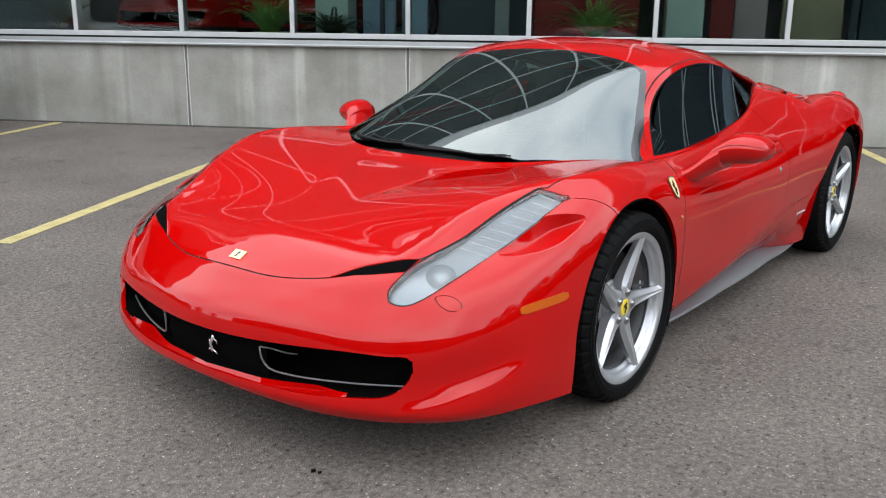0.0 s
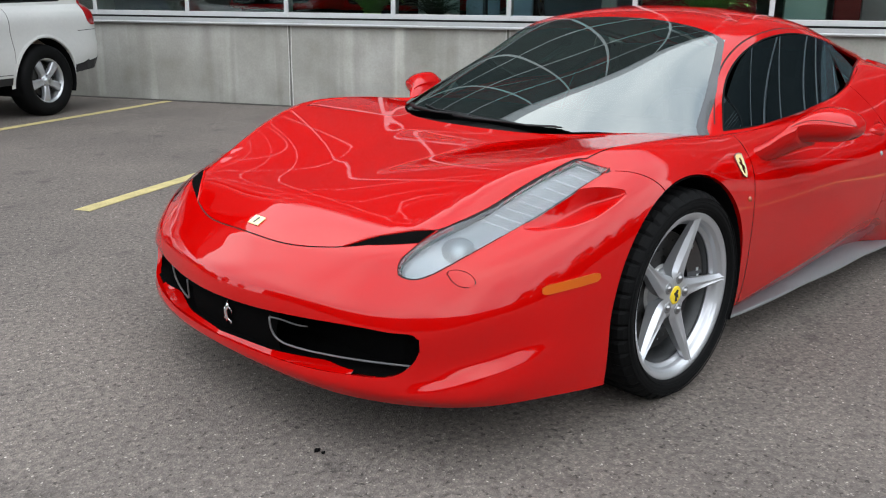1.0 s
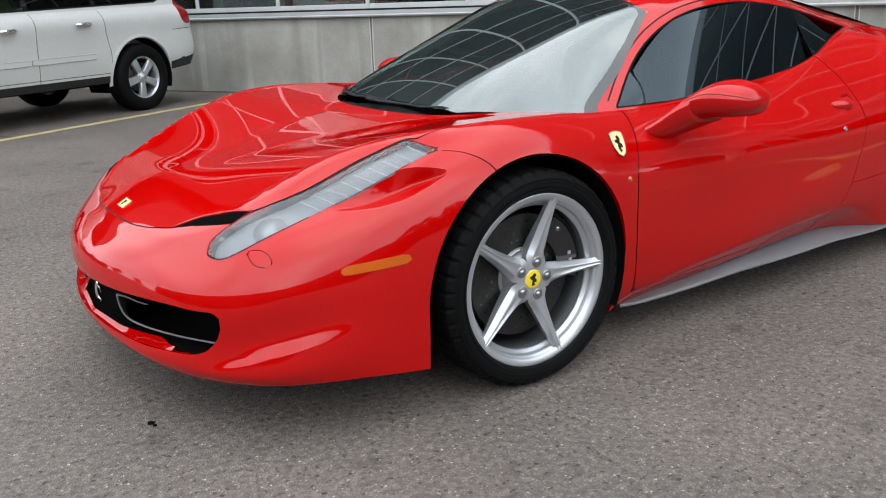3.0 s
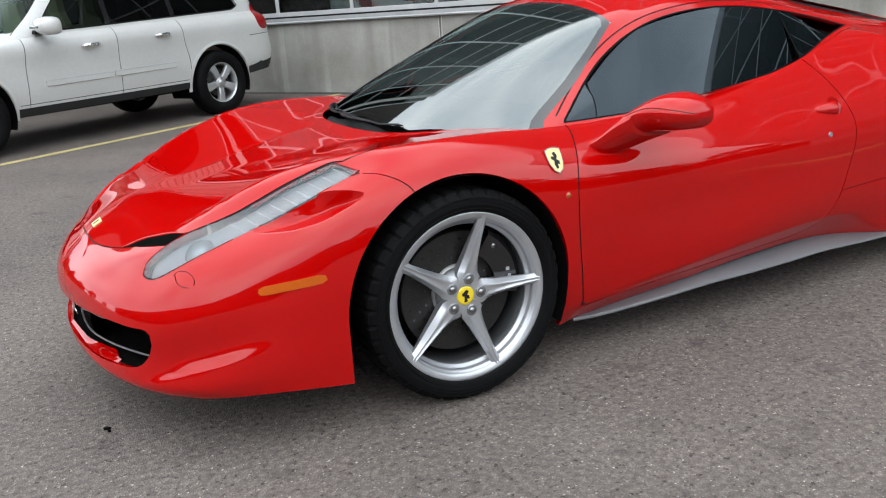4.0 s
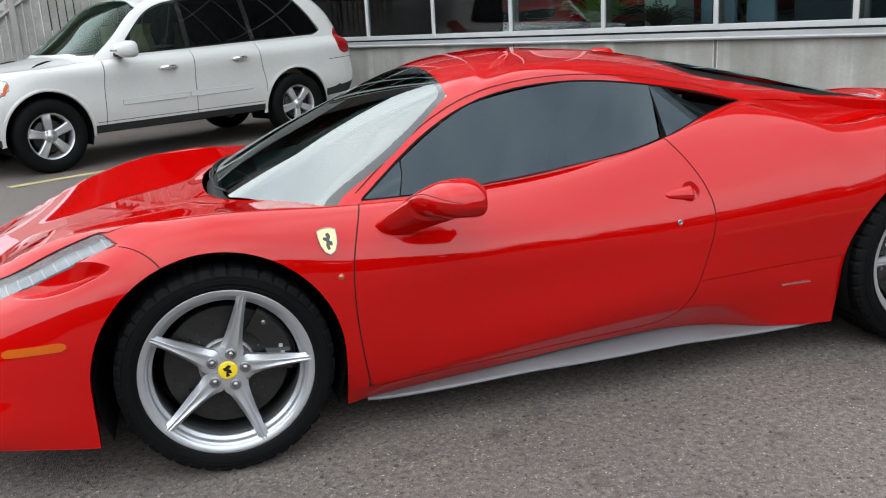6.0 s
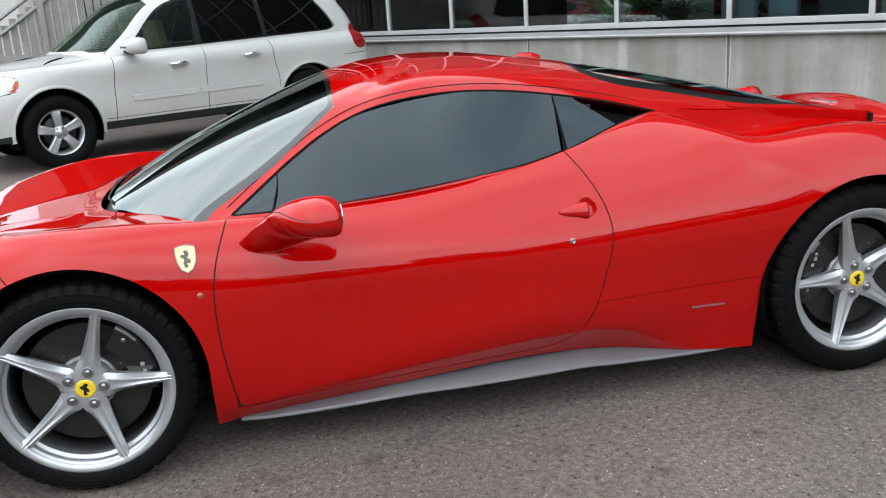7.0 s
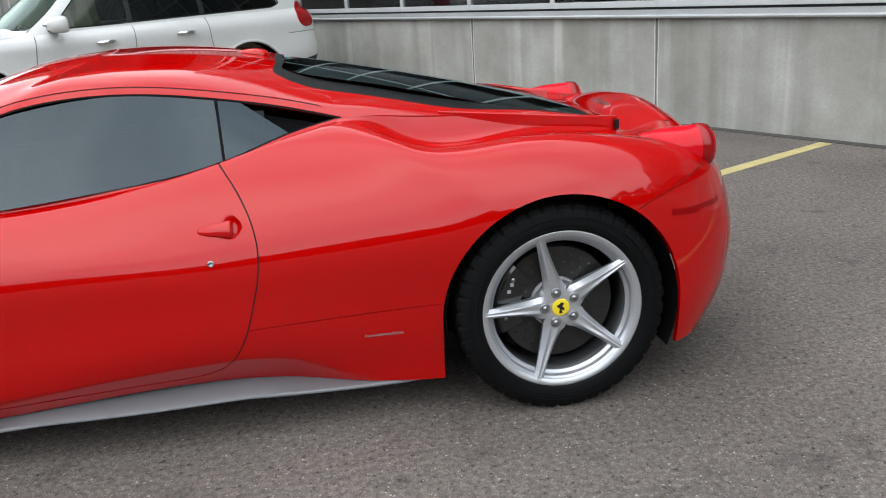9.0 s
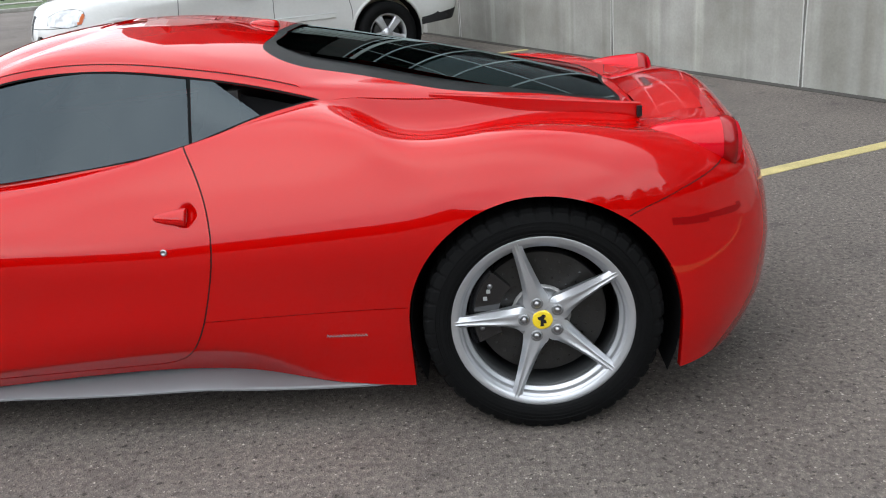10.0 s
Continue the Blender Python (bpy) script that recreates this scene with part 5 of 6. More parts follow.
# head lamp insides: projector, light strip ribs
for s in (-1, 1):
    pos, nrm = on_sheet(shell, [0, 1], (-.740, .684 * s))
    laid("projector", lathe([(0, .016), (.012, .0155), (.024, .012), (.034, .006), (.042, -.002), (.050, -.010)], 40, "z"), lay(pos - nrm * .026, nrm), PROJECTOR, car, "round projector lamp", True)
    for k in range(9):
        x0 = -.62 + .038 * k
        w_in, w_out = np.interp(x0, [-.62, -.33], [.668, .752]), np.interp(x0, [-.62, -.30], [.752, .815])
        a, _ = on_sheet(shell, [0, 1], (x0 - .012, w_in * s))
        b, nb = on_sheet(shell, [0, 1], (x0 + .012, w_out * s))
        part("light_rib", tube([Vector((x0 - .012, w_in * s, a.z)) - nb * .014, Vector((x0 + .012, w_out * s, b.z)) - nb * .012], .0020, 5), LED_RIB, car)

# ---- sides: sill blade, badges, handles, mirrors
for s in (-1, 1):
    rows = []
    for k in range(25):
        x = .44 + (2.21 - .44) * k / 24
        swell = math.sin(math.pi * min(1, max(0, (x - .44) / 1.77))) ** .7
        zb = np.interp(x, [.44, 1.0, 1.6, 2.06, 2.21], [.132, .180, .188, .150, .136])
        wi, wo = .800 - .01 * swell, .846 + .056 * swell
        zo = zb - .004 - .026 * swell
        rows.append([(x, wi * s, zb + .004), (x, (wo - .004) * s, zo + .004), (x, wo * s, zo), (x, wo * s, zo - .006), (x, (wi - .03) * s, zo - .012)])
    crisp(part("sill_blade", loft(rows, False, False), GREY_PAINT, car, "matt grey side sill"), 30)
    shield = [(0, -.044), (.016, -.034), (.026, -.012), (.029, .012), (.029, .034), (.015, .039), (0, .041), (-.015, .039), (-.029, .034), (-.029, .012), (-.026, -.012), (-.016, -.034)]
    pos, nrm = on_sheet(shell, [0, 2], (.345, .703), s)
    crest_m = lay(pos + nrm * .001, nrm)
    shield_ob = laid("wing_shield", plate(shield, .003, lambda a, b, h: (a, b, h)), crest_m, CREAM, car, "yellow shield badge")
    laid("shield_rim", loft([[(a * q, b * q, h) for a, b in shield] for q, h in ((1.0, 0), (1.035, .001), (1.035, .004), (1.0, .0042), (.965, .0035))], True, False), crest_m, STEEL, shield_ob)
    mark = [(-.004, -.024), (.003, -.022), (.001, -.012), (.009, -.014), (.010, -.004), (.003, .000), (.008, .010), (.004, .020), (-.004, .018), (-.002, .008), (-.010, .010), (-.012, .004), (-.004, -.002), (-.007, -.012)]
    laid("shield_mark", plate(mark, .001, lambda a, b, h: (1.3 * a, 1.25 * b, h + .0032)), crest_m, GLOSS_BLACK, shield_ob)
    pos, nrm = on_sheet(shell, [0, 2], (.374, .590), s)
    laid("side_repeater", lathe([(0, .006), (.007, .005), (.010, 0), (.0125, -.002)], 20, "z"), lay(pos, nrm), AMBER_DARK, car, "small round amber repeater", True)
    pos, nrm = on_sheet(shell, [0, 2], (1.569, .617), s)
    laid("keyhole", lathe([(0, .001), (.004, .001), (.0045, .003), (.009, .003), (.0105, 0)], 18, "z"), lay(pos, nrm), STEEL, car, "steel door lock", True)
    pos, nrm = on_sheet(shell, [0, 2], (1.595, .708), s)
    grip = []
    for x, r, lift in ((-.058, .004, .002), (-.050, .011, .006), (-.026, .018, .011), (.008, .024, .015), (.036, .029, .018), (.042, .0285, .0175), (.044, .024, .013)):
        grip.append([(x * (1 if s < 0 else -1), r * math.sin(2 * math.pi * k / 14), max(-.004, lift * math.cos(2 * math.pi * k / 14))) for k in range(14)])
    laid("door_handle", loft(grip), lay(pos, nrm), RED, car, "red door handle", True)
    pos, nrm = on_sheet(shell, [0, 2], (2.067, .322), s)
    script = bmesh.new()
    for k in range(13):
        x = -.058 + .0095 * k
        tube([(x, -.004, .001), (x + .003, .004 + .003 * (k in (0, 5, 9)), .001), (x + .008, -.003, .001)], .0020, 5, True, script)
    laid("chrome_script", script, lay(pos + nrm * .0005, nrm), CHROME, car, "small chrome script")
    # mirror: a swept arm that grows into a wedge-shaped shell with a flat back
    outline = np.concatenate([curve([(0, .60), (.12, .78), (.34, .94), (.62, 1.0), (.90, .95), (1.0, .84)], 18), curve([(1.0, .84), (1.012, .50), (1.0, .14)], 7)[1:], curve([(1.0, .14), (.95, .03), (.62, 0), (.30, .06), (.09, .24), (0, .60)], 18)[1:-1]])

    def wing_section(y, x0, x1, z0, z1, lean=.0):
        return [(x0 + (x1 - x0) * a, (y - lean * a) * s, z0 + (z1 - z0) * b) for a, b in outline]

    arm = curve([(.850, .490, .610, .668, .738), (.895, .515, .636, .690, .768), (.930, .546, .690, .714, .808), (.972, .588, .765, .740, .846)], 9)
    mirror = crisp(part("mirror_arm", loft([wing_section(*r) for r in arm]), RED, car, "red mirror arm"), 40)
    body = curve([(.940, .572, .745, .738, .832), (.970, .596, .784, .748, .858), (1.00, .613, .800, .752, .873), (1.04, .630, .806, .756, .875), (1.078, .650, .806, .763, .866), (1.104, .675, .803, .775, .852), (1.119, .704, .797, .791, .834), (1.125, .736, .780, .803, .818)], 26)
    cap = crisp(part("mirror_shell", loft([wing_section(*r) for r in body]), RED, mirror), 50)
    part("mirror_seam", tube([(x0 + (x1 - x0) * .055 - .0006, y * s, z0 + (z1 - z0) * .690) for y, x0, x1, z0, z1 in body[2:-2]], .0012, 5), GAP, mirror, "thin joint round the mirror cap")
    pane = [(.8085, (1.032 + (y - 1.032) * .84) * s, .813 + (z - .813) * .84) for y, z in curve([(.965, .790), (.978, .845), (1.02, .857), (1.07, .848), (1.100, .820), (1.088, .786), (1.03, .772), (.98, .770)], 32, True)]
    part("mirror_pane", loft([pane, [(.8105, y, z) for _, y, z in pane]]), CHROME, mirror, "mirror glass", False)

# ---- tail: round lamps, deck, black plates for the notches behind the buttresses, script, plate area
for s in (-1, 1):
    lamp = lathe([(.0, .018), (.040, .016), (.062, .006), (.072, -.012), (.074, -.030), (.076, -.034), (.076, -.040), (.074, -.044), (.073, -.10), (.070, -.16), (.061, -.22), (.044, -.26), (.0, -.28)], 36, "x")
    bmesh.ops.transform(lamp, matrix=pose(3.228, .722 * s, .803, 0, 0, 0), verts=lamp.verts[:])
    lens = part("tail_lamp", lamp, RED_LENS, car, "round red tail lamp", True)
    band = lathe([(.0745, -.046), (.0775, -.044), (.0775, -.020), (.0745, -.006), (.0725, -.006)], 36, "x")
    bmesh.ops.transform(band, matrix=pose(3.228, .722 * s, .803, 0, 0, 0), verts=band.verts[:])
    part("lamp_band", band, DARK_RED_LENS, lens, smooth=True)
    rows = []
    for k in range(17):
        q = k / 16
        x, w, z = 2.34 + .663 * q, np.interp(q, [0, .4, 1], [.520, .500, .458]), np.interp(q, [0, .4, .7, 1], [.9655, .9345, .909, .886])
        rows.append([(x, y * s, h) for y, h in ((w - .02, z - .06), (w - .006, z - .006), (w, z), (w + .008, z - .0005), (w + .012, z - .005), (w + .004, z - .090))])
    crisp(part("buttress", loft(rows), RED, car, smooth=False))
    # solid black plate that paints the shade of the open notch
    part("notch_shade_plate", plate([(2.99, .455), (3.006, .455), (3.006, .482), (2.99, .484)], .034, lambda a, b, h: (a, b * s, .842 + h)), BLACK_PLASTIC, car)
pos, nrm = on_sheet(shell, [0, 1], (3.09, -.04))
script = bmesh.new()
for k in range(7):
    box(-.085 + .024 * k, -.068 + .024 * k, -.011, .011 + .006 * (k == 0), 0, .004, bm=script)
laid("deck_script", script, lay(pos, nrm, (-1, 0, .2)), CHROME, car, "chrome lettering bar")
pos, nrm = on_sheet(house, [0, 1], (1.725, 0))
fin = [[(x, w * math.cos(t), h * max(0, math.sin(t))) for t in [math.pi * i / 10 for i in range(11)]] for x, w, h in ((-.055, .006, .003), (-.04, .030, .012), (0, .038, .021), (.035, .034, .020), (.048, .026, .015), (.052, .010, .004))]
laid("roof_fin", loft(fin, False, False), lay(pos, nrm, (0, 1, 0)), RED, car, "small red roof antenna", True)
part("rear_apron", box(3.00, 3.20, -.66, .66, .14, .30, .03), BLACK_PLASTIC, car, "black rear diffuser")
part("floor_pan", box(-.80, 3.05, -.62, .62, .13, .19), BLACK_PLASTIC, car)
part("side_floor", box(.42, 2.24, -.775, -.622, .15, .20), BLACK_PLASTIC, car)
part("side_floor", box(.42, 2.24, .622, .775, .15, .20), BLACK_PLASTIC, car)
part("front_floor", loft([[(x, -w, .175), (x, w, .175), (x, w, .205), (x, -w, .205)] for x, w in ((-1.02, .20), (-.96, .48), (-.86, .68), (-.70, .80), (-.42, .84))]), BLACK_PLASTIC, car)

# ---- wipers, parked along the foot of the windshield
def screen_foot(y, back):
    x = np.interp(abs(y), [0, .25, .42, .54, .645, .72], [.0, .015, .07, .17, .27, .345]) + back
    p, n = on_sheet(house, [0, 1], (x, y))
    return Vector((x, y, p.z)), n


for y0, y1, b0, b1 in ((.46, -.02, .030, .045), (.12, -.35, .034, .028)):
    pts = []
    for k in range(9):
        q = k / 8
        p, n = screen_foot(y0 + (y1 - y0) * q, b0 + (b1 - b0) * q)
        pts.append(p + Vector((0, 0, .006)))
    arm = part("wiper_arm", tube(pts, [.008, .007, .006, .0052, .0045, .004, .0036, .0032, .003], 8), BLACK_PLASTIC, car, "black wiper arm", True)
    blade = []
    for k in range(13):
        q = .25 + .80 * k / 12
        p, n = screen_foot(y0 + (y1 - y0) * q, b1 + .018 - .022 * q)
        blade.append(p + Vector((0, 0, .006)))
    part("wiper_blade", tube(blade, .0030, 6), BLACK_PLASTIC, arm, smooth=True)

# ---- wheel wells
for cx, cz, r in ((-.012, .335, .376), (2.655, .345, .388)):
    for s in (-1, 1):
        rows = []
        for k in range(25):
            a = math.radians(-25 + 230 * k / 24)
            rows.append([(cx + r * math.cos(a), w * s, cz + r * math.sin(a)) for w in (.935, .80, .55)])
        well = loft(rows, False, False)
        well.faces.new([v for v in well.verts if abs(abs(v.co.y) - .55) < 1e-4])
        part("wheel_well", well, WELL, car)

# ---- cabin inside
part("dashboard", loft([[(x, y, z) for x, z in ((.30, .55), (.24, .76), (.42, .795), (.70, .775), (.78, .70), (.74, .55))] for y in (-.66, -.3, 0, .3, .66)]), DARK_CLOTH, car, smooth=False)
wheel_ring = lathe([(.165 + .014 * math.cos(t), .014 * math.sin(t)) for t in [2 * math.pi * i / 8 for i in range(8)]], 32, "x", closed=True)
box(-.01, .015, -.16, .16, -.02, .02, .005, 1, wheel_ring)
bmesh.ops.transform(wheel_ring, matrix=pose(.86, -.36, .72, 0, 22, 0), verts=wheel_ring.verts[:])
part("steering_wheel", wheel_ring, DARK_CLOTH, car)
for y in (-.36, .36):
    seat = box(1.00, 1.50, y - .24, y + .24, .25, .45, .05)
    back = [[(x, y + w * c, z) for x, c in ((d0, -1), (d0 - .05, -.6), (d0 - .05, .6), (d0, 1), (d0 + .09, .9), (d0 + .09, -.9))] for z, d0, w in ((.40, 1.42, .25), (.65, 1.50, .26), (.85, 1.57, .20), (.90, 1.60, .13), (1.02, 1.64, .12))]
    loft(back, True, True, seat)
    part("seat", seat, DARK_CLOTH, car)
part("bulkhead", box(1.72, 1.76, -.60, .60, .2, 1.02), DARK_CLOTH, car)
part("engine", box(1.95, 2.85, -.30, .30, .45, .80, .04), GLOSS_BLACK, car)


# ---- wheels
def road_wheel(at, turn, tyre_r, wide, s, spin, brake_side):
    """A five-spoke wheel with its tyre and brake; its outer face looks to -y before it is turned."""
    rim_r, y0 = .268, -(wide / 2 - .012)
    place = at @ turn
    def put(name, bm, mat, parent, label="", smooth=True):
        bmesh.ops.transform(bm, matrix=place, verts=bm.verts[:])
        return part(name, bm, mat, parent, label, smooth)
    rim = put("wheel", lathe([(.2445, y0 + .0075), (.247, y0 + .0045), (.260, y0 + .001), (.267, y0 + .000), (.270, y0 + .006), (.266, y0 + .014), (.262, y0 + .05), (.246, y0 + .05), (.232, y0 + .050),
                              (.2235, y0 + .044), (.2235, y0 + .040), (.226, y0 + .036), (.2335, y0 + .0325), (.2355, y0 + .028), (.237, y0 + .018), (.2395, y0 + .0145), (.243, y0 + .0125)], 96, closed=True), ALLOY, car, "silver alloy wheel")
    # barrel colour holds both brake dust and the shade inside the rim
    put("wheel_barrel", lathe([(.262, y0 + .05), (.262, wide / 2 - .02), (.268, wide / 2), (.262, wide / 2), (.236, wide / 2 - .01), (.229, y0 + .10), (.2255, y0 + .05)], 72, closed=True), SHADED_BARREL, rim, "inner barrel, dark grey for brake dust and painted shade")
    put("wheel_hub", lathe([(0, y0 + .045), (.056, y0 + .045), (.074, y0 + .066), (.10, y0 + .10), (0, y0 + .10)], 40), ALLOY_DARK, rim)
    stations = np.linspace(0, 1, 26)
    table = np.array([(.026, .0189, .014, .0325, 0, 0, .05), (.040, .0291, .020, .0325, 0, .0, .05), (.052, .0372, .021, .0325, .003, .0002, .05), (.064, .0385, .0200, .0320, .009, .0008, .05), (.080, .0325, .0180, .0305, .015, .0018, .052),
                      (.11, .0265, .0150, .0270, .018, .0030, .050), (.15, .0220, .0118, .0215, .018, .0036, .044), (.19, .0182, .0090, .0160, .016, .0036, .037), (.222, .0162, .0072, .0118, .012, .0030, .030), (.240, .0165, .0066, .0095, .009, .0025, .024), (.250, .0172, .0066, .0082, .008, .002, .020), (.262, .0195, .0070, .0070, .006, .0015, .014)])
    spoke_rows = [[float(np.interp(q, np.linspace(0, 1, len(table)), table[:, c])) for c in range(7)] for q in stations]
    for k in range(5):
        ang = math.radians(spin + 72 * k)
        rings = []
        for r, hw, ridge, yy, drop, groove, deep in spoke_rows:
            prof = [(-hw, yy + drop), (-ridge, yy + .0012), (-ridge * .72, yy), (-ridge * .3, yy + groove * .8), (0, yy + groove), (ridge * .3, yy + groove * .8), (ridge * .72, yy), (ridge, yy + .0012), (hw, yy + drop), (hw * .8, yy + deep), (-hw * .8, yy + deep)]
            rings.append([(r * math.cos(ang) - a * math.sin(ang), y0 + b - .006, r * math.sin(ang) + a * math.cos(ang)) for a, b in prof])
        crisp(put("spoke", loft(rings), ALLOY, rim, smooth=False), 20)
        bolt_m = pose(.0535 * math.cos(ang), y0 + .0245, .0535 * math.sin(ang))
        nut = lathe([(0, -.008), (.006, -.0075), (.0100, -.004), (.0118, .002), (.0124, .006)], 14)
        bmesh.ops.transform(nut, matrix=bolt_m, verts=nut.verts[:])
        bolt = put("wheel_bolt", nut, STEEL, rim, "steel wheel bolt")
        # darker ring that paints the shade of the pocket round the bolt
        shade_ring = lathe([(.0118, -.0005), (.0165, -.0008), (.0178, .0012), (.0185, .004)], 18)
        bmesh.ops.transform(shade_ring, matrix=bolt_m, verts=shade_ring.verts[:])
        put("pocket_shade_ring", shade_ring, ALLOY_DARK, bolt)
    put("hub_cap", lathe([(0, y0 + .0235), (.024, y0 + .0240), (.029, y0 + .0250), (.0305, y0 + .028), (.031, y0 + .046)], 32), YELLOW, rim, "yellow hub cap")
    mark = [(-.006, -.016), (.004, -.015), (.001, -.007), (.009, -.008), (.008, .000), (.003, .003), (.008, .012), (.001, .016), (-.005, .010), (-.012, .008), (-.010, .002), (-.004, -.001)]
    flip = 1 if s < 0 else -1
    put("cap_mark", plate(mark, .001, lambda a, b, h: (1.25 * a * flip, y0 + .0232 - h, 1.2 * b)), GLOSS_BLACK, rim, smooth=False)
    # tyre with shoulder cuts
    n, prof = 216, [(.262, y0 + .004), (.272, y0 - .006), (.290, y0 - .012), (.308, y0 - .010), (tyre_r - .014, y0 + .000), (tyre_r - .004, y0 + .012), (tyre_r - .001, y0 + .026), (tyre_r, y0 + .045)]
    prof = prof + [(r, -y) for r, y in prof[::-1]]
    bm = bmesh.new()
    rings = []
    for k in range(n):
        a = 2 * math.pi * k / n
        cutting = k % 5 == 0
        rings.append([bm.verts.new(((r - (.007 if cutting and r > tyre_r - .016 and abs(y) > .04 else 0)) * math.cos(a), y, (r - (.007 if cutting and r > tyre_r - .016 and abs(y) > .04 else 0)) * math.sin(a))) for r, y in prof])
    for k in range(n):
        p, q = rings[k], rings[(k + 1) % n]
        for i in range(len(prof) - 1):
            bm.faces.new((p[i], p[i + 1], q[i + 1], q[i]))
    bmesh.ops.recalc_face_normals(bm, faces=bm.faces[:])
    put("tyre", bm, RUBBER, rim, "black low-profile tyre", False)
    for r in (.279, .300, .312):
        put("sidewall_ring", lathe([(r - .0015, y0 - .0105), (r, y0 - .0135), (r + .0015, y0 - .0105)], 72), RUBBER, rim)
    # brake
    disc = put("brake_disc", lathe([(.085, y0 + .085), (.190, y0 + .085), (.192, y0 + .088), (.192, y0 + .118), (.085, y0 + .118)], 64, closed=True), CARBON_DISC, rim, "drilled grey brake disc", False)
    put("disc_bell", lathe([(0, y0 + .074), (.078, y0 + .074), (.088, y0 + .079), (.090, y0 + .11)], 40), BELL, rim, "grey alloy disc bell")
    holes = bmesh.new()
    for k in range(90):
        a, r = 2 * math.pi * k / 90 + (k % 3) * .02, (.112, .138, .166)[k % 3]
        made = bmesh.ops.create_circle(holes, cap_ends=True, radius=.0034, segments=8)["verts"]
        bmesh.ops.transform(holes, matrix=pose(r * math.cos(a), y0 + .0845, r * math.sin(a), 90, 0, 0), verts=made)
    tagged(put("disc_drilling", holes, GLOSS_BLACK, rim, smooth=False), kind="stuff")
    rows = []
    for k in range(11):
        a = math.radians(brake_side - 34 + 68 * k / 10)
        rows.append([(r * math.cos(a), y, r * math.sin(a)) for r, y in ((.128, y0 + .062), (.200, y0 + .052), (.218, y0 + .062), (.215, y0 + .14), (.135, y0 + .14))])
    caliper = put("brake_caliper", loft(rows), GLOSS_BLACK, rim, "black brake caliper", False)
    for da, r, long in ((-22, .176, .016), (-22, .186, .012)) if tyre_r < .34 else ():
        a = math.radians(brake_side + (da if s * math.cos(math.radians(brake_side)) < 0 else -da))
        bar = box(-long / 2, long / 2, -.0012, .002, -.0028, .0028, .0006, 1)
        bmesh.ops.transform(bar, matrix=pose(r * math.cos(a), y0 + .0535, r * math.sin(a), 0, 90 if long < .015 else 0, 0), verts=bar.verts[:])
        put("caliper_mark", bar, WHITE_PAINT, caliper, "small white mark", False)
    for k in (-1, 1):
        a = math.radians(brake_side - 13 + 4 * k)
        mark = box(-.006, .006, -.003, .003, -.006, .006)
        bmesh.ops.transform(mark, matrix=pose(.176 * math.cos(a), y0 + .0565, .176 * math.sin(a)), verts=mark.verts[:])
        put("caliper_mark", mark, WHITE_MARK, rim, "small white mark", False)
        a = math.radians(brake_side + 22 * k)
        bolt = lathe([(0, -.006), (.008, -.004), (.010, .004)], 12)
        bmesh.ops.transform(bolt, matrix=pose(.180 * math.cos(a), y0 + .058, .180 * math.sin(a)), verts=bolt.verts[:])
        put("caliper_bolt", bolt, STEEL, rim)
    return rim


for s in (-1, 1):
    turn = Matrix.Identity(4) if s < 0 else pose(0, 0, 0, 0, 0, 180)
    road_wheel(Matrix.Translation((0, .832 * s, .333)), turn, .335, .235, s, 74, 24 if s < 0 else 156)
    road_wheel(Matrix.Translation((2.65, .812 * s, .349)), turn, .351, .275, s, 106, 168 if s < 0 else 12)

# ---------------------------------------------------------------- the white off-road car (local axes: nose to -x, left side to -y)
SUV_AT = PLACE @ Matrix(((0, -1, 0, -7.06), (1, 0, 0, 1.684), (0, 0, 1, 0), (0, 0, 0, 1)))
S_BOTTOM = [(-.80, 0, .33), (-.78, .45, .33), (-.68, .80, .33), (-.45, .92, .33), (0, .92, .34), (.5, .91, .345), (1.2, .915, .35), (2.0, .915, .355), (2.6, .91, .36), (3.075, .92, .38), (3.6, .91, .44), (4.00, .80, .47), (4.11, .45, .48), (4.12, 0, .48)]
S_LOW = [(-.87, 0, .55), (-.85, .45, .55), (-.73, .82, .55), (-.45, .948, .55), (0, .962, .55), (.5, .948, .55), (1.2, .948, .58), (2, .948, .58), (2.6, .948, .58), (3.075, .965, .58), (3.6, .950, .62), (4.04, .84, .64), (4.16, .45, .64), (4.18, 0, .64)]
S_MID = [(-.86, 0, .80), (-.83, .45, .80), (-.69, .80, .82), (-.42, .935, .83), (0, .962, .87), (.5, .952, .86), (1.2, .958, .86), (2, .958, .87), (2.6, .955, .87), (3.075, .962, .89), (3.6, .945, .88), (4.02, .84, .90), (4.13, .45, .92), (4.15, 0, .92)]
S_SHOULDER = [(-.78, 0, .97), (-.74, .45, .96), (-.60, .74, .96), (-.36, .88, .99), (0, .92, 1.02), (.5, .935, 1.03), (1.2, .94, 1.05), (2, .94, 1.07), (2.6, .94, 1.08), (3.075, .935, 1.09), (3.6, .92, 1.10), (3.98, .82, 1.12), (4.08, .45, 1.13), (4.09, 0, 1.13)]
S_HOOD = [(-.30, 0, 1.08), (-.28, .42, 1.07), (-.2, .66, 1.05), (-.05, .78, 1.05), (.12, .84, 1.06), (.52, .895, 1.07), (1.2, .908, 1.085), (2, .908, 1.105), (2.6, .905, 1.12), (3.075, .90, 1.13), (3.58, .885, 1.14), (3.95, .78, 1.16), (4.05, .43, 1.165), (4.06, 0, 1.165)]
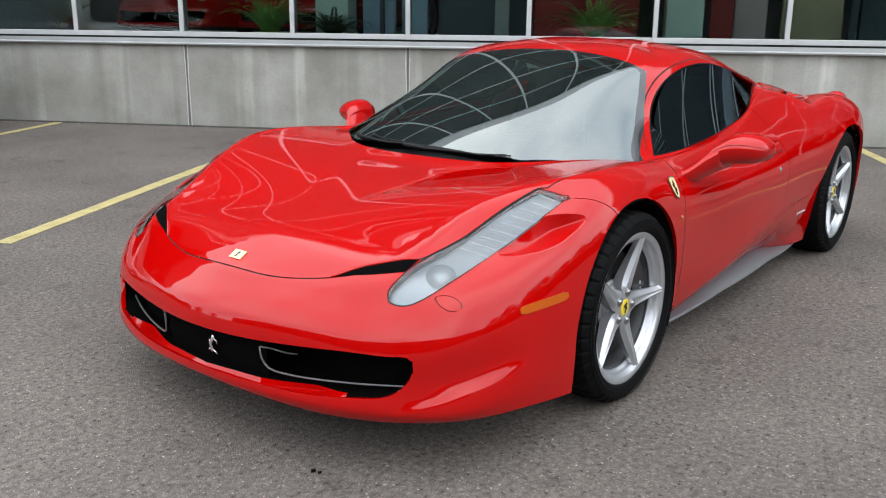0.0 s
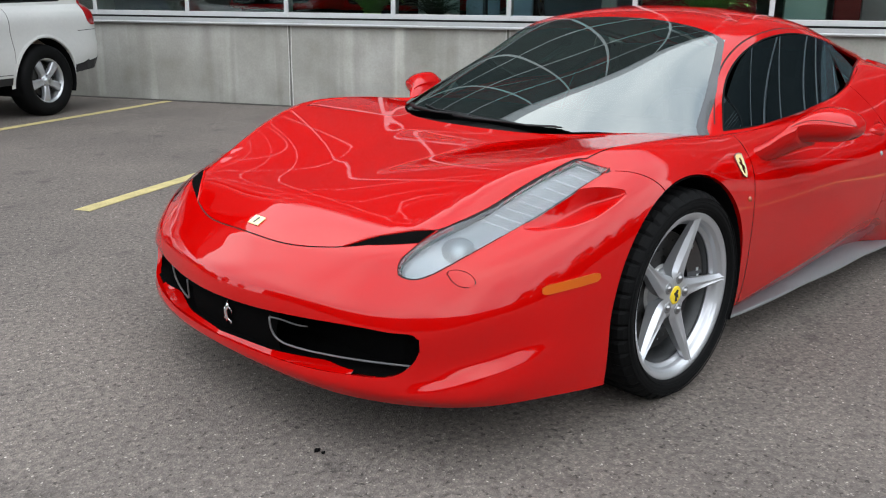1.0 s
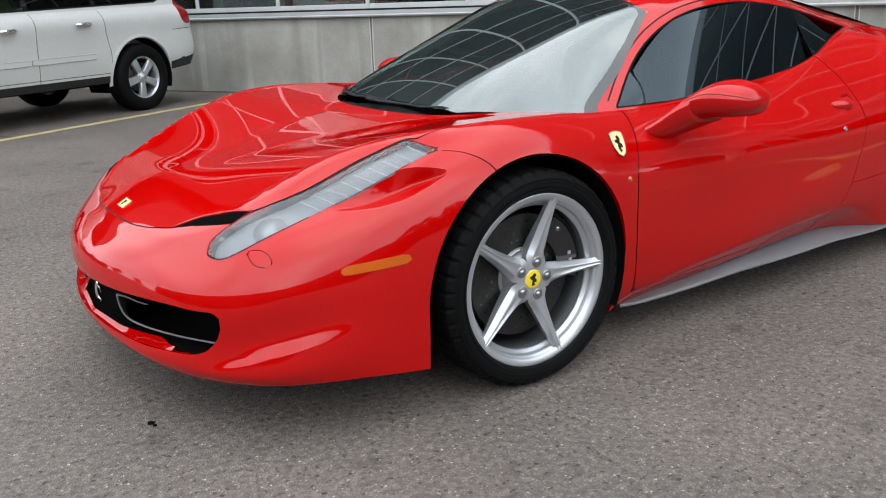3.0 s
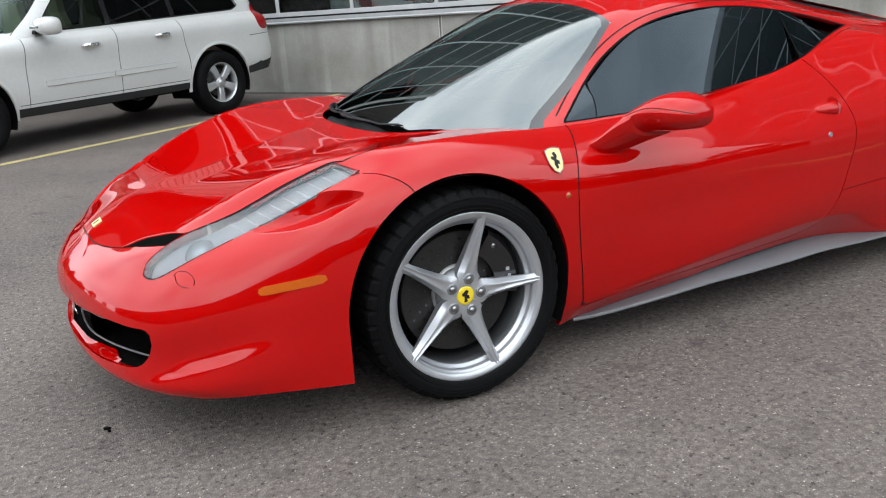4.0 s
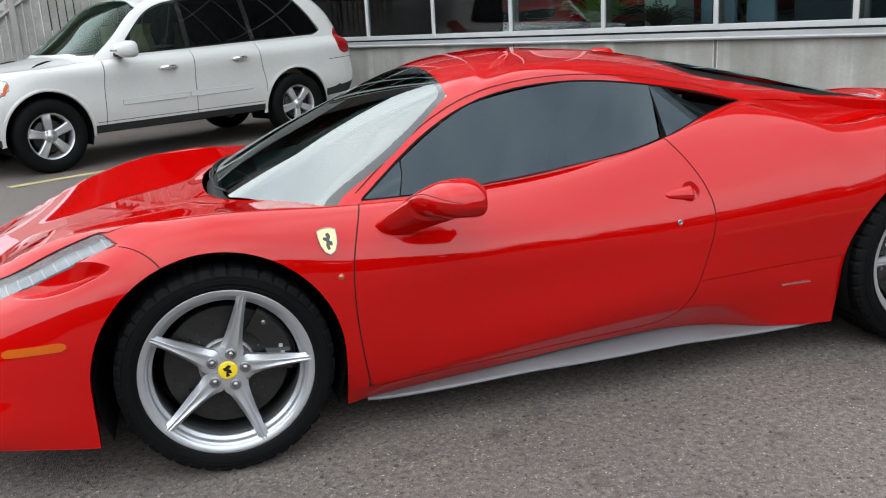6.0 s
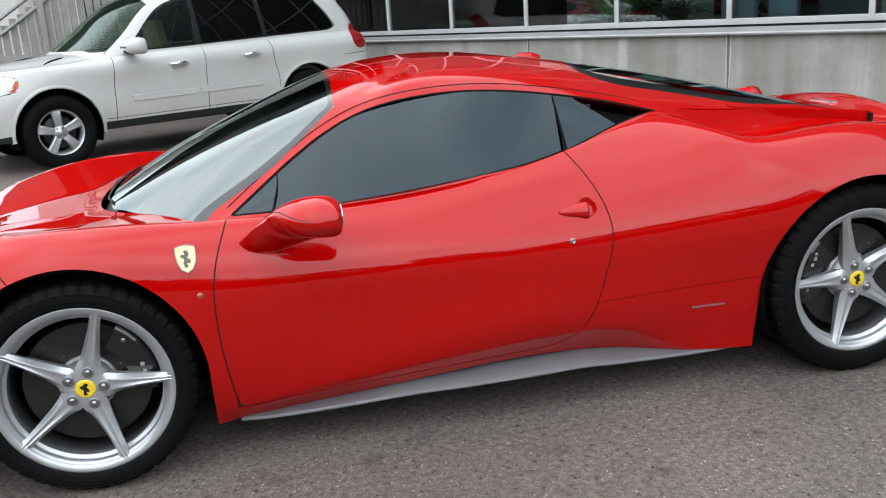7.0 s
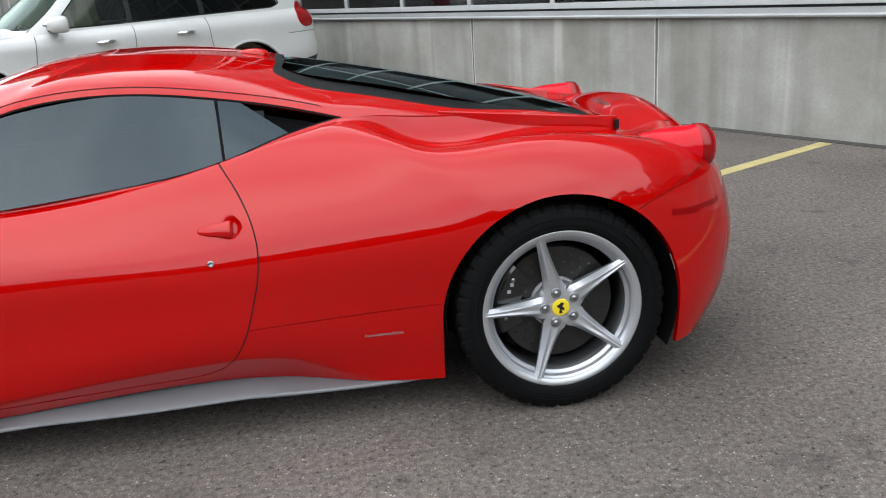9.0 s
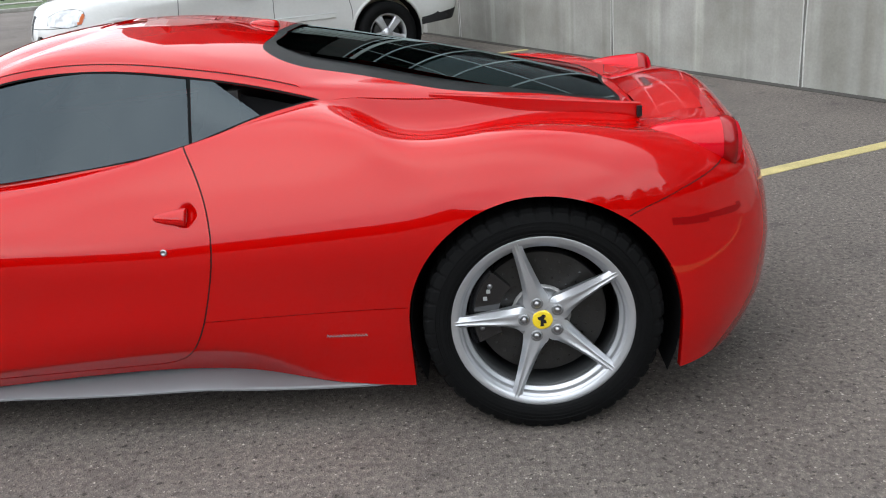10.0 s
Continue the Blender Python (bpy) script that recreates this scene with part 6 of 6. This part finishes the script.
S_BELT = [(.38, 0, 1.15), (.39, .40, 1.14), (.43, .66, 1.12), (.46, .74, 1.10), (.50, .80, 1.09), (.62, .85, 1.09), (1.2, .87, 1.115), (2, .87, 1.135), (2.6, .865, 1.155), (3.075, .86, 1.165), (3.55, .84, 1.18), (3.92, .74, 1.19), (4.01, .42, 1.19), (4.02, 0, 1.19)]
S_GLASS = [(.75, 0, 1.42), (.76, .38, 1.41), (.79, .60, 1.39), (.82, .66, 1.38), (.86, .70, 1.37), (.98, .745, 1.40), (1.3, .775, 1.44), (2, .78, 1.47), (2.6, .775, 1.48), (3.075, .77, 1.48), (3.5, .75, 1.47), (3.80, .66, 1.47), (3.88, .38, 1.47), (3.89, 0, 1.47)]
S_EDGE = [(1.12, 0, 1.69), (1.13, .36, 1.68), (1.16, .54, 1.65), (1.19, .58, 1.64), (1.24, .61, 1.65), (1.35, .635, 1.69), (1.6, .65, 1.725), (2, .66, 1.745), (2.6, .655, 1.745), (3.075, .65, 1.73), (3.35, .63, 1.70), (3.55, .56, 1.69), (3.62, .34, 1.70), (3.63, 0, 1.70)]
S_ROOF = [(1.5, 0, 1.78), (1.5, .25, 1.775), (1.52, .38, 1.765), (1.54, .41, 1.76), (1.58, .43, 1.765), (1.65, .44, 1.775), (1.8, .45, 1.79), (2.1, .45, 1.80), (2.5, .45, 1.80), (2.8, .44, 1.79), (3.0, .43, 1.775), (3.15, .38, 1.765), (3.2, .22, 1.77), (3.2, 0, 1.77)]
suv = thing("off_road_car", "white four-door off-road car with silver wheels parked by the wall", "car", SUV_AT)
hull_grid = ring_net([S_BOTTOM, S_LOW, S_MID, S_SHOULDER, S_HOOD, S_BELT], 10, 7)
hull = Sheet(hull_grid.reshape(-1, 3), net_faces(*hull_grid.shape[:2]))
grid = ring_net([S_BELT, S_GLASS, S_EDGE, S_ROOF], 10, 7)
nv, nu = grid.shape[:2]
half, top = nu // 2, (nv - 1) * nu
fill = [tuple(dict.fromkeys((top + i, top + i + 1, top + (nu - i - 1) % nu, top + (nu - i) % nu))) for i in range(half)]
cab = Sheet(grid.reshape(-1, 3), net_faces(nv, nu) + [f for f in fill if len(f) > 2])
flank = beside(.5)
hull.mark(wheel_arch(0, .385, .445), "hole", flank)
hull.mark(wheel_arch(3.075, .385, .445), "hole", flank)
# dark cladding along the bottom
hull.mark(graph([(-.9, .36), (-.45, .40), (.45, .425), (2.6, .435), (3.5, .52), (4.2, .62)], 2, 0), "cladding", None)
S_SIDE = np.concatenate([curve([(.87, 1.150), (1.11, 1.40), (1.33, 1.585), (1.54, 1.655), (2.1, 1.690), (2.8, 1.685), (3.28, 1.645)], 30), curve([(3.28, 1.645), (3.44, 1.45), (3.56, 1.265)], 8)[1:], [(3.45, 1.225), (2.5, 1.195), (1.4, 1.160)]])
s_side = near(S_SIDE, [0, 2])
cab.mark(s_side, "glass", lambda p: (np.abs(p[:, 1]) > .5) & (p[:, 2] > 1.1))
for x0, lean, h in ((1.69, .0, .030), (2.56, -.05, .030)):
    cab.gap(graph([(1.1, x0), (1.75, x0 + lean)], 0, 2), h, lambda p: (np.abs(p[:, 1]) > .5) & (p[:, 2] > 1.1), "post", ("glass",))
cab.sort("rear_glass", lambda p: p[:, 0] > 1.69, ("glass",))
cab.gap(lambda p: s_side(p) - .008, .008, lambda p: (np.abs(p[:, 1]) > .5) & (p[:, 2] > 1.1), "trim")


def suv_screen(p):
    w = .815 - (p[:, 2] - 1.12) / .55 * .175
    return np.maximum(np.maximum(np.abs(p[:, 1]) - w, p[:, 0] - 1.22), np.maximum(.405 + .09 * (np.abs(p[:, 1]) / .7) ** 2 - p[:, 0], 1.145 + .02 * (1 - np.abs(p[:, 1])) - p[:, 2]))


cab.mark(suv_screen, "screen", lambda p: (p[:, 0] < 1.3) & (p[:, 2] > 1.08))
S_LAMP = [(-.70, .835), (-.52, .805), (-.37, .835), (-.330, .90), (-.335, .955), (-.42, .988), (-.57, .972), (-.69, .915)]
hull.mark(mirrored(near(S_LAMP, [0, 2])), "lamp", beside(.55))
hull.mark(mirrored(near([(-.41, .832), (-.372, .839), (-.334, .90), (-.345, .925), (-.372, .915)], [0, 2])), "amber", beside(.55), ("lamp",))
S_TAIL = curve([(3.80, .985), (3.95, .965), (4.00, .99), (3.99, 1.10), (3.93, 1.24), (3.83, 1.27), (3.79, 1.20), (3.76, 1.09)], 40, True)
for sheet in (hull, cab):
    sheet.mark(mirrored(near(S_TAIL, [0, 2])), "tail", lambda p: (np.abs(p[:, 1]) > .55))
hull.mark(lambda p: np.maximum(np.abs(p[:, 1]) - .40, np.abs(p[:, 2] - .80) - .13), "grille", lambda p: p[:, 0] < -.6)
s_gap = lambda p: (np.abs(p[:, 1]) > .6) & (p[:, 2] > .42) & (p[:, 2] < 1.17)
for line in ([(.40, .60), (.8, .62), (1.12, .655)], [(.40, 1.68), (.8, 1.685), (1.17, 1.70)], [(.70, 2.63), (.9, 2.585), (1.18, 2.56)]):
    hull.gap(graph(line, 0, 2), .0045, s_gap)
hull.gap(graph([(.5, .455), (2.7, .465)], 2, 0), .004, lambda p: s_gap(p) & (p[:, 0] > .5) & (p[:, 0] < 2.6))
s_lamp = mirrored(near(S_LAMP, [0, 2]))
hull.gap(lambda p: s_lamp(p) - .003, .003, beside(.55))
hull.gap(graph([(-.70, .60), (-.2, .695), (.42, .775)], 1, 0), .004, lambda p: (p[:, 2] > .97) & (p[:, 0] < .45) & (p[:, 0] > -.62))
hull.gap(graph([(3.60, .895), (3.85, .905), (4.20, .915)], 2, 0), .004, lambda p: p[:, 0] > 3.62)
hull.gap(graph([(-.95, .80), (-.66, .805), (-.42, .815)], 2, 0), .004, lambda p: (p[:, 0] < -.42))
hull.mark(mirrored(near(curve([(.62, .62), (.78, .62), (.80, .67), (.77, .71), (.62, .71)], 30, True), [1, 2])), "intake", lambda p: p[:, 0] < -.5)
hull.outward((1.6, 0, .9))
cab.outward((2.2, 0, 1.1))


def suv_panel(name, tags, mat, side=0, push=0.0, thick=0.0, label="", sheet=None):
    return mesh_object(name, *(sheet or hull).panel(*tags, push=push, thick=thick, side=side), mat, suv, label)


suv_panel("body", ("body",), WHITE_PAINT, thick=.02)
suv_panel("cabin", ("body",), WHITE_PAINT, thick=.02, sheet=cab)
suv_panel("cladding", ("cladding",), CLADDING, thick=.02, label="dark grey lower cladding")
mesh_object("windshield", *cab.panel("screen", push=-.004), SUV_SCREEN, suv)
part("wiper", tube([(.47, -.62, 1.125), (.46, -.3, 1.155), (.45, .1, 1.165), (.46, .5, 1.15)], .008, 6), SATIN_BLACK, suv)
suv_panel("grille", ("grille",), CLADDING, push=-.02)
for s in (-1, 1):
    mesh_object("front_window", *even_panel(cab.panel("glass", side=s), 1, 2, -.006, False), SUV_GLASS, suv)
    for name, tag, mat in (("rear_window", "rear_glass", SUV_TINT), ("window_post", "post", GLOSS_BLACK)):
        v, f, n = even_panel(cab.panel(tag, side=s), 1, 2, -.006 if tag == "rear_glass" else -.003, False)
        for piece in islands(f):
            used = sorted({i for q in piece for i in q})
            at = {i: k for k, i in enumerate(used)}
            mesh_object(name, [v[i] for i in used], [tuple(at[i] for i in q) for q in piece], [n[i] for i in used], mat, suv)
    suv_panel("bumper_intake", ("intake",), CLADDING, s, -.03)
    suv_panel("window_trim", ("trim",), SATIN_BLACK, s, .001, sheet=cab)
    v, f, n = hull.panel("gap", push=-.004, side=s)
    for piece in islands(f):
        used = sorted({i for q in piece for i in q})
        at = {i: k for k, i in enumerate(used)}
        mesh_object("door_gap", [v[i] for i in used], [tuple(at[i] for i in q) for q in piece], None, GAP_GREY, suv)
    suv_panel("headlight", ("lamp",), HEADLAMP, s, .002, label="clear headlight")
    suv_panel("indicator", ("amber",), AMBER, s, .003)
    suv_panel("tail_light", ("tail",), DARK_RED_LENS, s, .001, label="red tail light")
    suv_panel("tail_light", ("tail",), DARK_RED_LENS, s, .001, sheet=cab)
    for z, x0, x1 in ((.640, .80, 1.56), (.650, 1.60, 2.42)):
        rows = []
        for k in range(13):
            x = x0 + (x1 - x0) * k / 12
            zz = z + .012 * (x - x0)
            pos, nrm = on_sheet(hull, [0, 2], (x, zz), s)
            h = .034 if 0 < k < 12 else .028
            rows.append([pos + Vector((0, 0, h)) - nrm * .002, pos + Vector((0, 0, h * .8)) + nrm * .012, pos - Vector((0, 0, h * .8)) + nrm * .012, pos - Vector((0, 0, h)) - nrm * .002])
        part("side_moulding", loft(rows), WHITE_PAINT, suv)
        part("moulding_strip", tube([r[1] + Vector((0, 0, .002)) for r in rows], .0045, 5), ALUMINIUM, suv)
    for x, z in ((1.36, .965), (2.28, .995)):
        pos, nrm = on_sheet(hull, [0, 2], (x, z), s)
        part("door_handle", tube([pos + Vector((-.11, 0, 0)) + nrm * .002, pos + Vector((-.07, 0, .004)) + nrm * .030, pos + Vector((.06, 0, .008)) + nrm * .034, pos + Vector((.11, 0, .01)) + nrm * .004], [.014, .022, .022, .014], 8), CHROME, suv, "chrome door handle", True)
    rings = []
    for x, size in ((.74, .12), (.76, .6), (.80, .88), (.86, 1.0), (.93, .98), (.95, .9)):
        ring = []
        for i in range(20):
            t = 2 * math.pi * i / 20
            c, d = math.cos(t), math.sin(t)
            c, d = math.copysign(abs(c) ** .7, c), math.copysign(abs(d) ** .7, d)
            ring.append((x, (1.055 + .125 * c * size) * s, 1.195 + .088 * d * size - .01 * c))
        rings.append(ring)
    mirror = part("mirror", loft(rings), WHITE_PAINT, suv, "white door mirror", True)
    part("mirror_foot", box(.80, .90, .86 * s - .08 * (s < 0), .86 * s + .08 * (s > 0), 1.12, 1.16, .01, 1), SATIN_BLACK, mirror)
    part("mirror_blinker", box(.735, .80, 1.02 * s - .07, 1.02 * s + .07, 1.175, 1.20, .004, 1), HEADLAMP, mirror)
    part("roof_rail", tube([(1.55, .60 * s, 1.76), (1.62, .60 * s, 1.80), (2.4, .60 * s, 1.815), (3.1, .60 * s, 1.79), (3.2, .60 * s, 1.745)], .018, 8), SATIN_BLACK, suv, smooth=True)
    for cx in (0, 3.075):
        rows = [[(cx + .44 * math.cos(a), w * s, .385 + .44 * math.sin(a)) for w in (.94, .8, .5)] for a in [math.radians(-20 + 220 * k / 20) for k in range(21)]]
        well = loft(rows, False, False)
        well.faces.new([v for v in well.verts if abs(abs(v.co.y) - .5) < 1e-4])
        part("wheel_well", well, WELL, suv)
        flare = []
        for k in range(33):
            a = math.radians(-8 + 196 * k / 32)
            ring = []
            for r, out in ((.444, -.030), (.446, .003), (.453, .006), (.466, .005), (.480, .000), (.488, -.006)):
                x, z = cx + r * math.cos(a), .385 + r * math.sin(a)
                foot, _ = on_sheet(hull, [0, 2], (x, z), s)
                ring.append((x, foot.y + s * out, z))
            flare.append(ring)
        part("arch_flare", loft(flare, False, False), WHITE_PAINT, suv, smooth=True)
    part("bumper_guard", loft([[(x, w * s, z0), (x, (w + .012) * s, z0), (x, (w + .012) * s, z1), (x, w * s, z1)] for x, w, z0, z1 in ((3.53, .935, .44, .50), (3.72, .928, .46, .56), (3.88, .89, .49, .64), (4.00, .815, .52, .72), (4.09, .68, .53, .76), (4.16, .45, .53, .77))]), CLADDING, suv, "dark rear bumper guard")
part("floor_pan", box(-.6, 3.5, -.70, .70, .32, .42), WELL, suv)
for s in (-1, 1):
    part("side_floor", box(.47, 2.60, .79 * s - .088, .79 * s + .088, .36, .42), WELL, suv)
part("interior", box(.75, 3.6, -.72, .72, .45, 1.05, .03), CABIN_BEIGE, suv)
for y in (-.38, .38):
    for x in (1.35, 2.3):
        part("seat_back", loft([[(x + d, y + w * c, z) for d, c in ((0, -1), (-.07, -.5), (-.07, .5), (0, 1), (.10, .8), (.10, -.8))] for z, w in ((.9, .24), (1.2, .23), (1.32, .14), (1.45, .12))]), CABIN_BEIGE, suv)


for s in (-1, 1):
    pts = [on_sheet(hull, [0, 1], (x, y * s))[0] for x, y in ((.02, .66), (.10, .60), (.20, .55), (.27, .53))]
    part("hood_vent", tube([p + Vector((0, 0, .002)) for p in pts], [.004, .014, .014, .004], 8), SATIN_BLACK, suv, "black hood vent", True)


def suv_wheel(x, s, spin):
    m = Matrix.Translation((x, .835 * s, .378)) @ (Matrix.Identity(4) if s < 0 else pose(0, 0, 0, 0, 0, 180))
    def put(name, bm, mat, parent, label="", smooth=True):
        bmesh.ops.transform(bm, matrix=m, verts=bm.verts[:])
        return part(name, bm, mat, parent, label, smooth)
    tyre = put("wheel", lathe([(.235, -.095), (.245, -.112), (.29, -.128), (.335, -.125), (.370, -.105), (.381, -.07), (.384, -.03), (.384, .03), (.381, .07), (.37, .105), (.335, .125), (.29, .128), (.235, .10)], 64), RUBBER, suv, "black off-road tyre")
    put("rim", lathe([(.215, -.070), (.232, -.098), (.243, -.100), (.243, -.088), (.236, .09), (.222, .09), (.212, -.02)], 56, closed=True), ALLOY, tyre, "silver alloy rim")
    put("brake_drum", lathe([(0, -.02), (.17, -.02), (.18, .02), (.20, .05)], 32), WELL, tyre)
    put("hub", lathe([(0, -.098), (.028, -.097), (.033, -.088), (.036, -.084), (.070, -.080), (.078, -.06), (.07, -.02)], 28), ALLOY, tyre)
    put("brake_disc", lathe([(.06, -.030), (.165, -.030), (.168, -.026), (.168, -.012)], 36), CARBON_DISC, tyre, "grey brake disc")
    for k in range(5):
        ang = math.radians(spin + 72 * k)
        rings = []
        for r, hw, yy, dp in ((.05, .036, -.080, .05), (.09, .037, -.088, .05), (.15, .042, -.092, .045), (.195, .047, -.090, .04), (.212, .050, -.086, .035), (.228, .062, -.084, .03)):
            rings.append([(r * math.cos(ang) - a * math.sin(ang), b, r * math.sin(ang) + a * math.cos(ang)) for a, b in ((-hw, yy + .008), (-hw * .7, yy), (0, yy + .004), (hw * .7, yy), (hw, yy + .008), (hw, yy + dp), (-hw, yy + dp))])
        crisp(put("spoke", loft(rings), ALLOY, tyre, smooth=False), 25)
        nut = lathe([(0, -.010), (.008, -.009), (.011, .004)], 10)
        bmesh.ops.transform(nut, matrix=pose(.057 * math.cos(ang + .63), -.082, .057 * math.sin(ang + .63)), verts=nut.verts[:])
        put("wheel_bolt", nut, STEEL, tyre, "dark wheel bolt")


for s in (-1, 1):
    suv_wheel(0, s, 95)
    suv_wheel(3.075, s, 120)

# ---- a dark crumpled leaf on the asphalt
leaf = bmesh.new()
for dx, dy, size, turn in ((0, 0, .011, 20), (.003, -.022, .006, 70)):
    edge = [(dx + size * r * math.cos(radians(a + turn)), dy + .55 * size * r * math.sin(radians(a + turn))) for a, r in ((0, 1.2), (40, .8), (75, 1.1), (120, .7), (170, 1.1), (215, .8), (260, 1.0), (310, .7))]
    top = [leaf.verts.new((-1.049 + x, -.456 + y, .004 + .006 * abs(math.sin(9 * k)))) for k, (x, y) in enumerate(edge)]
    low = [leaf.verts.new((v.co.x, v.co.y, .0005)) for v in top]
    leaf.faces.new(top)
    for a in range(8):
        leaf.faces.new((top[a - 1], low[a - 1], low[a], top[a]))
tagged(part("dry_leaf", leaf, RUBBER, None), "small dark crumpled leaf lying on the asphalt", "leaf")

# ---------------------------------------------------------------- two more red cars on the showroom floor
for u0, v0, turn in ((-4.95, 2.2, 78), (-3.3, 2.35, 84), (6.2, 3.6, 250)):
    other = copy_thing(car, PLACE @ Matrix.Translation((u0, WALL_V + v0, .98)) @ pose(0, 0, 0, 0, 0, turn))
    tagged(other, "glossy red sports car standing inside the showroom")
